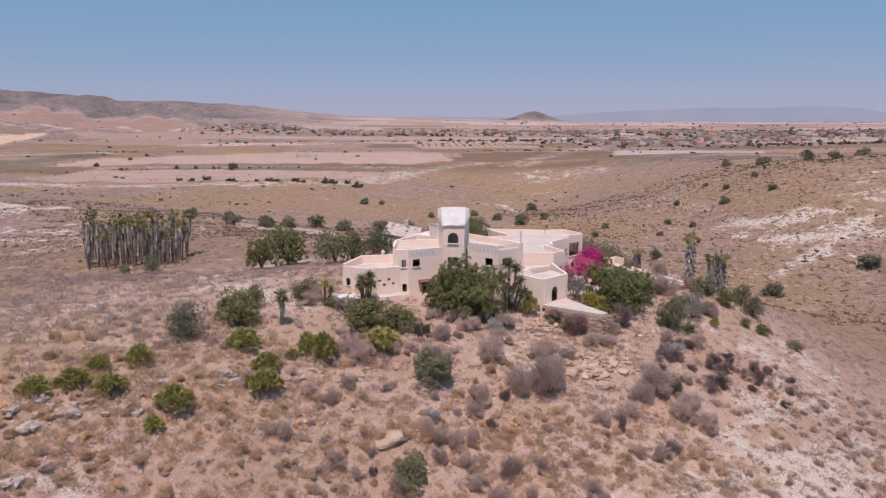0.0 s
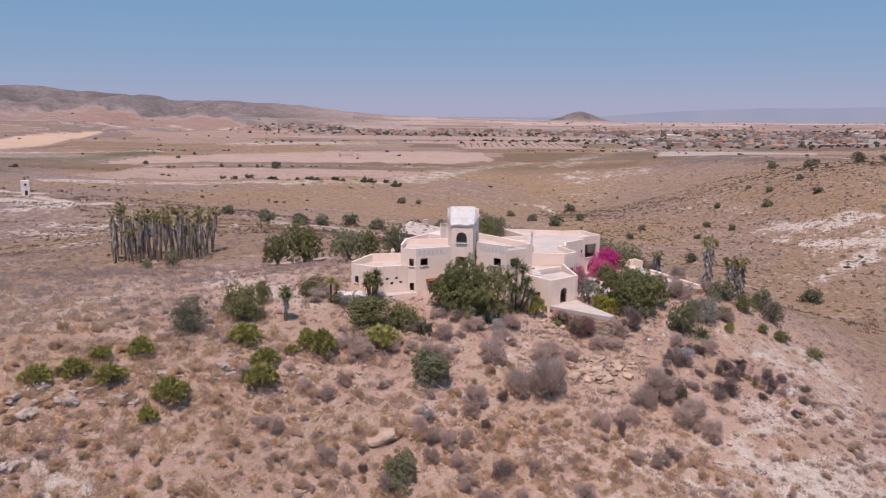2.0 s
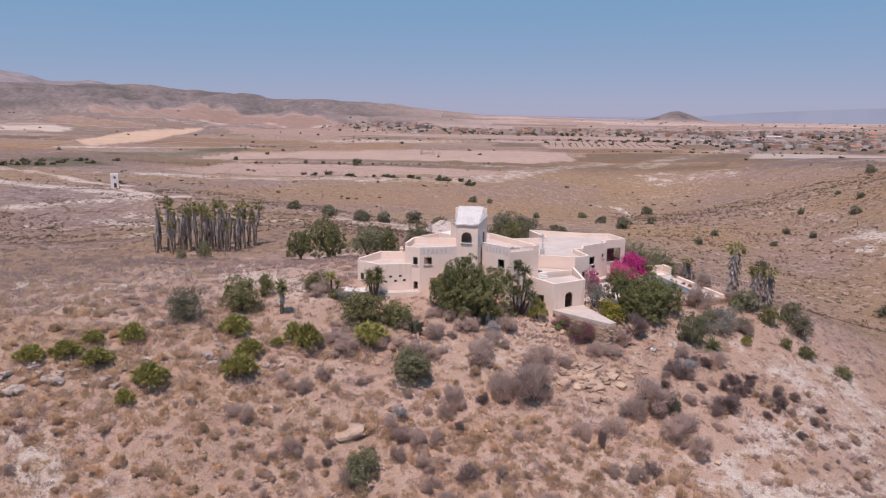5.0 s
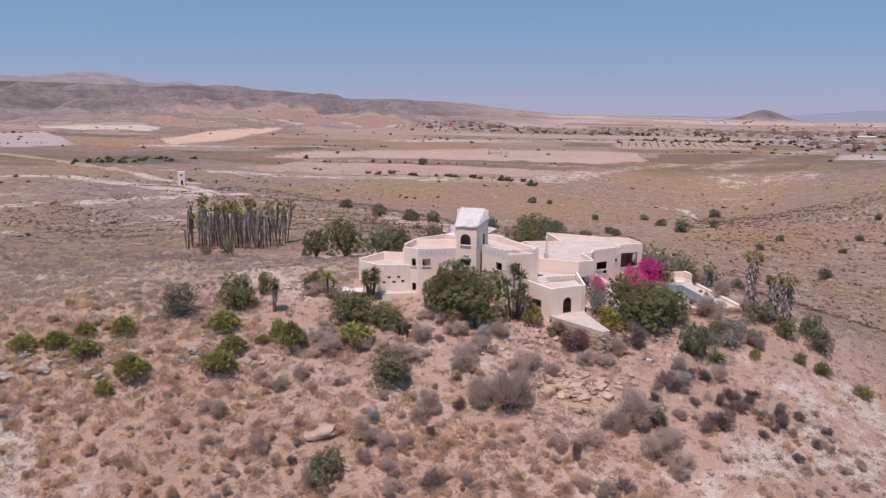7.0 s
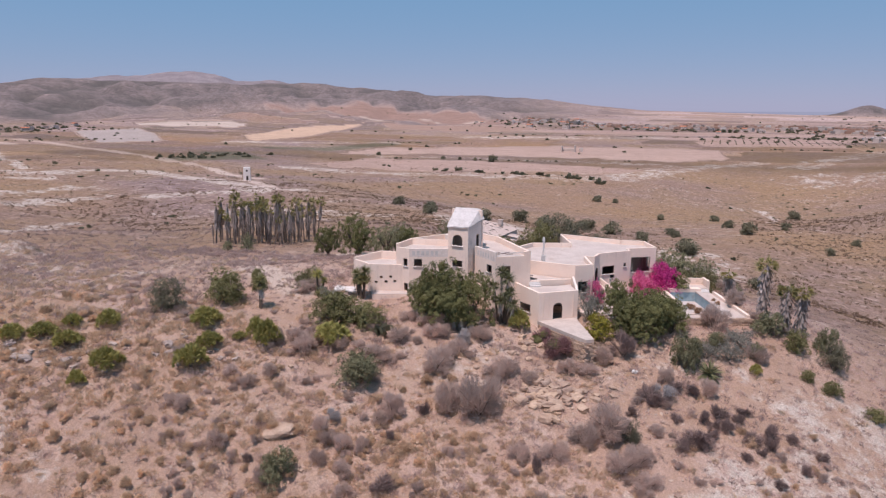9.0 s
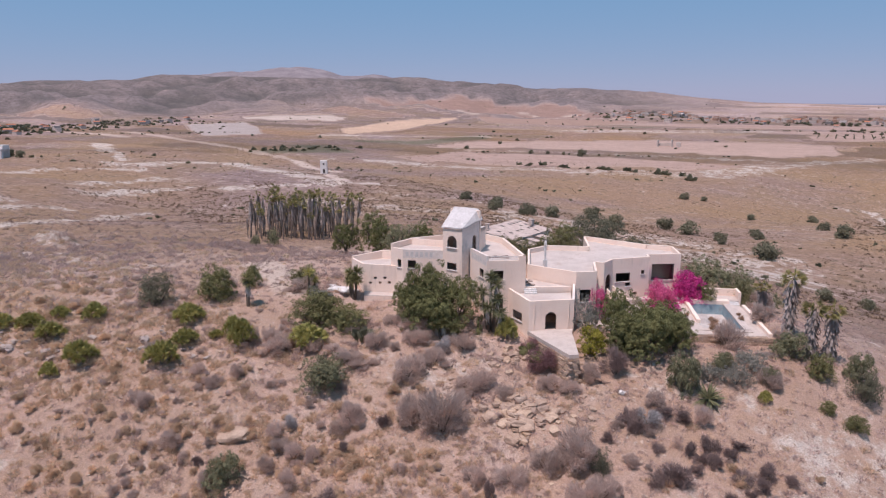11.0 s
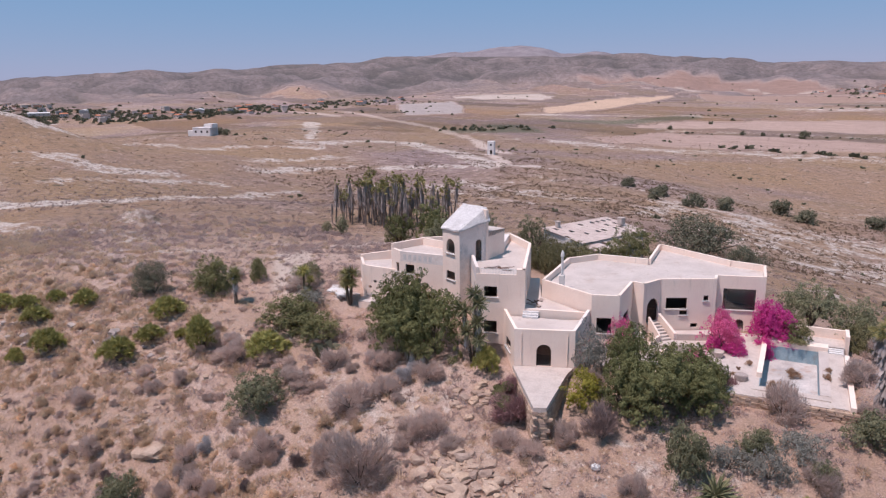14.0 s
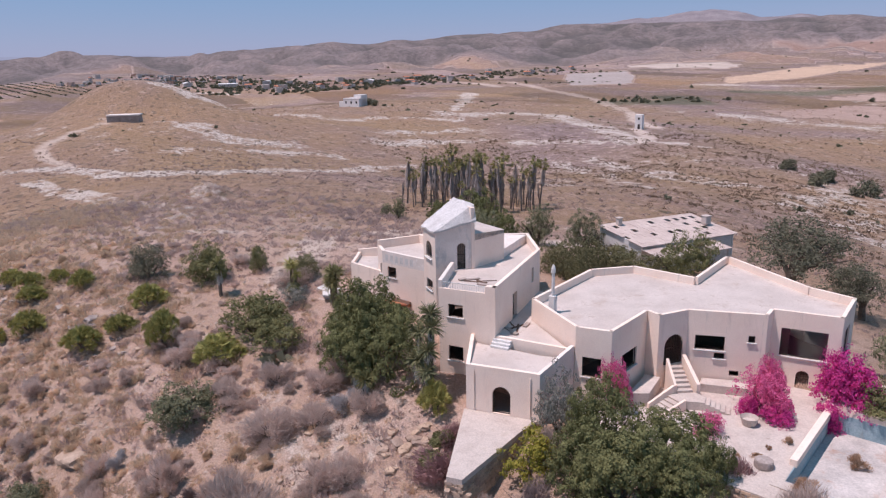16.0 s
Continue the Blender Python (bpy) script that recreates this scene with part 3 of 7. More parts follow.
def zones(x, y):
    """How much of each kind of ground lies at a place."""
    r, az = np.hypot(x, y - 90), np.degrees(np.arctan2(-x, y - 90))
    n, n2 = fbm(x, y, 35.0, 4), fbm(x, y, 120.0, 3)

    def oval(cx, cy, sx, sy, turn):
        c, s = math.cos(radians(turn)), math.sin(radians(turn))
        u, v = (x - cx) * c + (y - cy) * s, -(x - cx) * s + (y - cy) * c
        return np.exp(-((u / sx) ** 2 + (v / sy) ** 2))

    chalk = np.zeros_like(r)
    for o in ((-60, 82, 18, 3, -20, 0.5), (36, 66, 24, 11, 35, 0.68), (46, 84, 16, 10, 50, 0.6), (-73, 86, 5, 3.5, 0, 0.75), (5, 82, 16, 3, 20, 0.36), (33, 92, 10, 5, 30, 0.42), (158, 262, 30, 11, 60, 0.36), (125, 235, 45, 3, 30, 0.55), (-26, 50, 14, 5, 10, 0.5)):
        chalk = np.maximum(chalk, o[5] * oval(*o[:5]))
    wx, wy = x + 7 * lattice(x / 18.0, y / 18.0) * smooth(60, 150, r), y + 7 * lattice(x / 18.0 + 40, y / 18.0) * smooth(60, 150, r)
    for pts, w, k in CHALK_STRIPS:
        chalk = np.maximum(chalk, 0.78 * k * near_line(wx, wy, pts, w))
    for pts, w, k in CHALK_PATCHES:
        chalk = np.maximum(chalk, k * in_plan(wx, wy, pts, w))
    chalk = chalk + 0.25 * smooth(0.1, 0.5, n) * (1 - smooth(500, 800, r)) + 0.06 * smooth(700, 1000, r) * (1 - smooth(1500, 2500, r)) * smooth(-5, 0.3, n2)
    straw = 0.6 * smooth(-0.4, 0.3, n2) * (1 - smooth(600, 1000, r))
    for o in ((5, 58, 65, 17, 0, 0.3), (10, 62, 30, 10, 0, 0.7), (-45, 62, 30, 14, 0, 0.8), (-40, 240, 90, 22, 10, 0.8), (-20, 330, 120, 25, 5, 0.7), (160, 310, 130, 120, 0, 0.62), (75, 120, 25, 18, 40, 0.6), (-215, 85, 60, 45, 0, 0.9), (60, 300, 90, 60, 0, 0.7)):
        straw = np.maximum(straw, o[5] * oval(*o[:5]))
    straw = np.maximum(straw, 0.65 * near_line(wx, wy, [(-132, 319), (-112, 378), (-62, 384), (-6, 392), (40, 380)], 46))
    field, tone_ = np.zeros_like(r), np.zeros_like(r)
    fx, fy = x + 10 * lattice(x / 60.0, y / 60.0), y + 10 * lattice(x / 60.0 + 20, y / 60.0)
    for pts, k in FIELDS:
        f = in_plan(fx, fy, pts, 9)
        field, tone_ = np.maximum(field, f), np.where(f > 0.02, k, tone_)
    for o in ((30, 900, 120, 40, 0), (-60, 1000, 280, 40, 0), (400, 900, 260, 60, 0)):
        f = np.clip(1.9 * oval(*o) - 0.55, 0, 1) * (field < 0.02)
        field, tone_ = np.maximum(field, f), np.where(f > 0.02, 0.12, tone_)
    reed = np.zeros_like(r)
    for pts, w in REEDS:
        reed = np.maximum(reed, near_line(fx, fy, pts, w))
    mountain = smooth(1000, 1350, r + 300 * n2) * smooth(3, 22, az) * (1 - field)
    mountain = np.maximum(mountain, smooth(3600, 4000, r))
    # the back ridge takes the haze-toned colour
    tone_ = np.maximum(tone_, smooth(2150, 2350, r) * smooth(20, 32, az))
    track = np.zeros_like(r)
    for pts, w, k in TRACKS:
        track = np.maximum(track, k * near_line(x, y, pts, w))
    u, v = x + 25 * lattice(x / 40.0, y / 40.0), y + 18 * lattice(x / 60.0 + 9, y / 60.0)
    cell = _tab[np.floor(u / 150.0 + 0.35 * np.floor(v / 62.0)).astype(int) & 255, np.floor(v / 62.0).astype(int) & 255]
    shade = np.where((r > 430) & (mountain < 0.4), 0.04 + 0.96 * cell, 0.0) * smooth(430, 560, r) * (field < 0.02)
    # gully lines, for the darker scrub and the painted relief shade
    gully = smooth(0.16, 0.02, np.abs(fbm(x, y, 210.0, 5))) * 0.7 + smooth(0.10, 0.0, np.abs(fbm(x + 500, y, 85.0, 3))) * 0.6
    cone = np.exp(-((x - 273) ** 2 + (y - 2154) ** 2) / (2 * 60.0 ** 2))
    mountain = np.maximum(mountain, np.clip(2.5 * cone, 0, 1))
    scrub = smooth(38, 90, np.hypot(x - 12, y - 70)) * (1 - 0.5 * smooth(800, 1500, r)) * (1 - field) * (1 - 0.25 * np.clip(chalk, 0, 1)) * (1 - track)
    return chalk, straw, field, mountain, track, shade, gully, scrub, tone_, reed


def build_ground():
    """One polar sheet round the villa, finest near it, out to the horizon."""
    radii = np.concatenate([[0.0], 1.2 * (4880 / 1.2) ** (np.arange(400) / 399.0)])
    # close rays over the north and west, wide ones behind
    turns = np.concatenate([np.radians(np.linspace(-112, 62, 580, endpoint=False)), np.radians(np.linspace(62, 248, 110, endpoint=False))])
    R, A = np.meshgrid(radii[1:], turns, indexing="ij")
    x, y = (8 + R * np.sin(A)).ravel(), (82 + R * np.cos(A)).ravel()
    x, y = np.concatenate([[8.0], x]), np.concatenate([[82.0], y])
    z = height(x, y)
    n, k = len(turns), len(radii) - 1
    i, j = np.meshgrid(np.arange(k - 1), np.arange(n), indexing="ij")
    q = np.stack([1 + i * n + j, 1 + (i + 1) * n + j, 1 + (i + 1) * n + (j + 1) % n, 1 + i * n + (j + 1) % n], -1).reshape(-1, 4)
    t = np.stack([np.zeros(n, int), 1 + np.arange(n), 1 + (np.arange(n) + 1) % n], -1)
    me = bpy.data.meshes.new("ground")
    me.from_pydata(np.stack([x, y, z], -1).tolist(), [], t[:, ::-1].tolist() + q[:, ::-1].tolist())
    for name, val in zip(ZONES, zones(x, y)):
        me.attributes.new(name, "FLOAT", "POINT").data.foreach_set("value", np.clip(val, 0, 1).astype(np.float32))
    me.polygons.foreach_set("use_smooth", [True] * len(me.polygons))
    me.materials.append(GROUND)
    return tagged(new("ground", me), "dry pinkish hillside, stony and bare, running out to fields and mountains", "ground", kind="structure")


build_ground()


def far_hills():
    """Pale hills at the edge of sight, behind all else; they glow in a painted haze colour."""
    az = np.linspace(-180, 180, 1441)[:-1]
    top = np.interp(az, [a for a, h in FAR_CREST], [h for a, h in FAR_CREST])
    top = top + 7 * fbm(az, az * 0 + 3.0, 6.0, 4) * smooth(45, 70, top)
    x, y = -4800 * np.sin(np.radians(az)), 90 + 4800 * np.cos(np.radians(az))
    n = len(az)
    v = np.concatenate([np.stack([x, y, top * 0 - 90], -1), np.stack([x, y, top], -1), np.stack([x * 1.02, y * 1.02, top * 0.8], -1)])
    f = [(k * n + i, k * n + (i + 1) % n, (k + 1) * n + (i + 1) % n, (k + 1) * n + i) for k in range(2) for i in range(n)]
    me = bpy.data.meshes.new("backdrop")
    me.from_pydata(v.tolist(), [], f)
    m, nt, N, L, bsdf = nodes_of("far_hills_haze_glow")
    # haze tone painted in and given off as glow, untouched by the sun
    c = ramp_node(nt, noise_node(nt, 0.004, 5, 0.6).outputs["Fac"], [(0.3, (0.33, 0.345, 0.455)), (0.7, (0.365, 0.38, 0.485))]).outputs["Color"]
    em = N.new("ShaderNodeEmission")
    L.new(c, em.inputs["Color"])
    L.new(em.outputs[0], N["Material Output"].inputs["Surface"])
    me.materials.append(m)
    tagged(new("backdrop", me), "far hills glowing pale blue-grey, the haze put into their colour", "hills", kind="structure")


far_hills()


# ---- building helpers ----
def mesh_ob(name, verts, faces, mat, parent=None, label="", smooth_=False):
    me = bpy.data.meshes.new(name)
    me.from_pydata([tuple(map(float, v)) for v in verts], [], faces)
    me.materials.append(mat)
    if smooth_:
        me.polygons.foreach_set("use_smooth", [True] * len(me.polygons))
    ob = new(name, me)
    if parent:
        ob.parent = parent
    return tagged(ob, label)


def part(name, bm, mat, parent, label=""):
    bmesh.ops.recalc_face_normals(bm, faces=bm.faces[:])
    me = bpy.data.meshes.new(name)
    bm.to_mesh(me)
    bm.free()
    me.materials.append(mat)
    ob = new(name, me)
    ob.parent = parent
    return tagged(ob, label)


def thing(name, label, category, at=(0, 0, 0), group="", kind=""):
    ob = new(name)
    ob.location = at
    ob.empty_display_size = 0.3
    return tagged(ob, label, category, group, kind)


def bm_box(bm, size, m=Matrix(), bevel=0.0):
    made = bmesh.ops.create_cube(bm, size=1.0, matrix=m @ Matrix.Diagonal((*size, 1)))
    if bevel:
        edges = list({e for v in made["verts"] for e in v.link_edges})
        bmesh.ops.bevel(bm, geom=edges, offset=bevel, segments=1, affect="EDGES")


def bm_prism(bm, poly, z0, z1, bevel=0.0):
    """An upright prism on a plan polygon; z1 may be one height or one for each corner."""
    tops = z1 if isinstance(z1, (list, tuple)) else [z1] * len(poly)
    lo = [bm.verts.new((x, y, z0)) for x, y in poly]
    hi = [bm.verts.new((x, y, z)) for (x, y), z in zip(poly, tops)]
    bm.faces.new(lo[::-1]), bm.faces.new(hi)
    n = len(poly)
    for i in range(n):
        bm.faces.new((lo[i], lo[(i + 1) % n], hi[(i + 1) % n], hi[i]))


def prism(name, poly, z0, z1, mat, parent, label=""):
    bm = bmesh.new()
    bm_prism(bm, poly, z0, z1)
    return part(name, bm, mat, parent, label)


def frame_of(p0, p1):
    """Length, and the pose at p0 with x along to p1, y inwards and z up; the outside lies to the right of the way p0 to p1."""
    d = Vector((p1[0] - p0[0], p1[1] - p0[1], 0))
    ln = d.length
    d.normalize()
    return ln, Matrix(((d.x, -d.y, 0, p0[0]), (d.y, d.x, 0, p0[1]), (0, 0, 1, 0), (0, 0, 0, 1)))


def opening_window(parent, m, s0, s1, z0, z1, thick, sill, pane, arch):
    w = s1 - s0
    if sill:
        bm = bmesh.new()
        bm_box(bm, (w + 0.24, 0.22, 0.09), m @ Matrix.Translation(((s0 + s1) / 2, 0.0, z0 - 0.045)), 0.015)
        part("sill", bm, WHITE, parent, "white painted window sill")
    f = 0.055
    bm = bmesh.new()
    for x in (s0 + f / 2, s1 - f / 2):
        bm_box(bm, (f, 0.06, z1 - z0 - (0.4 * w if arch else 0)), m @ Matrix.Translation((x, thick * 0.6, (z0 + z1 - (0.4 * w if arch else 0)) / 2)))
    bm_box(bm, (w - 2 * f, 0.06, f), m @ Matrix.Translation(((s0 + s1) / 2, thick * 0.6, z0 + f / 2)))
    if not arch:
        bm_box(bm, (w - 2 * f, 0.06, f), m @ Matrix.Translation(((s0 + s1) / 2, thick * 0.6, z1 - f / 2)))
    fr = part("window_frame", bm, DARK_IRON if pane != "white" else WHITE, parent, "thin dark window frame")
    if pane == "glass":
        bm = bmesh.new()
        bm_box(bm, (w - 2 * f, 0.012, z1 - z0 - 2 * f), m @ Matrix.Translation(((s0 + s1) / 2, thick * 0.6, (z0 + z1) / 2)))
        part("pane", bm, GLASS_DARK, fr, "large dark window pane").visible_shadow = False
    if pane == "grille":
        bm = bmesh.new()
        k = max(2, int(w / 0.16))
        for i in range(1, k):
            x = s0 + w * i / k
            top = z1 - (w / 2 - math.sqrt(max(0, (w / 2) ** 2 - (x - (s0 + s1) / 2) ** 2)) if arch else 0) - 0.02
            bm_box(bm, (0.03, 0.03, top - z0), m @ Matrix.Translation((x, thick * 0.5, (top + z0) / 2)))
        bm_box(bm, (w - 0.02, 0.035, 0.05), m @ Matrix.Translation(((s0 + s1) / 2, thick * 0.5, z0 + (z1 - z0) * 0.55)))
        part("grille", bm, BROWN_WOOD, fr, "brown barred screen in the arch")


def wall(parent, p0, p1, z0, z1, holes=(), thick=0.32, mat=None, label="", z1b=None):
    """A wall with real openings through it. holes: s0, s1, z0, z1, kind ('win', 'bare', 'arch', 'door'), pane.
    z1b: height of the top at p1, where it slopes."""
    ln, m = frame_of(p0, p1)
    z1b = z1 if z1b is None else z1b
    xs = sorted({0.0, ln, *(v for h in holes for v in h[:2])})
    zs = sorted({z0, min(z1, z1b), *(v for h in holes for v in h[2:4]), *(h[3] - (h[1] - h[0]) / 2 for h in holes if h[4] == "arch")})
    bm = bmesh.new()
    cache = {}

    def vert(x, z):
        k = (round(x, 4), round(z, 4))
        if k not in cache:
            cache[k] = bm.verts.new(m @ Vector((x, 0, z)))
        return cache[k]

    for xa, xb in zip(xs, xs[1:]):
        for za, zb in zip(zs, zs[1:]):
            cx, cz = (xa + xb) / 2, (za + zb) / 2
            hole = next((h for h in holes if h[0] < cx < h[1] and h[2] < cz < h[3]), None)
            if hole is None:
                bm.faces.new((vert(xa, za), vert(xb, za), vert(xb, zb), vert(xa, zb)))
            elif hole[4] == "arch" and cz > hole[3] - (hole[1] - hole[0]) / 2:
                r, mid, spring = (hole[1] - hole[0]) / 2, (hole[0] + hole[1]) / 2, hole[3] - (hole[1] - hole[0]) / 2
                steps = 10
                pts = [(mid - r * math.cos(math.pi * i / steps), spring + r * math.sin(math.pi * i / steps)) for i in range(steps + 1)]
                for (ax, az), (bx, bz) in zip(pts, pts[1:]):
                    ax, bx = max(ax, xa), min(bx, xb)
                    quad = []
                    for v in (vert(ax, az), vert(bx, bz), vert(bx, hole[3]), vert(ax, hole[3])):
                        if v not in quad:
                            quad.append(v)
                    if len(quad) > 2:
                        bm.faces.new(quad)
    if abs(z1 - z1b) > 0.01:
        zl = min(z1, z1b)
        hi = vert(0, z1) if z1 > z1b else vert(ln, z1b)
        row = [vert(x, zl) for x in xs]
        for a, b in zip(row, row[1:]):
            if hi not in (a, b):
                bm.faces.new((a, b, hi))
    outer = bm.faces[:]
    res = bmesh.ops.extrude_face_region(bm, geom=outer)
    inward = m.to_3x3() @ Vector((0, thick, 0))
    for v in (g for g in res["geom"] if isinstance(g, bmesh.types.BMVert)):
        v.co += inward
    ob = part("wall", bm, mat or PLASTER, parent, label)
    for s0, s1, a, b, kind, *pane in holes:
        if kind != "bare":
            opening_window(ob, m, s0, s1, a, b, thick, kind == "win", pane[0] if pane else "", kind == "arch")
    return ob


def ring(parent, corners, z0, z1, holes=None, thick=0.32, mat=None, skip=()):
    """Walls from corner to corner, round a closed plan, the outside on the right."""
    for i, p in enumerate(corners):
        if i not in skip:
            q = corners[(i + 1) % len(corners)]
            ln, m = frame_of(p, q)
            wall(parent, p, q, z0, z1, (holes or {}).get(i, ()), thick, mat)


def shrink(poly, d):
    """A plan polygon drawn in by d, for slabs between the walls."""
    n, out = len(poly), []
    for i in range(n):
        a, b, c = Vector(poly[i - 1]), Vector(poly[i]), Vector(poly[(i + 1) % n])
        u, v = (b - a).normalized(), (c - b).normalized()
        nu, nv = Vector((-u.y, u.x)), Vector((-v.y, v.x))
        k = nu + nv
        out.append(tuple(b + k * (d / max(0.35, k.dot(nu)))))
    return out


# ---- the villa ----
villa = thing("villa", "abandoned flat-roofed pink plaster villa with a tower on the hilltop", "house")
BASE = -2.2

# east wing, one tall storey over the yard
EAST = [(16.08, 100.84), (18.05, 102.51), (15.86, 107.57), (17.11, 107.64), (17.2, 110.35), (20.85, 114.6), (20.15, 115.95), (23.85, 118.8), (21.4, 123.6), (17.9, 122.9),
        (7.9, 124.4), (7.85, 123.8), (11.28, 116.8), (6.0, 114.5), (4.95, 110.4), (9.3, 101.4)]
east_holes = {
    0: [(0.52, 1.90, 2.0, 3.5, "win")],
    1: [(1.7, 4.0, 1.9, 3.35, "win")],
    3: [(0.62, 2.42, 1.5, 3.93, "arch", "grille")],
    4: [(0.62, 2.75, 2.6, 3.76, "win"), (2.05, 2.8, 1.95, 2.40, "win"), (4.38, 4.86, 3.45, 3.98, "win"), (3.24, 3.92, 0.62, 1.06, "bare")],
    6: [(0.66, 3.80, 2.15, 4.36, "win", "glass"), (1.95, 2.85, -0.38, 1.14, "arch", "grille")],
    7: [(1.2, 3.4, 2.15, 4.3, "win")],
}
ring(villa, EAST, BASE, 5.72, east_holes, 0.26)
prism("roof", shrink(EAST, 0.22), 4.75, 5.05, LIMEWASH, villa, "white limewashed flat roof with dark stains")
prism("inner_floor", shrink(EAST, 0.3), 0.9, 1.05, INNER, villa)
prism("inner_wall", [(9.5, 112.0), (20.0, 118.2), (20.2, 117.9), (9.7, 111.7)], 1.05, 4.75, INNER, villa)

# vestibule with the arched door, and the terrace roof above it
VEST = [(9.36, 95.87), (13.55, 93.25), (17.55, 96.89), (16.0, 100.8), (14.9, 99.75), (9.6, 96.2)]
wall(villa, VEST[0], VEST[1], BASE, 3.92, [(1.32, 3.4, 0.62, 1.63, "win")], 0.28, z1b=3.46)
wall(villa, VEST[1], VEST[2], BASE, 3.46, [(1.97, 3.31, 0.0, 2.08, "arch")], 0.28)
wall(villa, VEST[2], VEST[3], BASE, 3.46, (), 0.28, GREY_PLASTER, z1b=4.25)
prism("lower_roof", [(9.9, 95.8), (13.6, 93.6), (17.2, 96.9), (15.7, 100.2), (14.6, 98.9), (10.3, 96.0)], 2.95, 3.3, LIMEWASH, villa, "white roof terrace over the vestibule")
wall(villa, (9.5, 95.9), (15.7, 100.4), 2.9, 3.98, (), 0.25)
TERR = [(11.3, 97.35), (15.7, 100.5), (9.3, 101.35), (4.3, 106.5), (3.4, 105.85), (11.05, 97.0)]
prism("upper_terrace", TERR, 0.5, 3.9, LIMEWASH, villa, "white stepped roof terrace")
for i in range(3):
    ln, m = frame_of((9.5, 95.9), (15.7, 100.4))
    bm = bmesh.new()
    bm_box(bm, (1.5, 0.26 * (3 - i), 0.17), m @ Matrix.Translation((2.6, -0.13 * (3 - i), 3.385 + 0.17 * i)), 0.01)
    part("step", bm, WHITE, villa)
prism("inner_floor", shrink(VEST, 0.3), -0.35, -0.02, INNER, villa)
for (a, b, s, z) in ((VEST[1], VEST[2], 0.62, 1.6), (VEST[1], VEST[2], 4.75, 1.6)):
    ln, m = frame_of(a, b)
    bm = bmesh.new()
    bm_box(bm, (0.08, 0.08, 3.0), m @ Matrix.Translation((s, -0.05, z)), 0.02)
    part("downpipe", bm, PLASTER, villa, "plastered rain pipe")

# two-storey body
K, SE, NE, W0 = (7.5, 94.0), (11.2, 96.97), (3.5, 105.9), (3.45, 97.05)
wall(villa, W0, K, BASE, 6.7, [(2.95, 4.2, 5.05, 6.05, "win")], 0.3)
wall(villa, W0, K, 6.7, 7.92, (), 0.3, GREY_PLASTER, "grey weathered parapet band with faded lettering")
wall(villa, K, SE, BASE, 7.3, [(0.8, 2.06, 5.04, 6.08, "win"), (0.78, 2.06, 1.42, 2.62, "win")], 0.3)
wall(villa, SE, NE, BASE, 7.85, [(9.3, 9.9, 5.45, 6.75, "bare"), (4.2, 5.3, 3.9, 6.0, "bare")], 0.3)
wall(villa, NE, (-1.95, 108.1), BASE, 7.85, (), 0.3)
BODY = [(3.6, 97.3), (7.5, 94.4), (10.9, 97.0), (3.3, 105.6), (-1.8, 107.8), (-6.4, 100.6), (-1.5, 98.6)]
prism("roof", BODY, 6.75, 7.08, LIMEWASH, villa, "white roof terrace with fallen debris")
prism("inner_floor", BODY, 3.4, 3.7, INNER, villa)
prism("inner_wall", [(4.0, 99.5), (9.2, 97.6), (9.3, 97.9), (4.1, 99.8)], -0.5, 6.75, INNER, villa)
ln, m = frame_of(K, SE)
bm = bmesh.new()
for i in range(26):
    bm_box(bm, (0.03, 0.03, 0.48), m @ Matrix.Translation((0.28 + i * 0.145, 0.12, 7.54)))
bm_box(bm, (3.85, 0.06, 0.05), m @ Matrix.Translation((2.15, 0.12, 7.79)))
part("railing", bm, WHITE, villa, "thin white iron balcony railing")
bm = bmesh.new()
bm_prism(bm, [(10.55, 96.45), (11.2, 96.97), (10.9, 97.35), (10.25, 96.85)], 7.3, 7.85)
part("parapet_end", bm, PLASTER, villa)

# west block beside the tower
TL, TF, TR, TB = (0.0, 96.08), (2.95, 95.88), (3.71, 99.21), (-0.72, 99.35)
UB0, UB1 = (-6.83, 94.25), (-4.68, 93.92)
wall(villa, UB0, UB1, BASE, 7.4, [(1.2, 1.85, 4.95, 6.0, "win"), (1.25, 1.88, 1.5, 2.62, "bare")], 0.3)
wall(villa, UB1, TL, BASE, 6.3, [(0.62, 1.70, 4.98, 6.0, "win"), (2.1, 3.0, 0.4, 2.4, "door")], 0.3)
wall(villa, UB1, TL, 6.3, 7.4, (), 0.3, GREY_PLASTER, "grey flaking band along the wall top")
wall(villa, (-6.83, 99.0), UB0, BASE, 7.9, (), 0.3)
wall(villa, (-1.95, 108.1), (-6.83, 99.0), BASE, 7.9, (), 0.3)
prism("roof", [(-6.6, 94.5), (-4.7, 94.2), (-0.1, 96.35), (-0.7, 99.2), (-6.5, 99.0)], 6.75, 7.12, LIMEWASH, villa)
wall(villa, (-0.3, 99.6), (-6.8, 98.7), 7.0, 7.95, (), 0.25)
wall(villa, (-6.6, 98.6), (-0.2, 99.45), 7.0, 7.94, (), 0.05)

# low west wing
LW = [(-13.75, 94.6), (-10.13, 92.54), (-5.8, 94.1), (-6.83, 99.6), (-11.6, 98.6)]
wall(villa, LW[0], LW[1], BASE, 5.08, [(0.55, 1.25, 2.45, 3.42, "win")], 0.28)
wall(villa, LW[1], LW[2], BASE, 5.08, [(0.76, 1.16, 2.46, 2.76, "bare"), (1.45, 1.86, 3.16, 3.46, "bare"), (2.11, 2.52, 2.53, 2.85, "bare"), (2.76, 3.17, 3.23, 3.53, "bare"), (3.34, 3.75, 2.62, 2.94, "bare")], 0.28)
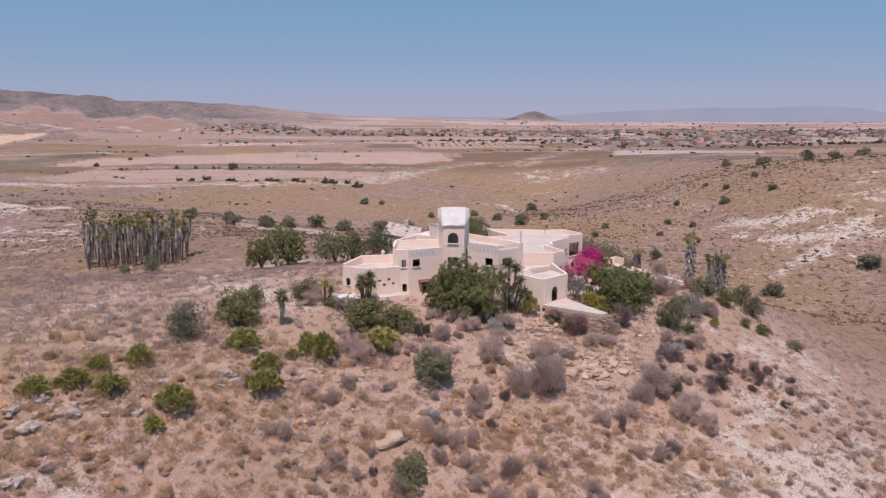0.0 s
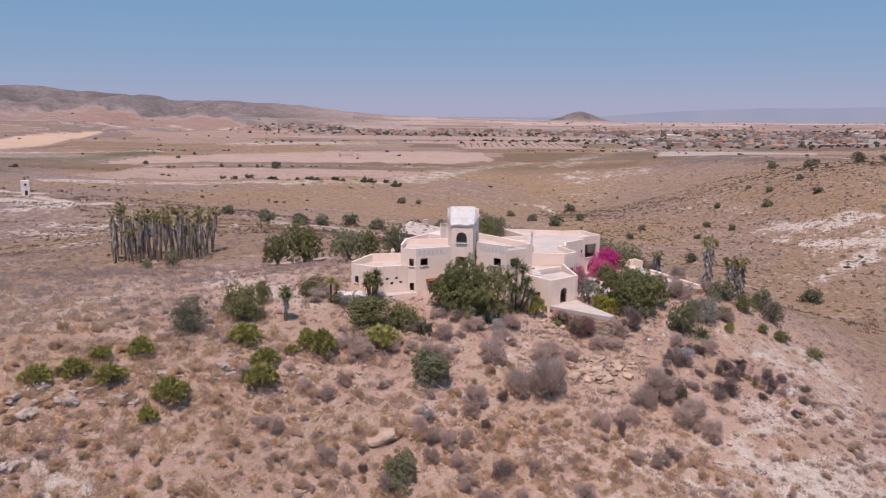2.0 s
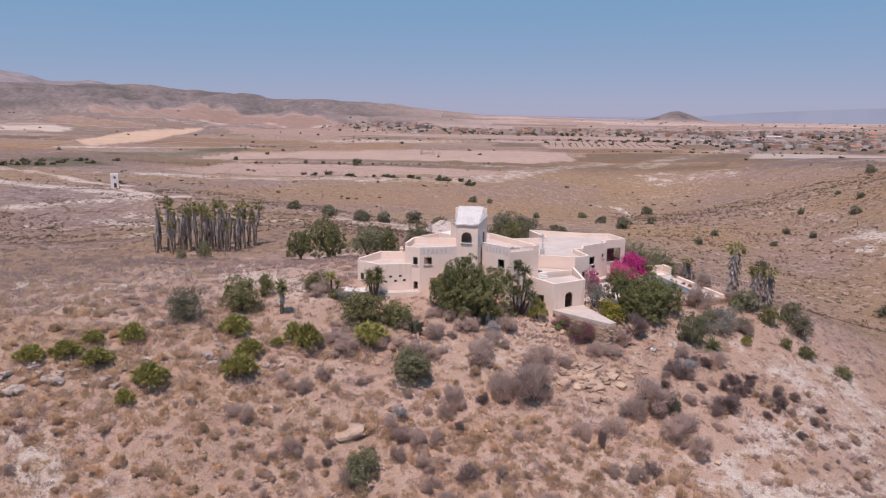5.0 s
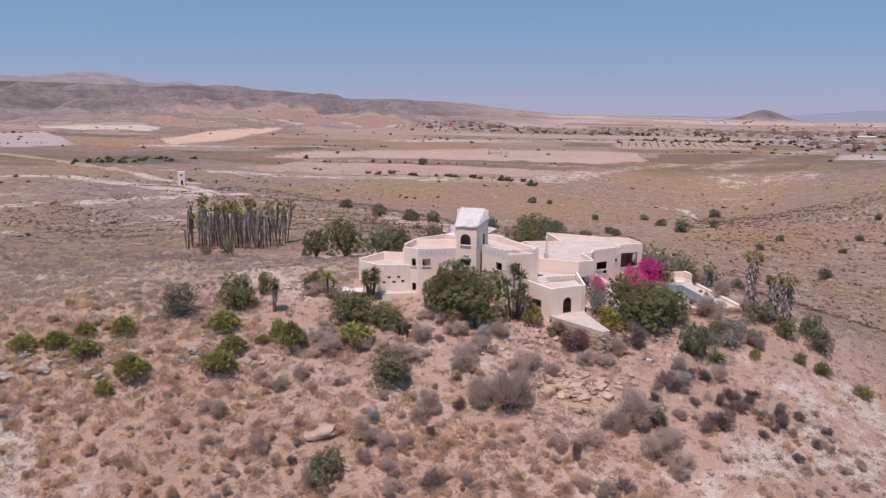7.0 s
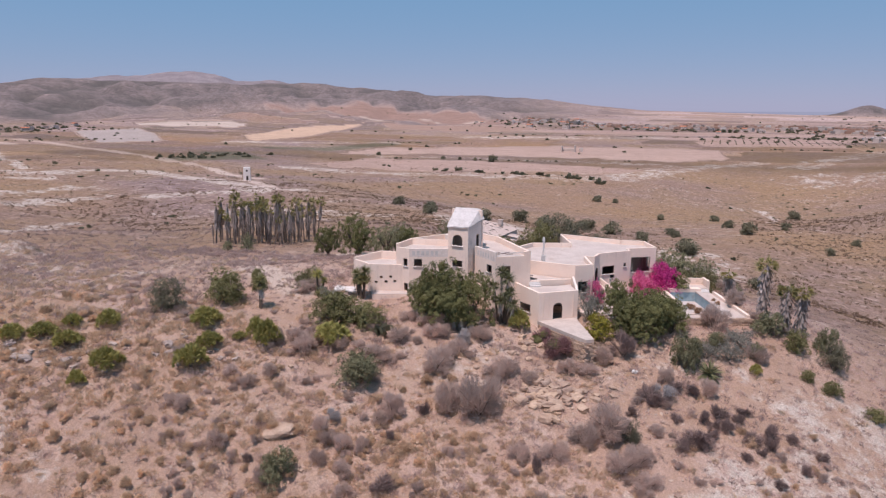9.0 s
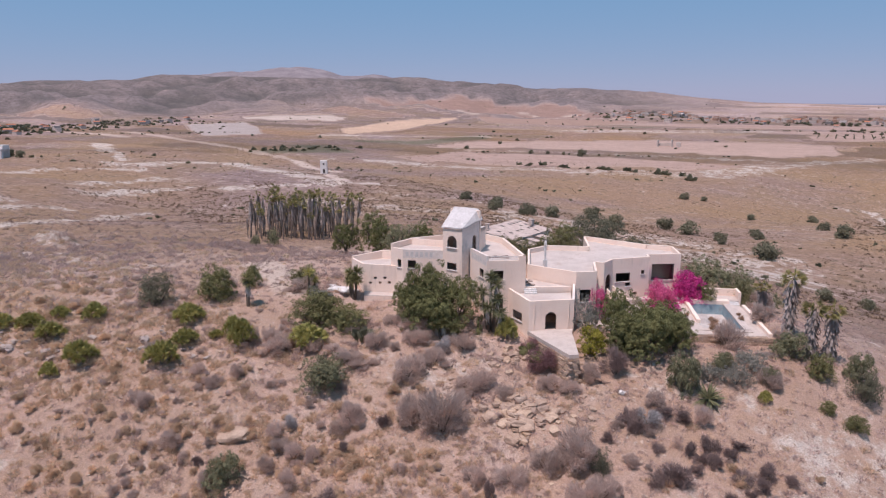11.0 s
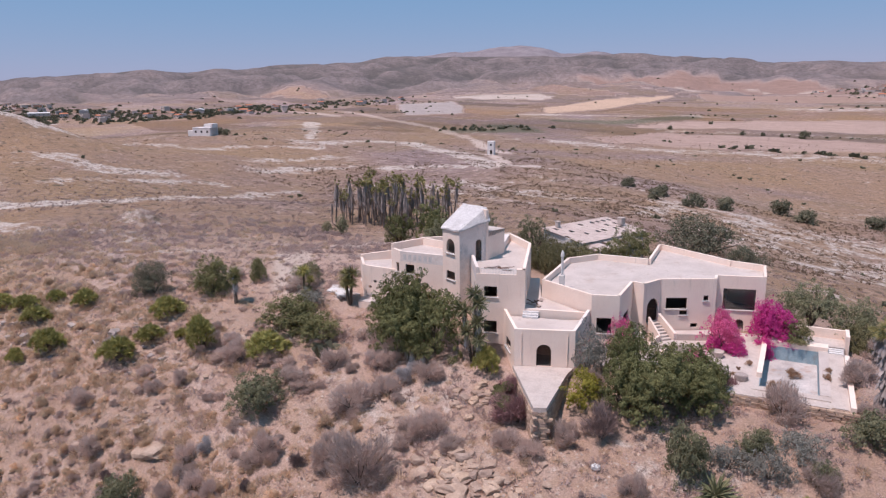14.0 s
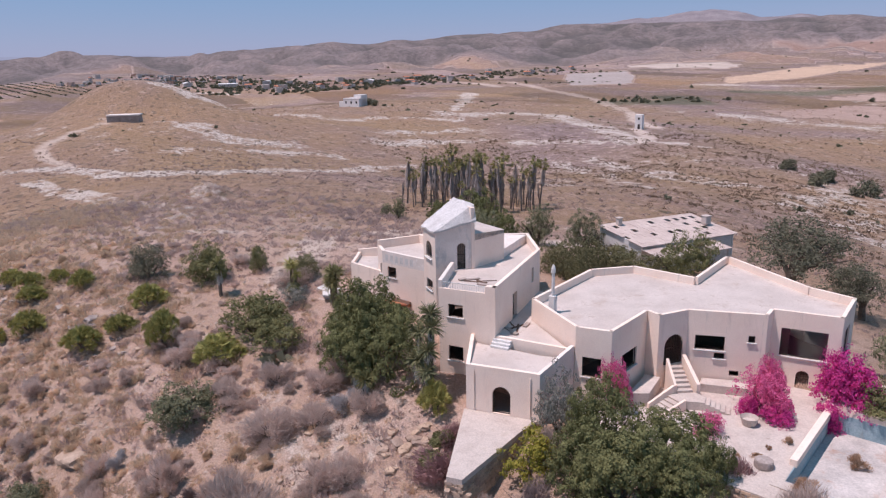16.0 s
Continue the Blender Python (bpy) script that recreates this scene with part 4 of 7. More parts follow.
wall(villa, LW[3], LW[4], BASE, 5.75, (), 0.28)
wall(villa, LW[4], LW[0], BASE, 5.75, (), 0.28, z1b=5.35)
prism("roof", shrink(LW, 0.2), 4.3, 4.62, LIMEWASH, villa, "white flat roof of the low wing")
bm = bmesh.new()
bm_box(bm, (0.42, 0.42, 0.55), pose(-8.6, 99.2, 5.85), 0.03)
bm_box(bm, (0.56, 0.56, 0.08), pose(-8.6, 99.2, 6.15), 0.02)
bm_box(bm, (0.3, 0.3, 0.25), pose(-8.6, 99.2, 6.3), 0.03)
part("chimney", bm, PLASTER, villa, "small plastered chimney")
prism("ledge", [(-8.7, 90.9), (-4.4, 93.1), (-4.75, 93.8), (-5.9, 94.0), (-9.9, 92.5)], BASE, 1.46, LIMEWASH, villa, "white-topped masonry ledge along the wall")
prism("plinth", [(-8.72, 90.87), (-4.38, 93.08), (-4.4, 93.14), (-8.74, 90.93)], BASE, 1.38, PLASTER, villa)

# tower
wall(villa, TL, TF, BASE, 10.5, [(0.66, 2.12, 7.95, 9.42, "arch"), (0.66, 2.12, 5.08, 5.98, "win")], 0.3)
wall(villa, TF, TR, BASE, 10.5, [(1.88, 2.60, 7.12, 9.4, "arch", "grille")], 0.3, GREY_PLASTER, z1b=11.3)
wall(villa, TR, TB, BASE, 12.4, (), 0.3)
wall(villa, TB, TL, BASE, 11.3, (), 0.3, z1b=10.5)
ln, m = frame_of(TL, TF)
bm = bmesh.new()
bm_box(bm, (1.6, 0.34, 0.1), m @ Matrix.Translation((1.39, 0.0, 7.9)), 0.02)
part("sill", bm, WHITE, villa, "white sill under the belfry arch")
E0 = [(-0.12, 95.93, 10.5), (3.05, 95.72, 10.55), (3.86, 99.3, 11.36), (3.22, 99.42, 12.62), (-0.26, 99.2, 12.6), (-0.88, 99.42, 11.36)]
bm = bmesh.new()
up = [bm.verts.new(v) for v in E0]
dn = [bm.verts.new((x, y, z - 0.16)) for x, y, z in E0]
for f in ((0, 1, 3, 4), (1, 2, 3), (0, 4, 5)):
    bm.faces.new([up[i] for i in f]), bm.faces.new([dn[i] for i in f[::-1]])
for i in range(6):
    j = (i + 1) % 6
    bm.faces.new((up[i], up[j], dn[j], dn[i]))
bmesh.ops.triangulate(bm, faces=bm.faces[:])
bmesh.ops.subdivide_edges(bm, edges=bm.edges[:], cuts=7, use_grid_fill=True)
for v in bm.verts:
    v.co.z += 0.10 * noise.noise(v.co * 1.3) + 0.05 * noise.noise(v.co * 4.0)
part("tower_roof", bm, TOWER_ROOF, villa, "flaking white sloped tower roof")
TBK = [(3.62, 99.15), (2.36, 102.86), (-2.0, 102.2), (-0.7, 99.3)]
wall(villa, TBK[0], TBK[1], 7.0, 10.05, (), 0.25, z1b=9.74)
wall(villa, TBK[1], TBK[2], 7.0, 9.74, (), 0.25)
wall(villa, TBK[2], TBK[3], 7.0, 9.74, (), 0.25)
prism("roof", TBK, 9.5, (10.1, 9.79, 9.79, 10.1), LIMEWASH, villa)
prism("roof_block", [(2.0, 103.0), (-1.6, 107.6), (-4.0, 103.8), (-2.0, 102.3)], 7.0, (7.86, 7.86, 7.95, 7.95), GREY_PLASTER, villa)

# faded lettering, too worn to read
for p0, p1, s0, z, k in ((UB1, TL, 0.55, 6.8, 6), (W0, K, 0.9, 7.2, 5)):
    ln, m = frame_of(p0, p1)
    for i in range(k):
        bm = bmesh.new()
        bm_box(bm, (0.38, 0.006, 0.62), m @ Matrix.Translation((s0 + 0.62 * i, -0.004, z)))
        part("faded_mark", bm, GHOST, villa, "faded white painted mark")

# chimney pole on the roof terrace
bm = bmesh.new()
bm_box(bm, (0.5, 0.5, 1.5), pose(11.4, 102.0, 5.75, 0, 0, 30), 0.02)
bmesh.ops.create_cone(bm, cap_ends=True, segments=12, radius1=0.13, radius2=0.12, depth=1.9, matrix=Matrix.Translation((11.4, 102.0, 7.45)))
bmesh.ops.create_cone(bm, cap_ends=True, segments=12, radius1=0.2, radius2=0.17, depth=0.35, matrix=Matrix.Translation((11.4, 102.0, 8.55)))
bmesh.ops.create_cone(bm, cap_ends=True, segments=12, radius1=0.17, radius2=0.03, depth=0.3, matrix=Matrix.Translation((11.4, 102.0, 8.87)))
part("chimney", bm, WHITE, villa, "slim white chimney pipe on a square base")

# red tiled canopy over the garden door
bm = bmesh.new()
ln, m = frame_of(UB1, TL)
for i in range(9):
    bmesh.ops.create_cone(bm, cap_ends=True, segments=8, radius1=0.12, radius2=0.12, depth=1.7, matrix=m @ Matrix.Translation((1.55 + 0.22 * i, -0.75, 2.95)) @ pose(0, 0, 0, 72, 0, 0))
can = part("canopy", bm, CLAY, villa, "small red clay-tiled canopy")
bm = bmesh.new()
bm_box(bm, (2.1, 1.5, 0.06), m @ Matrix.Translation((2.43, -0.75, 2.84)) @ pose(0, 0, 0, -18 + 36, 0, 0))
for x in (1.45, 3.4):
    bm_box(bm, (0.1, 0.1, 2.9), m @ Matrix.Translation((x, -1.4, 1.2)))
part("canopy_frame", bm, BROWN_WOOD, can, "dark timber posts of the canopy")

# outside stair from the yard to the arched door, in two flights
def flight(p0, p1, z0, z1, width, n):
    ln, m = frame_of(p0, p1)
    for i in range(n):
        bm = bmesh.new()
        h = z0 + (z1 - z0) * (i + 1) / n
        bm_box(bm, (ln / n + 0.02, width, h + 0.9), m @ Matrix.Translation((ln * (i + 0.5) / n, 0, (h - 0.9) / 2)), 0.008)
        part("step", bm, PAVING, stair)


stair = thing("garden_stair", "white plastered outside stair in two flights, climbing to an arched door", "stair")
flight((19.55, 108.25), (17.35, 109.1), 0.35, 1.5, 1.15, 6)
flight((19.9, 105.2), (19.85, 107.3), -0.3, 0.35, 1.15, 5)
flight((22.3, 109.9), (20.75, 108.55), -0.3, 0.35, 1.15, 6)
prism("landing", [(19.25, 107.25), (20.5, 107.25), (21.15, 108.15), (20.3, 109.05), (19.7, 108.9)], -1.0, 0.352, PAVING, stair)
prism("parapet", [(20.52, 105.1), (20.7, 105.1), (20.75, 107.2), (20.55, 107.2)], -1.0, (-0.1, -0.1, 0.55, 0.55), PLASTER, stair)
prism("parapet", [(17.5, 109.75), (19.9, 109.0), (20.0, 109.25), (17.6, 110.0)], -1.0, (2.3, 1.0, 1.0, 2.3), PLASTER, stair)
prism("parapet", [(17.3, 108.35), (19.2, 107.5), (19.25, 107.7), (17.35, 108.55)], -1.0, (2.2, 0.95, 0.95, 2.2), PLASTER, stair)
prism("parapet", [(19.1, 105.1), (19.28, 105.1), (19.22, 107.5), (19.02, 107.5)], -1.0, (0.1, 0.1, 0.95, 0.95), PLASTER, stair)
prism("ledge", [(16.4, 107.2), (18.3, 104.0), (19.0, 105.3), (17.3, 107.9)], -1.0, 0.75, LIMEWASH, villa, "white-topped planter ledge")
prism("ledge", [(18.2, 111.2), (18.9, 110.3), (22.0, 113.6), (20.9, 114.4)], -1.0, 0.35, LIMEWASH, villa, "white-topped planter ledge")

# yard, pool and its walls
yard = prism("yard", [(16.2, 101.2), (18.4, 99.2), (23.5, 99.6), (28.6, 102.9), (31.0, 104.0), (28.2, 109.9), (25.0, 117.3), (24.0, 118.9), (20.2, 116.0), (20.9, 114.6), (17.2, 110.4), (17.0, 107.6), (15.9, 107.5), (18.0, 102.6)], -1.6, -0.3, PAVING, None)
tagged(yard, "pale cracked paving of the yard before the villa", "yard", kind="structure")


def pool_xy(a, b):
    p = POOL_O + a * POOL_A + b * POOL_B
    return (float(p[0]), float(p[1]))


def pool_slab(name, a0, a1, b0, b1, z0, z1, mat, parent, label=""):
    return prism(name, [pool_xy(a0, b0), pool_xy(a0, b1), pool_xy(a1, b1), pool_xy(a1, b0)][::-1], z0, z1, mat, parent, label)


pool = thing("swimming_pool", "empty swimming pool with faded blue walls and a silted floor", "pool")
pool_slab("floor", -0.3, 11.0, -0.3, 4.9, -2.1, -1.7, POOL_FLOOR, pool, "grey pool floor with rusty silt")
pool_slab("end_wall", -0.35, 0.0, -0.3, 4.9, -2.1, -0.35, POOL_BLUE, pool, "faded blue end wall with dark stains")
pool_slab("side_wall", 0.0, 10.8, -0.3, 0.0, -2.1, -0.35, POOL_BLUE, pool, "grey-blue painted side wall")
pool_slab("side_wall", 0.0, 10.8, 4.6, 4.9, -2.1, -0.35, POOL_BLUE, pool, "grey-blue painted side wall")
pool_slab("end_wall", 10.8, 11.1, -0.3, 4.9, -2.1, -0.4, POOL_BLUE, pool)
pool_slab("coping", -0.6, 11.1, -0.8, 0.02, -0.35, -0.2, LIMEWASH, pool, "pale stone coping")
pool_slab("coping", 0.0, 9.0, 4.5, 4.95, -0.35, 0.12, PLASTER, pool, "low pinkish plastered wall along the pool")
pool_slab("coping", 0.0, 9.0, 4.95, 5.5, -0.6, -0.296, PAVING, pool, "pale paving beside the pool")
pool_slab("coping", -1.2, -0.004, -0.8, 5.2, -0.35, 0.15, PLASTER, pool, "pink plastered back coping")
pool_slab("coping", 11.1, 12.0, -0.8, 5.2, -0.35, -0.24, PAVING, pool)
deck = pool_slab("pool_deck", -1.2, 13.0, -2.1, -0.8, -2.4, -0.36, PAVING, None)
tagged(deck, "pale broken paving beside the empty pool", "paving", kind="structure")
deck2 = pool_slab("pool_deck", 12.0, 13.2, -0.8, 8.5, -2.4, -0.34, PAVING, None)
tagged(deck2, "pale paving strip at the pool's foot", "paving", kind="structure")
rim = thing("garden_wall", "low pink garden wall with a flat top beside the pool deck", "wall")
pool_slab("wall_run", 1.0, 13.3, -2.5, -2.1, -2.4, 0.05, PLASTER, rim)
pool_slab("wall_run", -4.0, -3.7, -2.6, 5.0, -1.5, 0.9, PLASTER, rim)
pool_slab("wall_end", -4.0, -1.6, -2.6, -2.25, -1.5, 1.0, PLASTER, rim)
back = pool_slab("back_terrace", -3.7, -1.2, -2.25, 5.0, -1.5, -0.05, PAVING, None)
tagged(back, "pale paved terrace at the head of the pool", "paving", kind="structure")
for i in range(3):
    pool_slab("step", -0.9 + 0.3 * i, -0.6 + 0.3 * i, -2.1, -0.82, -0.6, -0.08 - 0.09 * i, WHITE, rim)

# terrace before the arched door
slab = prism("door_terrace", [(13.5, 93.1), (20.7, 88.2), (21.45, 88.9), (18.1, 95.2), (17.5, 96.8)], -0.45, -0.03, PAVING, None)
tagged(slab, "white concrete terrace slab before the arched door", "terrace", kind="structure")


# broken white garden steps beside the low wing
gs = thing("garden_steps", "broken white garden steps beside the low wing", "steps")
for i in range(5):
    bm = bmesh.new()
    bm_box(bm, (1.7, 0.62, 0.3), pose(-12.2 - 0.15 * i, 90.9 - 0.55 * i, 1.35 - 0.17 * i, 3 * (i % 2), 2, 12 + 7 * i), 0.03)
    part("step", bm, LIMEWASH, gs)
prism("landing", [(-14.6, 91.2), (-11.2, 91.0), (-10.6, 92.3), (-13.9, 94.3)], 0.2, 1.5, LIMEWASH, gs, "white landing")

# stone basin and old millstone in the yard
basin = thing("stone_basin", "round pale stone basin standing in the yard", "basin")
bm = bmesh.new()
bmesh.ops.create_cone(bm, cap_ends=True, segments=20, radius1=0.42, radius2=0.6, depth=0.6, matrix=Matrix.Translation((0, 0, 0.3)))
top = [f for f in bm.faces if f.normal.z > 0.9]
r = bmesh.ops.inset_region(bm, faces=top, thickness=0.12)
bmesh.ops.translate(bm, verts=list({v for f in top for v in f.verts}), vec=(0, 0, -0.3))
part("bowl", bm, PAVING, basin)
basin.location = (24.2, 109.6, -0.302)
mill = thing("millstone", "round grey millstone drum lying on the yard's edge", "millstone")
bm = bmesh.new()
bmesh.ops.create_cone(bm, cap_ends=True, segments=24, radius1=0.58, radius2=0.56, depth=0.5, matrix=Matrix.Translation((0, 0, 0.25)))
bmesh.ops.bevel(bm, geom=[e for e in bm.edges if len(e.link_faces) == 2 and e.calc_face_angle() > 1.0], offset=0.05, segments=2, affect="EDGES")
part("drum", bm, GREY_ROCK, mill)
mill.location = (28.3, 106.3, -0.302)

# boards and rubble fallen on the roof terraces
boards = thing("fallen_boards", "splintered dark boards and rubble lying on the roof terrace", "debris")
for x, y, ln, w, t, r in ((0, 0, 2.2, 0.16, 0.05, 25), (0.4, 0.3, 1.6, 0.2, 0.06, -20), (-0.5, 0.4, 1.2, 0.3, 0.1, 60), (1.1, -0.2, 0.9, 0.35, 0.14, 10), (-1.0, -0.3, 0.6, 0.4, 0.16, 75), (0.7, 0.9, 1.4, 0.12, 0.05, 48)):
    bm = bmesh.new()
    bm_box(bm, (ln, w, t), pose(x, y, t / 2, 0, 0, r), 0.01)
    part("board", bm, BROWN_WOOD if w < 0.25 else GREY_ROCK, boards)
boards.matrix_basis = pose(7.0, 97.4, 7.081, 0, 0, 20)
more = copy_thing(boards, pose(10.6, 99.3, 3.902, 0, 0, 120))
slabs = thing("broken_slab", "broken pale concrete slabs tipped on the bank", "slab")
for x, y, ln, w, t, r, tilt in ((0, 0, 2.8, 1.3, 0.22, 20, 8), (1.4, -0.7, 1.4, 0.9, 0.2, -15, -10), (-1.5, 0.6, 1.2, 1.0, 0.25, 50, 5)):
    bm = bmesh.new()
    bm_box(bm, (ln, w, t), pose(x, y, t / 2 + 0.12, tilt, 0, r), 0.02)
    part("piece", bm, WHITE, slabs)
slabs.location = (-13.0, 91.0, ground_z(-13.0, 91.0) - 0.05)
# rubble facing of the retaining walls
def rubble(parent, p0, p1, z0, z1, seed):
    rng = random.Random(seed)
    ln, m = frame_of(p0, p1)
    z = z0
    while z < z1 - 0.05:
        h = rng.uniform(0.17, 0.3)
        s = rng.uniform(-0.2, 0.0)
        while s < ln:
            w = rng.uniform(0.3, 0.75)
            src = rng.choice(STONE_MESHES)
            ob = new("stone", src)
            ob.parent = parent
            ob.matrix_basis = m @ Matrix.Translation((s + w / 2, rng.uniform(-0.05, 0.03), z + h / 2)) @ Matrix.Diagonal((w * 0.97, 0.34, h * 0.95, 1))
            s += w
        z += h


def stone_mesh(seed):
    rng = random.Random(seed)
    bm = bmesh.new()
    bmesh.ops.create_cube(bm, size=1.0)
    bmesh.ops.bevel(bm, geom=bm.edges[:], offset=0.12, segments=1, affect="EDGES")
    for v in bm.verts:
        v.co += Vector([rng.uniform(-0.06, 0.06) for _ in range(3)])
    me = bpy.data.meshes.new("stone")
    bm.to_mesh(me)
    bm.free()
    me.materials.append(STONE)
    return me


STONE_MESHES = [stone_mesh(k) for k in range(4)]
sw = thing("stone_wall", "dry rubble retaining wall under the white terrace slab", "wall")
prism("core", [(14.2, 92.9), (20.6, 88.5), (21.2, 89.0), (17.9, 95.0)], -4.6, -0.46, STONE, sw, "tan rubble core")
rubble(sw, (14.0, 92.85), (20.6, 88.4), -4.6, -0.5, 1)
rubble(sw, (20.6, 88.35), (21.3, 88.95), -4.6, -0.5, 2)
rubble(sw, (21.3, 88.95), (18.05, 95.1), -4.4, -0.5, 3)
pw = thing("stone_wall", "long dry rubble retaining wall below the pool deck", "wall")
pool_slab("core", 12.9, 13.2, -2.5, 8.5, -3.6, -0.36, STONE, pw)
rubble(pw, pool_xy(13.3, 9.0), pool_xy(13.3, -2.6), -3.6, -0.4, 4)

# ---- outbuilding behind the villa ----
shed = thing("outbuilding", "low derelict white outbuilding with a dusty holed roof", "outbuilding")
SH = [(-5.0, 125.0), (-4.4, 138.4), (-10.3, 137.2), (-10.75, 123.6)]
for i, (a, b) in enumerate(((3, 0), (0, 1), (1, 2), (2, 3))):
    za, zb = (4.85, 3.55) if i == 0 else (3.55, 3.45) if i == 1 else (3.45, 4.85) if i == 2 else (4.85, 4.85)
    hol = {0: [(1.4, 1.95, 2.0, 3.0, "bare"), (3.9, 4.9, 0.8, 2.5, "bare")], 1: [(3.0, 3.9, 0.6, 2.5, "bare"), (8.0, 9.5, 1.2, 2.4, "bare")]}.get(i, ())
    wall(shed, SH[a], SH[b], -1.5, za, hol, 0.25, WHITE, "whitewashed masonry wall", z1b=zb)
rng = random.Random(5)
bm = bmesh.new()
o, ux, uy = Vector((-10.95, 123.3, 5.1)), Vector((6.3, 1.5, -1.45)), Vector((0.45, 14.1, -0.05))
nx, ny = 9, 22
for i in range(nx):
    for j in range(ny):
        if (i % 2 == 1) and (j % 2 == 0 if i % 4 == 1 else j % 3 == 1) and rng.random() < 0.62:
            continue
        c = [o + ux * ((i + a) / nx) + uy * ((j + b) / ny) for a, b in ((0.0, 0.0), (1.02, 0.0), (1.02, 0.985), (0.0, 0.985))]
        lift = Vector((0, 0, rng.uniform(-0.015, 0.015)))
        top = [bm.verts.new(v + lift) for v in c]
        bot = [bm.verts.new(v + lift - Vector((0, 0, 0.06))) for v in c]
        bm.faces.new(top), bm.faces.new(bot[::-1])
        for k in range(4):
            bm.faces.new((top[k], bot[k], bot[(k + 1) % 4], top[(k + 1) % 4]))
part("roof", bm, SHED_ROOF, shed, "dusty pink sheet roof with many holes")
for x, y, z, s in ((-10.2, 125.9, 5.3, 0.55), (-7.2, 136.7, 4.9, 0.8)):
    bm = bmesh.new()
    bm_box(bm, (s, s, 1.0), pose(x, y, z), 0.03)
    bm_box(bm, (s + 0.15, s + 0.15, 0.1), pose(x, y, z + 0.5), 0.02)
    part("chimney", bm, LIMEWASH, shed, "stubby white chimney")
bm = bmesh.new()
o, ux, uy = Vector((-4.9, 124.8, 3.3)), Vector((2.6, 0.7, -0.55)), Vector((0.4, 10.2, 0.0))
for j in range(12):
    if j in (4, 7, 8):
        continue
    c = [o + ux * a + uy * ((j + b) / 12) for a, b in ((0, 0), (1, 0), (1, 0.97), (0, 0.97))]
    top = [bm.verts.new(v) for v in c]
    bot = [bm.verts.new(v - Vector((0, 0, 0.07))) for v in c]
    bm.faces.new(top), bm.faces.new(bot[::-1])
    for k in range(4):
        bm.faces.new((top[k], bot[k], bot[(k + 1) % 4], top[(k + 1) % 4]))
part("lean_to_roof", bm, SHED_ROOF, shed, "broken lean-to roof")
for k in range(4):
    p = o + ux * 0.97 + uy * (k / 3.2)
    bm = bmesh.new()
    bm_box(bm, (0.16, 0.16, p.z + 2.0), pose(p.x, p.y, (p.z - 2.0) / 2 - 0.05))
    part("post", bm, LIMEWASH, shed)


# ---- far buildings ----
def far_house(name, label, size, roof_h, roof_mat, windows=3, wall_mat=None):
    w, d, h = size
    t = thing(name, label, "house")
    bm = bmesh.new()
    bm_box(bm, (w, d, h + 3), Matrix.Translation((0, 0, (h - 3) / 2)))
    part("wall", bm, wall_mat or LIMEWASH, t)
    bm = bmesh.new()
    if roof_h:
        v = [bm.verts.new(c) for c in ((-w / 2 - 0.3, -d / 2 - 0.3, h), (w / 2 + 0.3, -d / 2 - 0.3, h), (w / 2 + 0.3, d / 2 + 0.3, h), (-w / 2 - 0.3, d / 2 + 0.3, h), (-w / 2 - 0.3, 0, h + roof_h), (w / 2 + 0.3, 0, h + roof_h))]
        for f in ((0, 1, 5, 4), (2, 3, 4, 5), (0, 4, 3), (1, 2, 5), (3, 2, 1, 0)):
            bm.faces.new([v[i] for i in f])
    else:
        bm_box(bm, (w + 0.3, d + 0.3, 0.4), Matrix.Translation((0, 0, h + 0.2)))
    part("roof", bm, roof_mat, t)
    for i in range(windows):
        for side in (-1, 1):
            bm = bmesh.new()
            bm_box(bm, (1.1, 0.1, 1.3), Matrix.Translation(((i + 0.5) / windows * w - w / 2, side * d / 2, h * 0.55)))
            part("window", bm, DARK_IRON, t)
    return t


def drop(ob, x, y, turn=0.0, s=1.0, sink=0.0):
    ob.matrix_basis = pose(x, y, ground_z(x, y) - sink, 0, 0, turn) @ Matrix.Diagonal((s, s, s, 1))
    return ob


pill = thing("stone_tower", "small square white watch tower standing alone on a bare rise", "tower")
bm = bmesh.new()
bm_box(bm, (3.1, 3.1, 8.0), Matrix.Translation((0, 0, 2.2)), 0.08)
part("wall", bm, BRIGHT_WALL, pill)
for x, z, w, h in ((0.2, 1.2, 1.0, 2.0), (0.1, 4.6, 0.8, 0.9)):
    bm = bmesh.new()
    bm_box(bm, (w, 0.12, h), Matrix.Translation((x, -1.57, z)))
    part("opening", bm, DARK_IRON, pill, "dark doorway")
drop(pill, -185.5, 278.5, 35)
wh = far_house("farmhouse", "white flat-roofed farmhouse beside a few dark trees", (11, 8, 4.2), 0, BRIGHT_WALL, 3, BRIGHT_WALL)
bm = bmesh.new()
bm_box(bm, (5, 6, 6.5), Matrix.Translation((3.0, 1.0, 3.25)), 0.05)
part("upper_room", bm, BRIGHT_WALL, wh, "square white upper room")
bm = bmesh.new()
bm_box(bm, (4, 5, 3.2), Matrix.Translation((-7.4, -0.5, 1.2)), 0.05)
part("annexe", bm, BRIGHT_WALL, wh)
drop(wh, -340, 203, 35)
hut = far_house("stone_hut", "low grey flat-roofed hut beside a dirt track", (10, 5, 1.9), 0, GREY_PLASTER, 0, GREY_ROCK)
drop(hut, -204, 78, 75)
ruin = thing("ruin", "broken pale walls of a ruined farm building in the fields", "ruin")
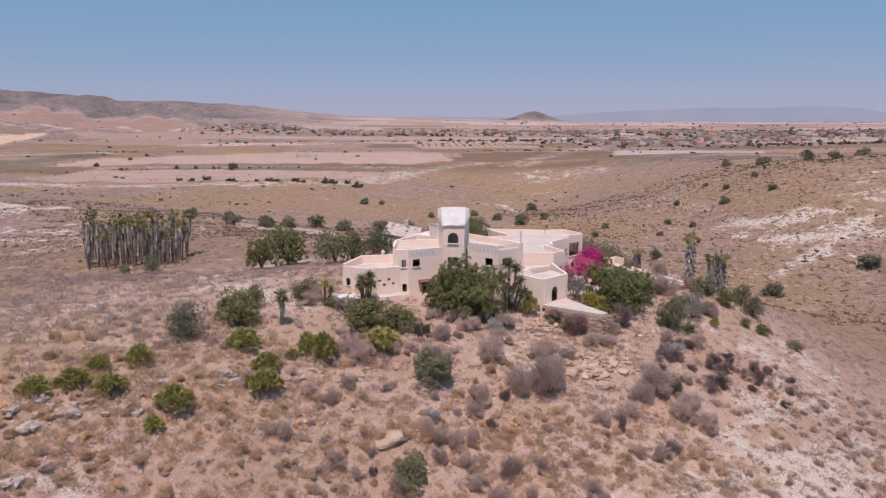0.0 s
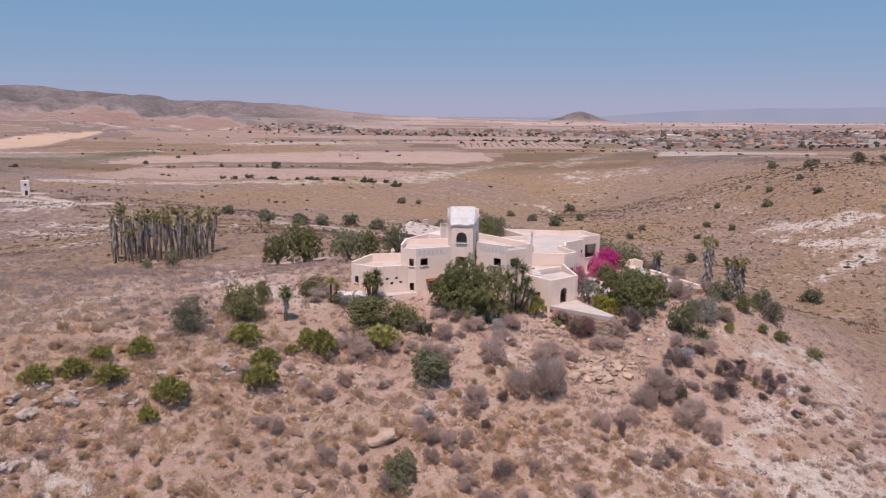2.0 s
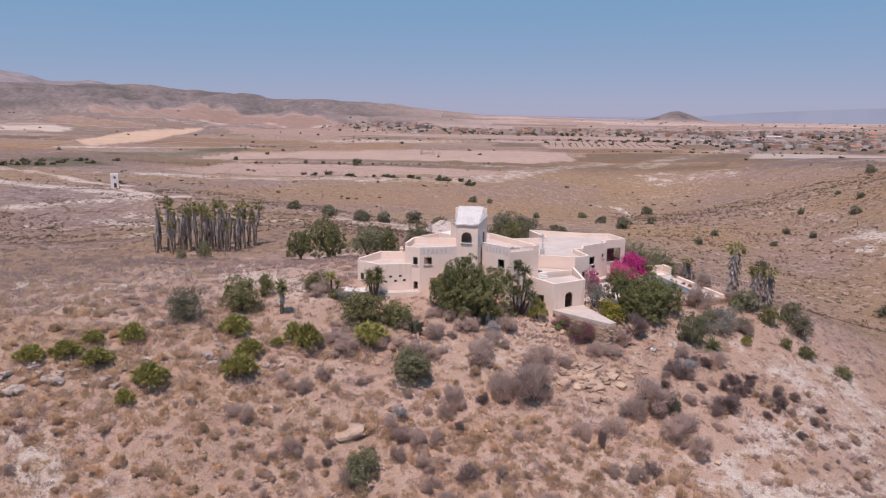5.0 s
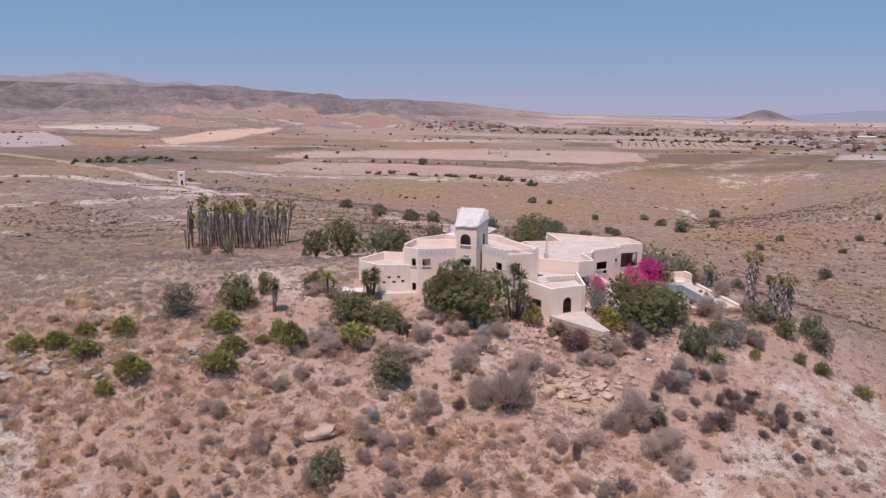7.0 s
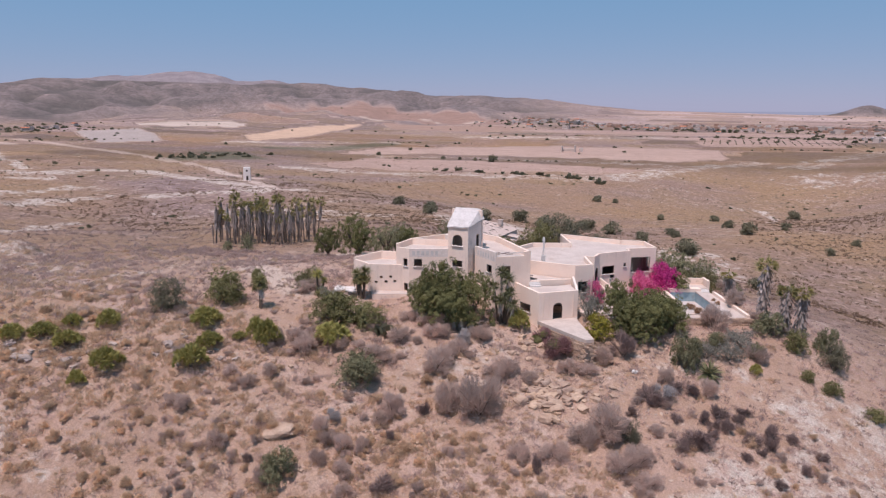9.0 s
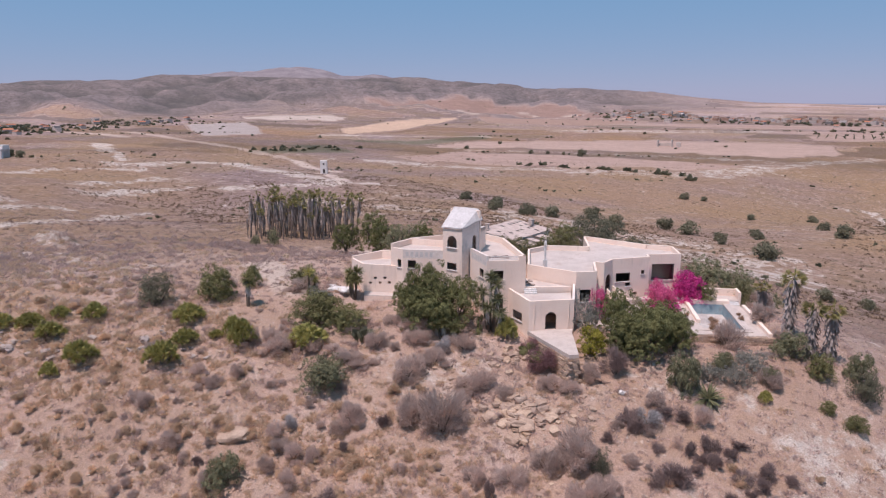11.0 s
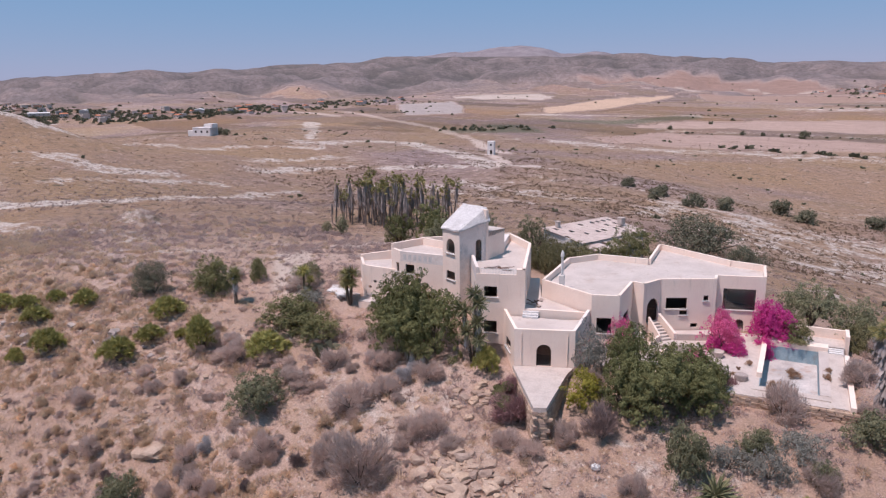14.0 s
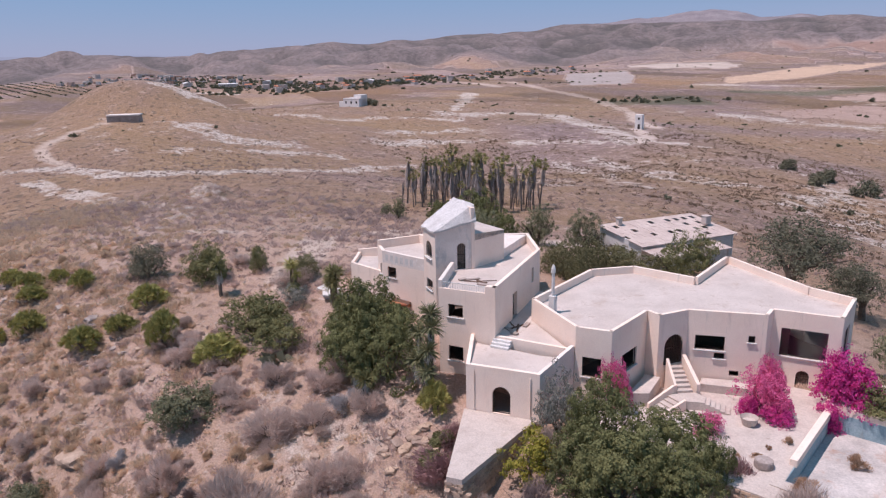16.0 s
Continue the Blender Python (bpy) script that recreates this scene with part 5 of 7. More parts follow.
for k, (x, y, w, d, h) in enumerate(((-6, 0, 1.2, 7, 5.5), (6, 1, 1.2, 8, 6.0), (0, 5, 11, 0.9, 3.0), (12, -2, 3.5, 4, 4.0))):
    bm = bmesh.new()
    bm_box(bm, (w, d, h + 2), Matrix.Translation((x, y, (h - 2) / 2)), 0.15)
    part("wall", bm, LIMEWASH, ruin)
drop(ruin, -133, 676, 10)
rng = random.Random(21)
protos = [far_house("town_house", "small white house with a red tiled roof in the distant town", (11, 8, 4.5), 1.8, CLAY),
          far_house("town_house", "small cream flat-roofed house in the distant town", (12, 9, 6.0), 0, LIMEWASH),
          far_house("warehouse", "long low pale warehouse beyond the fields", (34, 13, 5.0), 1.6, WHITE, 5)]
for p in protos:
    p["group"] = "distant town"
# parts of the town: x, y, spread across and along, houses, trees
TOWN = [(-300, 1140, 60, 40, 14, 60), (-160, 1085, 110, 25, 10, 40), (0, 1075, 120, 30, 12, 50), (85, 930, 70, 14, 0, 40), (230, 915, 110, 40, 24, 90), (290, 800, 80, 18, 5, 30),
        (358, 1038, 140, 50, 16, 90), (500, 1069, 120, 40, 10, 80), (470, 806, 90, 8, 3, 60), (330, 905, 160, 50, 0, 150), (540, 1000, 170, 60, 0, 120), (250, 1120, 160, 60, 0, 90), (-740, 215, 50, 60, 5, 110), (-760, 330, 50, 70, 6, 120), (-790, 450, 50, 60, 6, 120),
        (-829, 620, 40, 70, 7, 80), (-682, 288, 16, 40, 2, 60), (-960, 160, 90, 70, 12, 220), (-830, 262, 40, 60, 4, 120), (-736, 393, 30, 40, 6, 90), (-350, 430, 14, 30, 0, 26), (-127, 462, 60, 5, 0, 22)]
used = set()
for cx, cy, sx, sy, n, trees in TOWN:
    for _ in range(n):
        x, y = cx + rng.gauss(0, sx * 0.7), cy + rng.gauss(0, sy * 0.7)
        k = rng.choices((0, 1, 2), (5, 4, 0.35))[0]
        o = protos[k] if k not in used else copy_thing(protos[k], Matrix())
        used.add(k)
        drop(o, x, y, rng.uniform(-25, 25) + rng.choice((0, 90)), rng.uniform(0.5, 0.85))


def town_blocks():
    """The close-built part of the town, too far to tell its houses apart: small boxes in ragged rows."""
    rs = np.random.RandomState(77)
    vs, fs = [], []
    for cx, cy, sx, sy, n, turn in ((330, 900, 150, 55, 330, 8), (520, 1000, 170, 70, 260, -6), (250, 1120, 160, 60, 200, 4), (60, 1150, 140, 30, 90, 0), (640, 860, 120, 40, 120, 12), (-290, 1160, 60, 30, 60, 20), (-150, 1120, 120, 18, 70, -8), (-1000, 150, 90, 120, 80, 60)):
        c, s = math.cos(radians(turn)), math.sin(radians(turn))
        u, v = rs.uniform(-1, 1, n) * sx, np.round(rs.uniform(-1, 1, n) * sy / 16) * 16 + rs.randn(n) * 1.5
        x, y = cx + u * c - v * s, cy + u * s + v * c
        z = height(x, y)
        for i in range(n):
            w, d, h = rs.uniform(4, 9) / 2, rs.uniform(4, 7) / 2, rs.uniform(2.0, 4.2)
            if rs.rand() < 0.04:
                w, d = w * 2.4, d * 1.8
            k = len(vs)
            vs += [(x[i] + (a * c - b * s), y[i] + (a * s + b * c), z[i] + e) for e in (-2.0, h) for a, b in ((-w, -d), (w, -d), (w, d), (-w, d))]
            fs += [tuple(k + j for j in f) for f in ((4, 5, 6, 7), (0, 1, 5, 4), (1, 2, 6, 5), (2, 3, 7, 6), (3, 0, 4, 7))]
    me = bpy.data.meshes.new("town_blocks")
    me.from_pydata(vs, [], fs)
    m, nt, N, L, bsdf = nodes_of("town_walls_and_roofs")
    isl = N.new("ShaderNodeNewGeometry").outputs["Random Per Island"]
    r = ramp_node(nt, isl, [(0.0, (0.46, 0.39, 0.35)), (0.25, (0.34, 0.21, 0.155)), (0.5, (0.42, 0.30, 0.25)), (0.7, (0.20, 0.18, 0.17)), (0.85, (0.55, 0.50, 0.47)), (0.92, (0.30, 0.18, 0.13))])
    r.color_ramp.interpolation = "CONSTANT"
    L.new(r.outputs["Color"], bsdf.inputs["Base Color"])
    bsdf.inputs["Roughness"].default_value = 0.9
    me.materials.append(m)
    tagged(new("town_blocks", me), "close rows of pale and terracotta houses in the distant town", "town", kind="stuff")


town_blocks()


# ---- plants ----
def quads_mesh(name, v, mat, k=4):
    """A mesh of separate k-cornered leaves from an array of corners (n, k, 3)."""
    n = len(v)
    me = bpy.data.meshes.new(name)
    me.vertices.add(n * k)
    me.vertices.foreach_set("co", v.reshape(-1).astype(np.float32))
    me.loops.add(n * k)
    me.loops.foreach_set("vertex_index", np.arange(n * k, dtype=np.int32))
    me.polygons.add(n)
    me.polygons.foreach_set("loop_start", np.arange(0, n * k, k, dtype=np.int32))
    me.update(calc_edges=True)
    me.materials.append(mat)
    return me


def unit(v):
    return v / np.maximum(np.linalg.norm(v, axis=-1, keepdims=True), 1e-6)


def leaves_at(rs, p, out, length, width, spread=0.9):
    """A pointed four-cornered leaf at each point, lying mostly across the outward way, with some scatter."""
    n = len(p)
    nrm = unit(unit(out) + 0.35 * spread * rs.randn(n, 3))
    d = unit(np.cross(nrm, rs.randn(n, 3)) + 0.35 * nrm + np.array([0, 0, -0.15]))
    side = unit(np.cross(nrm, d))
    ln = length * rs.uniform(0.6, 1.35, (n, 1))
    wd = width * rs.uniform(0.6, 1.35, (n, 1))
    p = p - d * ln * 0.5
    return np.stack([p, p + d * ln * 0.5 + side * wd * 0.5, p + d * ln, p + d * ln * 0.5 - side * wd * 0.5], 1)


def crown_points(rs, n, lumps, squash=0.85, flat=0.0, inner=0.35):
    """Points over a lumpy domed crown of unit radius whose foot is at z = 0."""
    z = rs.uniform(0.02, 0.74, lumps)
    rad = 0.68 * np.sqrt(np.maximum(0.0, 1 - (z / 0.88) ** 2.4)) * rs.uniform(0.45, 1.0, lumps)
    a = rs.uniform(0, 6.2832, lumps)
    c = np.stack([np.cos(a) * rad, np.sin(a) * rad, z], 1)
    r = rs.uniform(0.24, 0.42, lumps)
    k = rs.randint(0, lumps, n)
    d = unit(rs.randn(n, 3))
    d[:, 2] = np.where(d[:, 2] < -0.4, -d[:, 2], d[:, 2])
    f = np.where(rs.rand(n) < inner, rs.uniform(0.3, 0.9, n), rs.uniform(0.88, 1.1, n))
    p = c[k] + d * (r[k] * f)[:, None]
    p[:, 2] = np.maximum(p[:, 2] * squash * 1.27, 0.02 * rs.rand(n))
    return p, unit(d + 0.5 * unit(p) + np.array([0, 0, 0.15]))


def twig_points(rs, n, lumps, squash, each=22, loose=0.055):
    """The same crown with its leaves gathered in small bunches."""
    c, o = crown_points(rs, max(1, n // each), lumps, squash, inner=0.25)
    k = rs.randint(0, len(c), n)
    p = c[k] + rs.randn(n, 3) * loose
    p[:, 2] = np.maximum(p[:, 2], 0.02 * rs.rand(n))
    return p, unit(o[k] + 0.6 * rs.randn(n, 3))


def lumpy_points(rs, n, lumps, squash):
    """Leaves over many small rounded sprays, the sprays over the lumps of the crown."""
    each, ball = (48, 0.085) if n > 12000 else (20, 0.11) if n > 1500 else (6, 0.17)
    c, o = crown_points(rs, max(1, n // each), lumps, squash, inner=0.18)
    r = ball * rs.uniform(0.55, 1.35, len(c))
    k = rs.randint(0, len(c), n)
    d = unit(rs.randn(n, 3) + 0.7 * o[k])
    p = c[k] + d * (r[k] * rs.uniform(0.7, 1.12, n))[:, None] * np.array([1.0, 1.0, 0.8])
    p[:, 2] = np.maximum(p[:, 2], 0.02 * rs.rand(n))
    return p, d + 0.4 * o[k]


def limb(bm, a, b, r0, r1, seg=6):
    a, b = Vector(a), Vector(b)
    d = b - a
    m = Matrix.Translation((a + b) / 2) @ d.to_track_quat("Z", "Y").to_matrix().to_4x4()
    bmesh.ops.create_cone(bm, cap_ends=True, segments=seg, radius1=r0, radius2=r1, depth=d.length, matrix=m)


def stems(name, parent, seed, n, reach, r, mat, trunk=0.0, tr=0.1):
    rng = random.Random(seed)
    bm = bmesh.new()
    if trunk:
        limb(bm, (0, 0, -0.12), (0.03, 0.02, trunk), tr, tr * 0.75, 8)
    for i in range(n):
        a = rng.uniform(0, 6.28)
        e = rng.uniform(0.35, 1.0)
        mid = (math.cos(a) * reach * 0.45 * e, math.sin(a) * reach * 0.45 * e, trunk + reach * rng.uniform(0.3, 0.5))
        limb(bm, (0, 0, trunk - 0.05), mid, r, r * 0.7)
        limb(bm, mid, (math.cos(a + rng.uniform(-0.5, 0.5)) * reach * e, math.sin(a + rng.uniform(-0.5, 0.5)) * reach * e, trunk + reach * rng.uniform(0.6, 1.0)), r * 0.7, r * 0.2)
    return part(name, bm, mat, parent)


def bush(name, label, category, mat, seed, n=9000, lumps=22, leaf=0.06, wide=0.036, squash=0.85, second=None):
    """A unit shrub, one metre in radius, of leaves round a few stems."""
    rs = np.random.RandomState(seed)
    t = thing(name, label, category)
    p, o = lumpy_points(rs, n, lumps, squash)
    cr = new("foliage", quads_mesh("foliage", leaves_at(rs, p, o, leaf, wide), mat))
    cr.parent = t
    if second:
        p, o = twig_points(rs, n // 2, max(3, lumps // 3), squash)
        c2 = new("bloom" if second is BOUGAIN else "foliage", quads_mesh("foliage", leaves_at(rs, p * 1.02, o, leaf, wide), second))
        c2.parent = t
    stems("stem", t, seed, 7, 0.75, 0.025, BARK)
    return t


def dry_bush(name, label, mat, seed, n=4600, twig=0.22, wide=0.0095, mat2=None):
    """A unit shrub of bare twigs in a fuzzy dome."""
    rs = np.random.RandomState(seed)
    t = thing(name, label, "shrub")
    p, o = crown_points(rs, n, 10, 0.8, inner=0.6)
    root = np.array([0, 0, -0.1])
    d = unit(p - root + 0.35 * rs.randn(n, 3))
    side = unit(np.cross(d, rs.randn(n, 3))) * wide * rs.uniform(0.6, 1.4, (n, 1))
    ln = twig * rs.uniform(0.5, 1.3, (n, 1))
    v = np.stack([p - d * ln * 0.6 - side, p - d * ln * 0.6 + side, p + d * ln * 0.5], 1)
    cr = new("crown", quads_mesh("crown", v, mat, 3))
    cr.parent = t
    if mat2:
        p, o = crown_points(rs, n // 2, 5, 0.5)
        c2 = new("foliage", quads_mesh("foliage", leaves_at(rs, p * 0.95, o, 0.12, 0.06), mat2))
        c2.parent = t
    stems("stem", t, seed + 50, 9, 0.8, 0.018, BARK)
    return t


def fan(rs, origin, d, size, blades=9):
    """One fan leaf: narrow blades spread round the way d, as triangles."""
    up = unit(np.cross(d, unit(rs.randn(3))))
    out = []
    base = origin + d * size * 0.45
    for k in range(blades):
        a = (k / (blades - 1) - 0.5) * 2.3
        e = d * math.cos(a) + up * math.sin(a)
        w = np.cross(d, up) * 0.03 * size + up * 0.05 * size * (1 - abs(a) / 3)
        tip = base + e * size * (0.6 - 0.08 * abs(a)) + np.array([0, 0, -0.06 * size])
        out.append([base - w + e * 0.05 * size, tip, base + w + e * 0.2 * size])
    w = up * 0.012 * size
    out.append([origin - w, base, origin + w])
    return out


def fan_clump(name, label, mat, seed, n=120):
    rs = np.random.RandomState(seed)
    t = thing(name, label, "dwarf palm")
    tri = []
    heads = [(0.62 * math.cos(q * 2.4) * math.sqrt(q / 14), 0.62 * math.sin(q * 2.4) * math.sqrt(q / 14), 0.15 + 0.5 * (1 - q / 14) * rs.uniform(0.7, 1.1)) for q in range(14)]
    for i in range(n):
        h = np.array(heads[i % 14])
        d = unit(np.array([rs.randn(), rs.randn(), rs.uniform(0.0, 1.5)]) + 0.8 * np.array([h[0], h[1], 0]))
        tri += fan(rs, h, d, rs.uniform(0.3, 0.46))
    v = np.array(tri)
    v[:, :, 2] = np.maximum(v[:, :, 2], 0.0)
    f = new("crown", quads_mesh("crown", v, mat, 3))
    f.parent = t
    stems("stem", t, seed, 6, 0.5, 0.05, PALM_BARK)
    return t


def palm(name, label, seed, tall, crown_n, crown_size, skirt_n, skirt_r, skirt_from, lean=0.0):
    rs = np.random.RandomState(seed)
    t = thing(name, label, "palm")
    bm = bmesh.new()
    limb(bm, (0, 0, -0.5), (lean * 0.4, 0, tall * 0.5), 0.18, 0.13, 9)
    limb(bm, (lean * 0.4, 0, tall * 0.5 - 0.02), (lean, 0, tall), 0.13, 0.1, 9)
    part("trunk", bm, PALM_BARK, t, "slender grey palm trunk")
    if skirt_n:
        z = tall * (skirt_from + (0.98 - skirt_from) * rs.rand(skirt_n))
        a = rs.uniform(0, 2 * np.pi, skirt_n)
        rr = skirt_r * (0.35 + 0.65 * rs.rand(skirt_n)) * (0.75 + 0.35 * (z / tall))
        top = np.stack([np.cos(a) * 0.2 + lean * z / tall, np.sin(a) * 0.2, z], 1)
        ln = tall * rs.uniform(0.10, 0.22, skirt_n)
        bot = np.stack([np.cos(a) * rr + lean * z / tall, np.sin(a) * rr, np.maximum(z - ln, 0.15)], 1)
        tan = np.stack([-np.sin(a), np.cos(a), 0 * a], 1) * rs.uniform(0.05, 0.14, (skirt_n, 1))
        v = np.stack([top - tan * 0.4, bot - tan, bot + tan * 0.7 + np.array([0, 0, -0.15]), top + tan * 0.4], 1)
        s = new("skirt", quads_mesh("skirt", v, SKIRT))
        s.parent = t
        tagged(s, "shaggy grey skirt of dead fronds")
    if crown_n:
        tri = []
        for i in range(crown_n):
            d = unit(np.array([rs.randn(), rs.randn(), rs.uniform(-0.7, 1.1)]))
            tri += fan(rs, np.array([lean, 0, tall - 0.1]), d, crown_size * rs.uniform(0.8, 1.15), 11)
        c = new("crown", quads_mesh("crown", np.array(tri), PALM_LEAF, 3))
        c.parent = t
    return t


def yucca(name, label, seed, heads, mat=None, skirts=True):
    """Stout trunks, each under a rosette of stiff blades. heads: x, y, z, size."""
    rs = np.random.RandomState(seed)
    t = thing(name, label, "yucca")
    for hx, hy, hz, sz in heads:
        bm = bmesh.new()
        limb(bm, (hx * 0.35, hy * 0.35, -0.3), (hx, hy, hz), 0.17, 0.11, 8)
        tr = part("trunk", bm, BARK, t)
        n = 150
        sz = sz * 1.3
        d = unit(np.stack([rs.randn(n), rs.randn(n), rs.uniform(-0.75, 1.2, n)], 1))
        side = unit(np.cross(d, np.array([0, 0, 1.0]) + 0.2 * rs.randn(n, 3))) * 0.045 * sz
        o = np.array([hx, hy, hz])
        ln = sz * rs.uniform(0.75, 1.15, (n, 1))
        v = np.stack([o + 0 * d, o + d * ln * 0.5 + side, o + d * ln - np.array([0, 0, 0.1 * sz]), o + d * ln * 0.5 - side], 1)
        r = new("rosette", quads_mesh("rosette", v, mat or FAN_LEAF))
        r.parent = t
        if skirts:
            n = 60
            a = rs.uniform(0, 6.28, n)
            z = hz - rs.uniform(0.0, 0.75, n) * hz * 0.6
            top = np.stack([hx + np.cos(a) * 0.12, hy + np.sin(a) * 0.12, z], 1)
            bot = top + np.stack([np.cos(a) * 0.25, np.sin(a) * 0.25, -rs.uniform(0.5, 1.0, n) * sz * 0.8], 1)
            w = np.stack([-np.sin(a), np.cos(a), 0 * a], 1) * 0.06
            k = new("dead_skirt", quads_mesh("dead_skirt", np.stack([top - w, bot, top + w], 1), PALE_SKIRT, 3))
            k.parent = t
    return t


def tree(name, label, mat, seed, n=4200, lumps=18, leaf=0.12, wide=0.07, trunk=0.5, squash=0.8):
    """A unit tree: crown one metre in radius on a trunk; scaled where it stands."""
    rs = np.random.RandomState(seed)
    t = thing(name, label, "tree")
    p, o = lumpy_points(rs, n, lumps, squash)
    p[:, 2] += trunk
    c = new("crown", quads_mesh("crown", leaves_at(rs, p, o, leaf, wide), mat))
    c.parent = t
    stems("trunk", t, seed, 8, 0.8, 0.045, BARK, trunk, 0.1)
    return t


placed = set()


def put(proto, x, y, w, h, turn=0.0, sink=0.08, unit_h=1.25, z=None):
    """Stand a unit plant, or a copy of it, on the ground, w wide and h high."""
    zz = ground_z(x, y) - sink if z is None else z
    m = pose(x, y, zz, 0, 0, turn) @ Matrix.Diagonal((w / 2, w / 2, h / unit_h, 1))
    if proto.name in placed:
        return copy_thing(proto, m @ Matrix.Diagonal((1 / proto.scale.x, 1 / proto.scale.y, 1 / proto.scale.z, 1)))
    placed.add(proto.name)
    proto.matrix_basis = m
    return proto


# dwarf fan palms over the near slope
fp = [fan_clump("dwarf_palm", "yellow-green dwarf fan palm clump on the dry slope", FAN_LEAF, 31 + k, 420) for k in range(3)]
for i, (x, y, w, h) in enumerate(((-36.8, 60.1, 3.6, 1.7), (-34.4, 62.2, 4.0, 1.8), (-33.4, 65.2, 2.8, 1.7), (-31.2, 62.6, 4.1, 1.9), (-30.4, 67.6, 3.4, 2.2), (-25.1, 62.4, 4.4, 2.7),
                                  (-26.0, 59.4, 2.2, 1.8), (-21.8, 74.0, 4.9, 2.5), (-18.1, 67.4, 4.6, 3.0), (-18.6, 71.0, 4.0, 2.0), (-13.2, 74.6, 4.0, 3.2), (-14.8, 74.9, 3.2, 3.0), (-7.1, 78.8, 5.4, 2.6),
                                  (11.6, 91.6, 3.2, 3.0), (-16.5, 73.6, 2.0, 1.2), (38.5, 96.5, 1.8, 1.4))):
    put(fp[i % 3], x, y, w, h, i * 67, unit_h=1.0)

# leafy shrubs near the house
olive = [bush("olive_shrub", "dense grey-green rounded shrub on the slope", "shrub", OLIVE_LEAF, 41 + k) for k in range(2)]
green = [bush("green_shrub", "leafy mid-green shrub on the dry ground", "shrub", GREEN_LEAF, 45 + k) for k in range(2)]
deep = [bush("evergreen_shrub", "large dense dark green shrub by the house", "shrub", DEEP_LEAF, 49 + k, 21000, 46, 0.036, 0.024) for k in range(2)]
silver = [bush("silver_shrub", "silvery grey-leaved shrub beside the wall", "shrub", SILVER_LEAF, 53 + k, 4500, 16, 0.07, 0.028) for k in range(1)]
dusk = bush("tamarisk_shrub", "dark feathery olive-green shrub standing alone", "shrub", DUSK_LEAF, 57, 9000, 24, 0.07, 0.02)
for pr, x, y, w, h, r in ((olive[0], -1.6, 75.0, 6.6, 3.8, 10), (olive[1], -3.0, 62.6, 4.4, 3.6, 80), (dusk, -28.0, 74.6, 5.6, 4.4, 0), (green[0], -24.2, 80.2, 6.0, 4.6, 30),
                          (green[1], -9.0, 82.4, 8.0, 4.2, 60), (green[0], -5.2, 83.8, 5.4, 3.2, 120), (green[1], -23.4, 86.0, 2.6, 3.4, 200), (deep[0], 2.0, 90.2, 7.6, 7.4, 0), (deep[1], 5.4, 90.4, 7.6, 7.0, 40), (deep[1], -0.2, 89.4, 5.8, 5.2, 110),
                          (deep[1], 3.2, 88.2, 7.4, 5.6, 200), (deep[0], 26.0, 96.8, 8.0, 5.9, 90), (deep[1], 22.6, 98.4, 6.4, 6.2, 150), (deep[0], 28.6, 99.2, 5.6, 5.0, 10), (deep[1], 26.0, 101.0, 6.6, 4.7, 70), (deep[0], 24.0, 95.6, 5.4, 4.6, 250), (deep[1], 27.8, 102.4, 3.8, 3.8, 310), (silver[0], 18.9, 97.6, 4.4, 5.4, 0), (silver[0], -12.6, 87.1, 4.2, 2.6, 70),
                          (olive[0], 31.0, 93.2, 4.2, 5.0, 50), (olive[1], 39.6, 104.6, 4.6, 3.2, 20), (olive[0], 34.0, 98.4, 3.2, 2.4, 140), (green[0], 42.8, 103.6, 3.6, 3.0, 170), (olive[1], 46.2, 106.2, 3.6, 3.6, 30),
                          (green[1], 44.0, 99.0, 2.0, 1.6, 10), (dusk, 27.6, 79.6, 2.4, 2.8, 60), (silver[0], 33.0, 96.0, 4.0, 2.6, 120), (green[0], 51.0, 98.0, 3.0, 1.6, 44), (silver[0], 36.4, 100.4, 4.4, 2.4, 220), (green[1], -14.6, 87.6, 2.2, 1.6, 0), (dusk, 47.0, 103.6, 4.2, 3.8, 200), (silver[0], 35.6, 97.0, 3.8, 3.2, 300), (green[1], 46.8, 98.9, 3.0, 1.8, 130), (olive[0], 38.5, 99.3, 2.4, 2.2, 260)):
    put(pr, x, y, w, h, r)
yl = bush("yellow_shrub", "rounded yellow-green shrub beside the terrace slab", "shrub", YELLOW_LEAF, 61, 5000, 16, 0.065, 0.04)
put(yl, 20.9, 94.2, 4.8, 3.4)
red = dry_bush("red_shrub", "reddish flowering shrub over green leaves by the slab", TWIG_RED, 63, mat2=GREEN_LEAF)
put(red, 17.2, 89.8, 5.0, 3.6)
put(red, 14.6, 91.2, 3.0, 2.4, 90)

# bougainvillea
bg = bush("bougainvillea", "bright magenta bougainvillea in full flower against the wall", "bougainvillea", BOUGAIN, 65, 7000, 22, 0.055, 0.04, second=BOUGAIN)
put(bg, 25.3, 118.0, 5.2, 4.6, 0, z=-0.4)
put(bg, 25.6, 115.9, 2.2, 2.6, 50, z=-1.7)
bg2 = bush("bougainvillea", "faded pink bougainvillea, thin and half bare", "bougainvillea", BOUGAIN_PALE, 66, 5200, 18, 0.055, 0.035, second=BOUGAIN_PALE)
put(bg2, 23.3, 112.0, 4.6, 3.6, 0, z=-0.35)
put(bg2, 22.4, 113.4, 2.6, 4.2, 70, z=-0.35)
put(bg2, 18.4, 102.6, 3.0, 4.6, 20, z=-0.2)
put(bg2, 23.9, 106.3, 2.6, 1.9, 120, z=-0.35)
put(bg, 24.7, 111.6, 2.8, 1.5, 200, z=-0.35)
put(bg, 23.0, 110.8, 1.8, 1.7, 100, z=-0.35)
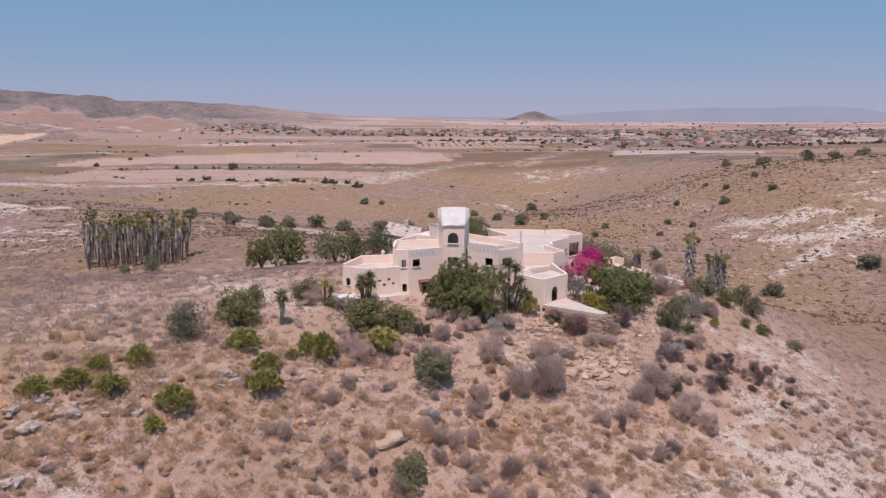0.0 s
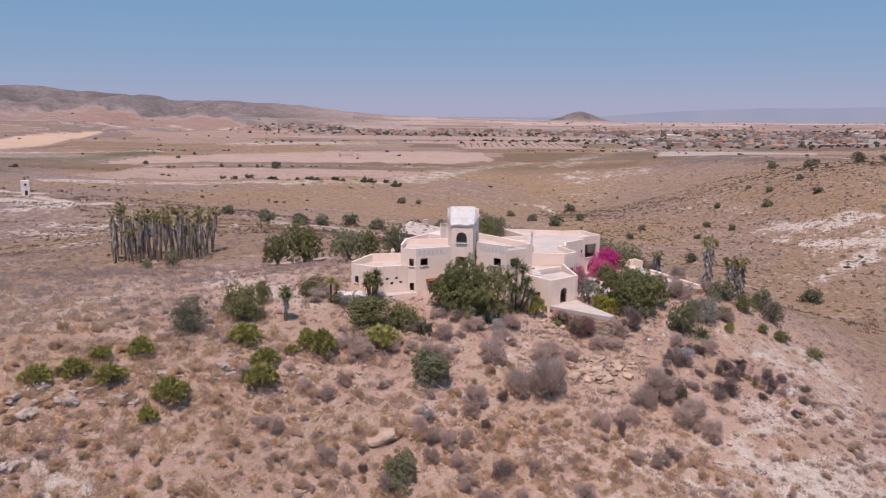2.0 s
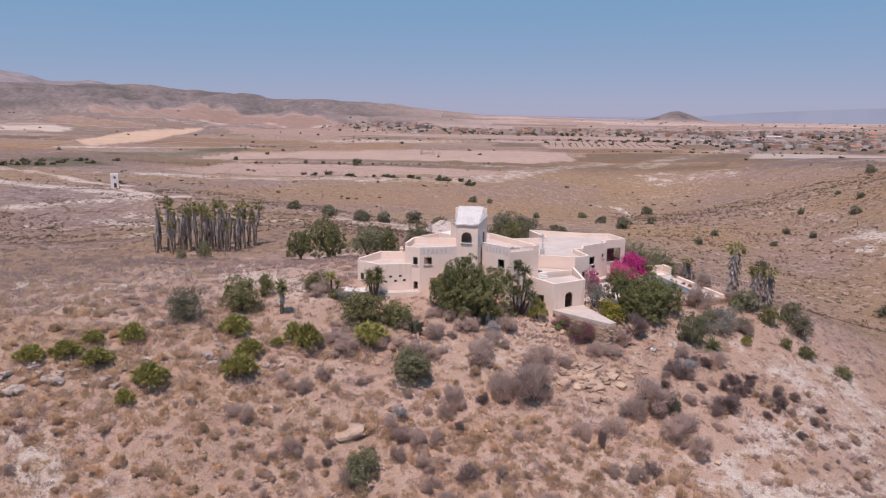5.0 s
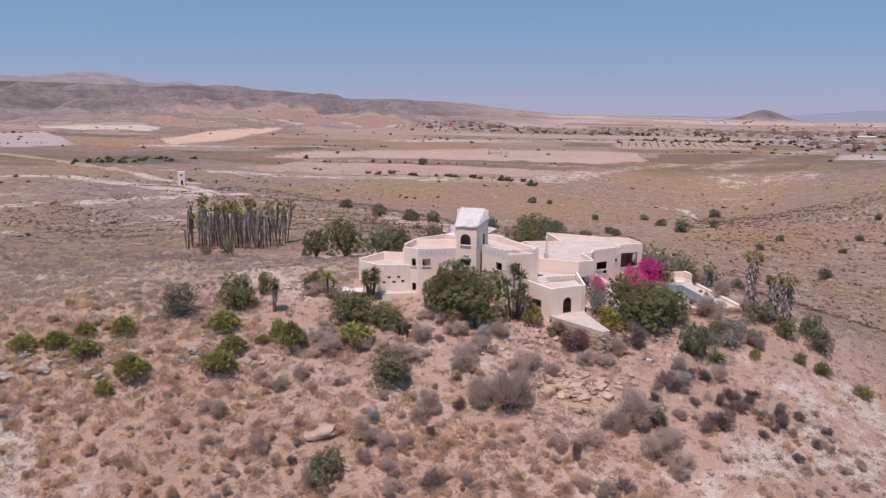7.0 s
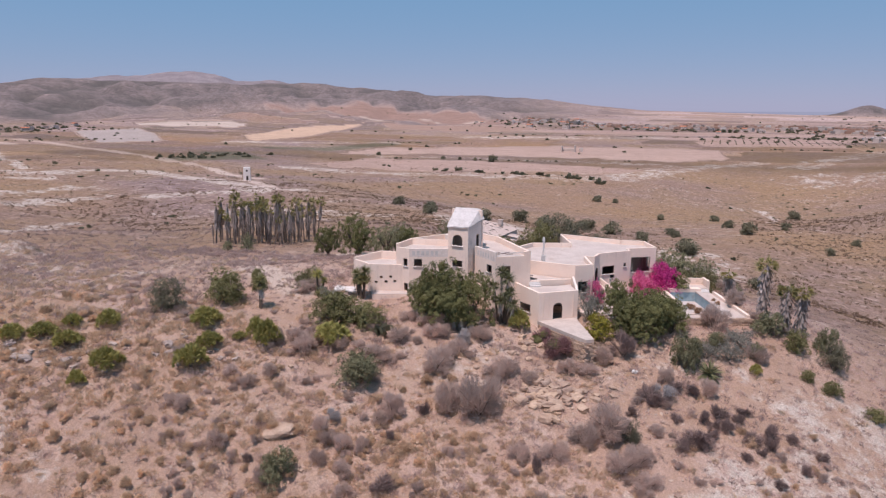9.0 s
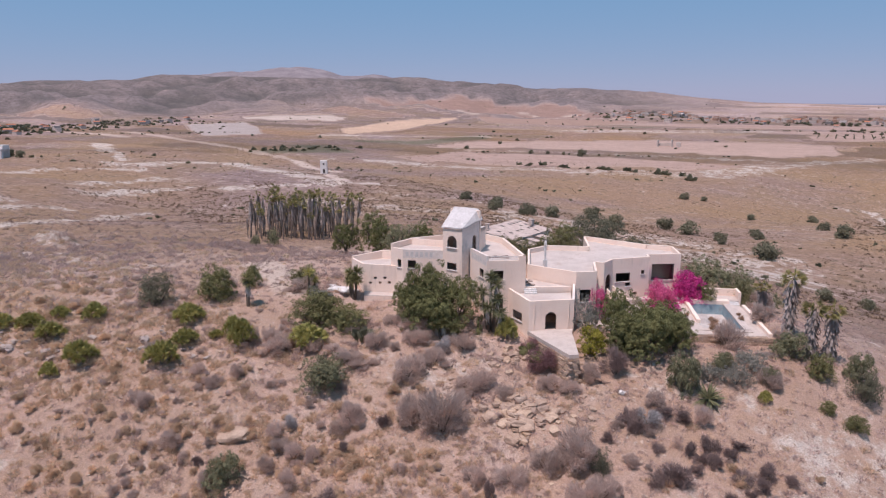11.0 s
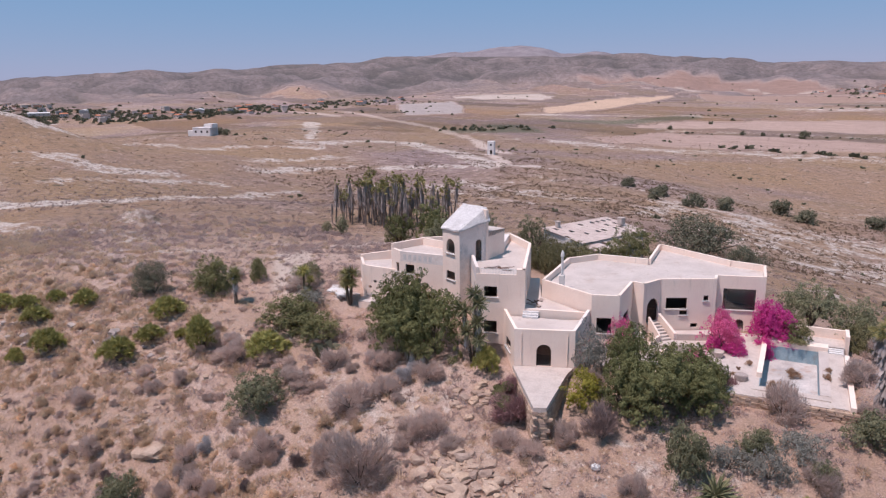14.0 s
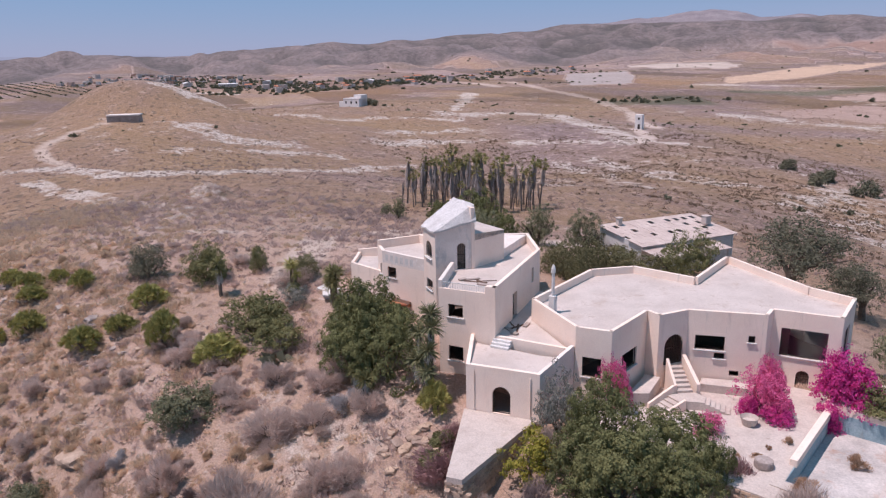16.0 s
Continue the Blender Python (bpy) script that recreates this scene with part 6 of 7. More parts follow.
pt = bush("trailing_shrub", "green shrub trailing over the end of the pool", "shrub", GREEN_LEAF, 67, 4500, 16, 0.07, 0.04)
put(pt, 27.4, 118.6, 3.8, 2.6, 0, z=0.0)
put(pt, 28.0, 117.5, 2.2, 0.7, 90, z=0.1)

# yuccas
y1 = yucca("yucca_tree", "tall many-headed yucca with pale dead leaves hanging", 71, ((0, 0, 6.3, 0.95), (0.9, -0.3, 5.6, 0.95), (-0.8, -0.6, 4.6, 0.9), (1.4, -0.9, 4.0, 0.95), (0.3, -1.3, 3.0, 0.9), (1.9, -1.2, 2.6, 0.9)), YUCCA_LEAF)
y1.location = (8.9, 92.6, ground_z(8.9, 92.6))
y2 = yucca("yucca_tree", "low yucca heads below the big evergreen shrub", 72, ((0, 0, 1.9, 0.8), (1.2, 0.3, 1.6, 0.75), (-1.0, 0.2, 1.6, 0.8)), GREEN_LEAF)
y2.location = (5.6, 87.6, ground_z(5.6, 87.6))
y3 = yucca("yucca_tree", "bushy green yucca against the low wing", 73, ((-0.5, 0, 3.3, 0.9), (0.5, 0.2, 3.6, 0.9), (0.1, -0.3, 2.5, 0.85), (0.8, -0.2, 2.6, 0.8), (-0.8, 0.1, 2.3, 0.8)), GREEN_LEAF, False)
y3.location = (-10.2, 90.6, ground_z(-10.2, 90.6))
y4 = yucca("yucca_tree", "single yucca on a stout dark trunk beside a shrub", 74, ((0, 0, 3.6, 0.9), (0.25, 0.1, 3.0, 0.8)), GREEN_LEAF, True)
y4.location = (-19.2, 80.9, ground_z(-19.2, 80.9))
y5 = yucca("yucca_tree", "thin two-stemmed yucca by the garden steps", 75, ((0, 0, 2.9, 0.8), (0.8, 0.4, 2.0, 0.6)), FAN_LEAF, False)
y5.location = (-15.1, 87.6, ground_z(-15.1, 87.6))

ag = yucca("agave", "stemless grey-green agave rosette on the stony flank", 76, ((0, 0, 0.35, 1.5),), YUCCA_LEAF, False)
ag.location = (33.7, 93.2, ground_z(33.7, 93.2))

# trees behind
rt = [tree("orchard_tree", "round dark green orchard tree on a short trunk", DEEP_LEAF, 81 + k, 15000, 36, 0.042, 0.028, 0.14) for k in range(2)]
ot = [tree("olive_tree", "grey-green olive tree with a loose crown", OLIVE_LEAF, 84 + k, 13000, 30, 0.046, 0.02, 0.14) for k in range(2)]
bt = tree("carob_tree", "big spreading dusky tree with half-bare branches", DUSK_LEAF, 88, 9000, 24, 0.05, 0.024, 0.4)
for pr, x, y, w, h, r in ((rt[0], -29.4, 111.6, 6.0, 5.8, 0), (rt[1], -26.0, 116.0, 8.2, 7.4, 50), (ot[0], -20.5, 121.0, 6.2, 5.6, 0), (ot[1], -17.3, 110.6, 6.6, 6.2, 30), (rt[0], -14.6, 112.6, 5.6, 5.4, 130),
                          (ot[0], -10.9, 121.6, 6.4, 6.0, 100), (bt, 3.8, 138.4, 14.5, 9.4, 60), (bt, 11.5, 140.0, 8.0, 7.0, 190), (ot[1], 25.6, 126.0, 8.0, 6.4, 210), (ot[0], 30.2, 127.0, 6.6, 5.4, 20),
                          (ot[0], -13.6, 136.0, 5.0, 4.6, 10), (ot[1], 33.8, 130.0, 4.6, 3.4, 170)):
    put(pr, x, y, w, h, r, unit_h=1.35 if pr is not bt else 1.65)
gt = bush("round_shrub", "dusky green rounded shrub behind the roof parapet", "shrub", HEDGE_LEAF, 91, 9000, 24, 0.055, 0.032)
tm = bush("feathery_shrub", "fresh green feathery shrub behind the roof parapet", "shrub", GREEN_LEAF, 92, 14000, 26, 0.05, 0.014)
put(tm, 4.6, 122.4, 8.4, 7.4)
for x, y, w, h, r in ((-4.4, 113.0, 4.8, 4.8, 20), (-1.4, 113.4, 5.0, 5.6, 80), (0.9, 112.2, 3.4, 5.4, 130), (-2.6, 116.6, 6.0, 5.2, 160), (0.8, 118.4, 6.0, 5.4, 220), (2.6, 121.2, 5.0, 5.0, 270), (-3.0, 120.2, 6.0, 4.4, 310)):
    put(gt, x, y, w, h * 0.74, r)
put(gt, -18.0, 89.7, 4.6, 2.8, 40)
put(gt, 30.6, 124.0, 5.0, 3.4, 20)
bare = dry_bush("bare_tree", "small leafless grey tree on a thin stem", TWIG_DARK, 93, 2400, 0.3, 0.009)
put(bare, 24.2, 92.4, 4.2, 3.6)

rust = dry_bush("dry_weeds", "rusty clump of dead weeds on the paving", RUST, 95, 900, 0.3, 0.02)
for i, (x, y, w, h, z) in enumerate(((27.2, 109.8, 0.9, 0.7, -0.32), (27.4, 106.8, 1.0, 0.35, -0.32), (27.0, 105.4, 0.8, 0.6, -0.32), (31.3, 106.3, 2.2, 0.9, -0.26), (29.6, 113.4, 1.8, 1.1, -1.72), (27.0, 108.2, 0.6, 0.4, -0.32), (33.2, 111.6, 1.1, 0.9, -0.36), (32.6, 113.4, 0.9, 0.7, -0.36))):
    put(rust, x, y, w, h, i * 50, z=z)
rd = dry_bush("withered_shrub", "pale reddish withered shrub beside the evergreen", TWIG_RED, 97)
put(rd, 28.0, 104.6, 3.4, 3.0)
# dry shrubs
mv = [dry_bush("dry_shrub", "bare mauve-grey twiggy dry shrub", TWIG, 101 + k) for k in range(3)]
for i, (x, y, w, h) in enumerate(((12.3, 77.0, 6.2, 5.2), (8.9, 76.4, 4.7, 3.6), (3.9, 73.0, 3.5, 3.3), (5.6, 80.6, 5.1, 2.9), (1.1, 67.6, 2.7, 2.4), (3.2, 68.2, 2.2, 2.2), (-1.8, 68.2, 2.7, 2.0), (-0.3, 65.5, 2.2, 2.0), (10.0, 66.6, 2.2, 1.7),
                                  (2.5, 65.4, 2.5, 2.1), (2.9, 85.2, 3.4, 2.2), (25.4, 80.0, 6.2, 4.0), (23.2, 77.8, 3.8, 2.6), (8.2, 87.6, 3.8, 2.4), (-4.4, 84.0, 3.0, 2.2))):
    put(mv[i % 3], x, y, w, h, i * 71)
for i, (x, y, w, h) in enumerate(((19.0, 86.8, 3.2, 2.2), (22.4, 90.4, 3.4, 2.4), (12.6, 84.2, 4.0, 2.0), (-12.6, 75.4, 2.8, 2.6), (-19.8, 67.6, 2.6, 2.0), (33.4, 103.6, 4.6, 3.8), (38.2, 107.4, 3.0, 2.2), (35.5, 112.5, 4.0, 2.4),
                                  (34.0, 90.2, 3.0, 2.2), (38.6, 99.0, 3.6, 2.4), (33.6, 123.4, 4.6, 3.6), (-17.0, 88.5, 5.0, 2.0), (-27.0, 84.5, 3.0, 1.8), (7.0, 83.6, 4.2, 2.4), (0.0, 82.4, 3.6, 2.2), (15.6, 83.8, 3.0, 1.6), (20.6, 95.8, 2.6, 2.8), (29.4, 89.4, 2.6, 2.0))):
    put(mv[(i + 1) % 3], x, y, w, h, i * 53)
rng = random.Random(77)
for i in range(32):
    x, y = rng.uniform(-16, 24), rng.uniform(60, 76)
    s = rng.uniform(1.3, 3.2)
    put(mv[i % 3], x, y - 0.1 * x, s, s * rng.uniform(0.55, 0.8), i * 41)
rng = random.Random(78)
for i in range(40):
    x, y = rng.uniform(-10, 36), rng.uniform(77, 93)
    y -= 0.12 * abs(x - 6)
    if (9 < x < 24 and y > 87.5) or (14 < x < 26 and 77 < y < 87) or x > 31:
        continue
    s = rng.uniform(1.8, 4.0)
    put(mv[(i * 2) % 3], x, y, s * 1.15, s * rng.uniform(0.45, 0.7), i * 59)
dk = [dry_bush("dark_shrub", "small dark brown dry shrub on stony ground", TWIG_DARK, 111 + k, 1800, 0.28, 0.016) for k in range(2)]
for i, (x, y, w, h) in enumerate(((6.9, 74.4, 1.7, 2.1), (5.1, 70.4, 1.5, 1.3), (6.6, 65.8, 3.2, 1.9), (-6.7, 62.6, 1.3, 1.2), (28.2, 85.4, 2.8, 2.7), (32.4, 89.2, 2.6, 1.3), (35.4, 87.4, 2.6, 2.0), (37.2, 87.4, 1.6, 1.5), (33.7, 82.3, 3.8, 2.5),
                                  (40.3, 87.2, 2.2, 1.9), (39.6, 84.4, 1.4, 1.2), (42.4, 87.8, 1.6, 1.3), (30.0, 86.0, 1.4, 1.3), (19.8, 72.9, 1.3, 2.3), (24.8, 70.6, 2.5, 1.7), (27.0, 83.0, 1.6, 1.2), (31.4, 84.4, 1.8, 1.4), (35.0, 84.0, 1.6, 1.2), (29.1, 85.4, 2.2, 2.2), (33.9, 85.7, 1.7, 1.7), (34.9, 85.6, 1.8, 1.6), (36.2, 85.6, 1.9, 1.7), (32.3, 80.8, 2.4, 1.7), (34.1, 81.9, 2.6, 2.2), (38.7, 85.3, 2.3, 1.8), (40.4, 85.6, 2.0, 1.7), (38.4, 82.8, 1.6, 1.4), (30.6, 88.6, 2.4, 1.2), (37.6, 89.4, 2.2, 1.2), (43.6, 84.0, 1.6, 1.2), (45.2, 87.4, 1.8, 1.2), (41.4, 80.6, 1.6, 1.1))):
    put(dk[i % 2], x, y, w, h, i * 37)
sv = dry_bush("silver_shrub", "pale silver leafless shrub at the hedge foot", TWIG_SILVER, 115, 2600)
put(sv, 6.4, 86.2, 3.4, 2.2)
put(sv, 29.6, 86.6, 3.2, 2.2, 80)
put(sv, -1.2, 69.6, 2.4, 1.8, 40)

# palms
pr1 = palm("skirted_palm", "fan palm with a thick shaggy skirt of dead fronds", 121, 6.6, 26, 1.5, 420, 0.95, 0.12)
for x, y, top in ((38.8, 108.5, 6.9), (41.4, 105.9, 5.6), (43.2, 107.0, 5.8), (34.1, 121.2, 3.6)):
    g = ground_z(x, y)
    s = top / 6.6
    m = pose(x, y, g - 0.1, 0, 0, x * 40) @ Matrix.Diagonal((0.75 + 0.25 * s, 0.75 + 0.25 * s, s, 1))
    o = pr1 if x == 38.8 else copy_thing(pr1, m)
    o.matrix_basis = m
    o["group"] = "skirted palms"
gp = [palm("grove_palm", "tall thin palm with a ragged grey frond skirt", 125, 8.8, 24, 1.35, 95, 0.6, 0.6, 0.25),
      palm("grove_palm", "dying palm trunk hung with grey dead fronds", 126, 8.0, 6, 1.0, 110, 0.62, 0.55, -0.4),
      palm("grove_palm", "slim palm with a small olive crown", 127, 9.2, 28, 1.45, 80, 0.52, 0.68, 0.5),
      palm("grove_palm", "bare leaning dead palm stem", 128, 6.6, 0, 0.9, 90, 0.36, 0.6, 1.0)]
rng = random.Random(33)
spots, first = [], set()
while len(spots) < 84:
    u, v = rng.random(), rng.random()
    # a leaning four-sided grove
    x = (1 - v) * (-60.8 + 12.5 * u) + v * (-66.8 + 14.0 * u)
    y = (1 - v) * (117.0 + 9.0 * u) + v * (131 + 15 * u)
    if all((x - a) ** 2 + (y - b) ** 2 > 1.3 for a, b in spots):
        spots.append((x, y))
for x, y in spots:
    k = rng.choices((0, 1, 2, 3), (4, 4, 3.5 if y > 125 else 1.5, 1))[0]
    s = rng.uniform(0.55, 1.04)
    m = pose(x, y, ground_z(x, y) - 0.1, rng.uniform(-4, 4), rng.uniform(-4, 4), rng.uniform(0, 360)) @ Matrix.Diagonal((s, s, s, 1))
    o = gp[k] if k not in first else copy_thing(gp[k], m)
    first.add(k)
    o.matrix_basis = m
    o["group"] = "palm grove"
put(ot[0], -47.4, 112.4, 3.4, 3.6, 30, unit_h=1.35)
put(ot[1], -51.6, 112.0, 2.2, 2.8, 90, unit_h=1.35)

# single shrubs on the far slopes
fs = [bush("hill_shrub", "dark rounded evergreen shrub on the far slope", "shrub", FAR_LEAF, 131 + k, 1400, 14, 0.15, 0.10) for k in range(2)]
for i, (x, y, w) in enumerate(((-44, 397, 7), (-35, 400, 5), (54, 430, 9), (98, 304, 5), (88, 282, 4), (104, 291, 4.5), (125, 311, 6), (134, 333, 5), (130, 349, 4), (142, 304, 5.5), (183, 408, 8), (-74, 246, 7.5), (-63, 246, 5), (135, 219, 9),
                               (-92, 256, 6.5), (-78, 255, 7.2), (-64, 253, 8.0), (-57, 259, 8.0), (-39, 275, 8.5), (1, 265, 4), (17, 251, 9), (6, 299, 5.5), (101, 210, 8), (-27, 298, 8.7), (-14, 284, 9.7), (-1, 273, 6.2), (9, 284, 5.9), (17, 246, 8.7), (26, 331, 6.5), (34, 304, 9.0), (17, 384, 6.4), (-6, 364, 5.6))):
    put(fs[i % 2], x, y, w * 0.9, w * 0.58, i * 77, sink=0.3)
for i, (x, y, w) in enumerate(((-52, 285, 8), (172, 430, 7), (192, 420, 6), (205, 400, 9), (215, 390, 8), (225, 380, 10), (240, 370, 9), (-209, 556, 5), (-165, 557, 9), (-195, 558, 4), (-180, 556, 4), (-277, 566, 5), (-345, 212, 7), (-352, 206, 8), (-333, 212, 6), (76, 248, 5), (60, 275, 4),
                               (70, 300, 4), (110, 330, 4), (150, 340, 4), (48, 330, 5), (45, 190, 4), (38, 176, 4))):
    put(fs[(i + 1) % 2], x, y, w, w * 0.7, i * 61)


# ---- what nobody could count ----
def scatter(name, label, category, n, box, mat, template, size, dens, seed, keep_out=True, fade=0.12):
    """Many small plants in one mesh: template corners (b, k, 3) stood on the ground at random places."""
    rs = np.random.RandomState(seed)
    x, y = rs.uniform(box[0], box[1], n), rs.uniform(box[2], box[3], n)
    ex, ey = (box[1] - box[0]) * fade, (box[3] - box[2]) * fade
    edge = smooth(0, ex, x - box[0]) * smooth(0, ex, box[1] - x) * smooth(0, ey, y - box[2]) * smooth(0, ey, box[3] - y)
    keep = rs.rand(n) < dens(x, y) * edge
    if keep_out:
        a, b = (x - POOL_O[0]) * POOL_A[0] + (y - POOL_O[1]) * POOL_A[1], (x - POOL_O[0]) * POOL_B[0] + (y - POOL_O[1]) * POOL_B[1]
        keep &= ~((a > -4.5) & (a < 13.6) & (b > -2.7) & (b < 13))
        keep &= ~((x > -14) & (x < 26) & (y > 92.3) & (y < 125) & (y > 92.3 + 0.0 * x))
        keep &= ~((x > 13) & (x < 22) & (y > 88) & (y < 96))
        keep &= ~((x > -11.5) & (x < -1.5) & (y > 122) & (y < 140))
    x, y = x[keep], y[keep]
    m = len(x)
    s = size[0] + (size[1] - size[0]) * rs.rand(m) ** 1.6
    a = rs.uniform(0, 6.2832, m)
    z = height(x, y) - 0.03
    t = template[rs.randint(0, len(template), m)] if template.ndim == 4 else np.broadcast_to(template, (m, *template.shape))
    c, sn = np.cos(a)[:, None, None], np.sin(a)[:, None, None]
    sq = rs.uniform(0.75, 1.25, m)[:, None, None]
    t = t * np.stack([rs.uniform(0.8, 1.35, m), rs.uniform(0.75, 1.1, m), np.ones(m)], 1)[:, None, None, :]
    v = np.stack([(t[..., 0] * c - t[..., 1] * sn) * s[:, None, None] + x[:, None, None], (t[..., 0] * sn + t[..., 1] * c) * s[:, None, None] + y[:, None, None], t[..., 2] * s[:, None, None] * sq + z[:, None, None]], -1)
    k = t.shape[2]
    ob = new(name, quads_mesh(name, v.reshape(-1, k, 3), mat, k))
    return tagged(ob, label, category, kind="stuff")


def tuft_templates(seed, kinds, blades, wide, droop, low=0.0):
    rs = np.random.RandomState(seed)
    out = []
    for _ in range(kinds):
        d = unit(np.stack([rs.randn(blades), rs.randn(blades), rs.uniform(low, 1.5, blades)], 1))
        base = np.stack([rs.randn(blades) * 0.16, rs.randn(blades) * 0.16, np.zeros(blades)], 1)
        side = unit(np.cross(d, rs.randn(blades, 3))) * wide
        ln = rs.uniform(0.6, 1.05, (blades, 1))
        tip = base + d * ln
        tip[:, 2] -= droop * (1 - d[:, 2])
        mid = base + d * ln * 0.55
        out.append(np.stack([base, mid + side, tip, mid - side], 1))
    return np.array(out)


def dome_templates(seed, kinds, blades, wide, tall=0.7, long=0.42, rise=0.35, core=0.5, shell=0.55):
    """Shaggy cushions: thin blades standing out all over a dome, round a small closed heart where core is given."""
    rs = np.random.RandomState(seed)
    out = []
    for _ in range(kinds):
        a, e = rs.uniform(0, 6.2832, blades), np.arcsin(rs.uniform(0.0, 1.0, blades))
        d = np.stack([np.cos(a) * np.cos(e), np.sin(a) * np.cos(e), np.sin(e)], 1)
        lump = 1 + (0.22 * np.sin(2 * a + rs.uniform(0, 6)) + 0.16 * np.sin(3 * a + rs.uniform(0, 6))) * np.cos(e)
        base = d * np.array([0.66, 0.66, 0.58 * tall]) * (lump * rs.uniform(shell, 1.0, blades))[:, None]
        g = unit(d + np.array([0, 0, rise]) + 0.42 * rs.randn(blades, 3))
        side = unit(np.cross(g, rs.randn(blades, 3) * 0.5 + np.cross(d, [0.2, 0.1, 1.0]))) * wide
        hair = np.stack([base - side, base + side, base + g * long * rs.uniform(0.5, 1.2, (blades, 1))], 1)
        if not core:
            out.append(hair)
            continue
        k6 = np.arange(6) * 1.0472 + rs.uniform(0, 1)
        lo, hi = [np.stack([np.cos(k6) * q, np.sin(k6) * q, 0 * k6 + h * tall], 1) * (1 + 0.15 * rs.randn(6, 1)) for q, h in ((core, -0.12), (core * 0.72, 0.34))]
        top = np.array([0, 0, 0.46 * tall])
        heart = []
        for k in range(6):
            j = (k + 1) % 6
            heart += [[lo[k], lo[j], hi[k]], [lo[j], hi[j], hi[k]], [hi[k], hi[j], top]]
        out.append(np.concatenate([hair, np.array(heart)]))
    return np.array(out)


near_t, fine_t = dome_templates(1, 18, 90, 0.044, 0.8, 0.42, 0.35, 0, 0.35), dome_templates(2, 12, 56, 0.034, 0.75, 0.55, 0.5, 0, 0.4)
far_t, mid_t = dome_templates(3, 8, 22, 0.09, 0.7, 0.5, 0.35, 0), dome_templates(6, 8, 14, 0.15, 0.7, 0.42, 0.3, 0, 0.3)


def slope_density(x, y):
    n, b = fbm(x, y, 9.0, 3), fbm(x, y, 2.6, 2)
    d = 0.3 + 0.7 * smooth(-0.35, 0.15, n + 0.6 * b)
    d = d * (0.12 + 0.88 * smooth(84, 68, y + 0.05 * x)) * (1 - 0.72 * smooth(22, 34, x - 0.3 * (70 - y)))
    # thick golden patch in the middle of the slope
    return np.clip(d + 0.8 * np.exp(-((x - 11) / 11) ** 2 - ((y - 69) / 4.5) ** 2), 0, 1)


def tussocks(name, label, category, mat, n, seed, size, twig, wide, dens, group):
    """The larger cushions one by one: a dense dome of thin blades, each a thing of its own on a shared mesh."""
    rs = np.random.RandomState(seed)
    meshes = []
    for _ in range(4):
        k = 1500
        p, o = crown_points(rs, k, 7, 0.7, inner=0.55)
        d = unit(p - np.array([0, 0, -0.25]) + 0.4 * rs.randn(k, 3))
        side = unit(np.cross(d, rs.randn(k, 3))) * wide * rs.uniform(0.6, 1.4, (k, 1))
        ln = twig * rs.uniform(0.5, 1.3, (k, 1))
        meshes.append(quads_mesh(name, np.stack([p - d * ln * 0.6 - side, p - d * ln * 0.6 + side, p + d * ln * 0.5], 1), mat, 3))
    x, y = rs.uniform(-44, 56, 9000), rs.uniform(46, 96, 9000)
    ok = rs.rand(9000) < dens(x, y)
    spots = []
    for a, b in zip(x[ok], y[ok]):
        if len(spots) < n and all((a - u) ** 2 + (b - v) ** 2 > 1.2 for u, v in spots):
            spots.append((a, b))
    for i, (a, b) in enumerate(spots):
        w = rs.uniform(*size)
        ob = new(name, meshes[i % 4])
        ob.matrix_basis = pose(a, b, ground_z(a, b) - 0.06, 0, 0, rs.uniform(0, 360)) @ Matrix.Diagonal((w * 0.5 * rs.uniform(0.85, 1.25), w * 0.5, w * rs.uniform(0.36, 0.5), 1))
        tagged(ob, label, category, group)


def gold_density(x, y):
    mid = np.exp(-((x - 12) / 12) ** 2 - ((y - 71) / 5.0) ** 2)
    left = smooth(8, -6, x) * smooth(72, 60, y + 0.1 * x) * 0.5
    return np.clip(mid + left + 0.12 * smooth(30, 40, x) * smooth(92, 84, y), 0, 1)


tussocks("grass_tussock", "dome of golden straw-coloured dry grass on the slope", "grass tussock", STRAW, 300, 601, (1.1, 2.3), 0.34, 0.02, gold_density, "grass tussocks")
tussocks("scrub_cushion", "low grey-mauve cushion of dry scrub on the stony slope", "scrub cushion", TWIG, 290, 602, (0.9, 2.0), 0.3, 0.018, lambda x, y: 0.5 * smooth(-0.2, 0.3, fbm(x + 40, y, 8.0, 3)) * smooth(90, 80, y) + 0.25 * smooth(24, 36, x) * smooth(92, 86, y), "scrub cushions")
scatter("straw_tufts", "straw-coloured dry grass tussocks on the near slope", "grass", 23000, (-85, 85, 30, 106), STRAW, near_t, (0.34, 1.1), slope_density, 201)
scatter("scrub_tufts", "low brown-mauve dry scrub on the slope", "scrub", 20000, (-85, 85, 36, 118), MAUVE_SCRUB, fine_t, (0.3, 1.05), lambda x, y: (0.2 + 0.6 * smooth(-0.2, 0.3, fbm(x + 90, y, 7.0, 3))) * (1 - 0.6 * smooth(24, 40, x)), 202)
scatter("dark_scrub", "small dark dry scrub between the stones", "scrub", 7000, (-85, 85, 36, 116), TWIG_DARK, fine_t, (0.2, 0.55), lambda x, y: 0.8 * smooth(0.0, 0.4, fbm(x, y + 70, 9.0, 3)), 203)
scatter("fallen_grass", "thin dry grass on the hilltop", "grass", 20000, (-170, 80, 40, 190), SCRUB, far_t, (0.2, 0.6), lambda x, y: 0.3 + 0.7 * smooth(-0.3, 0.4, fbm(x, y, 12.0, 3)), 204)
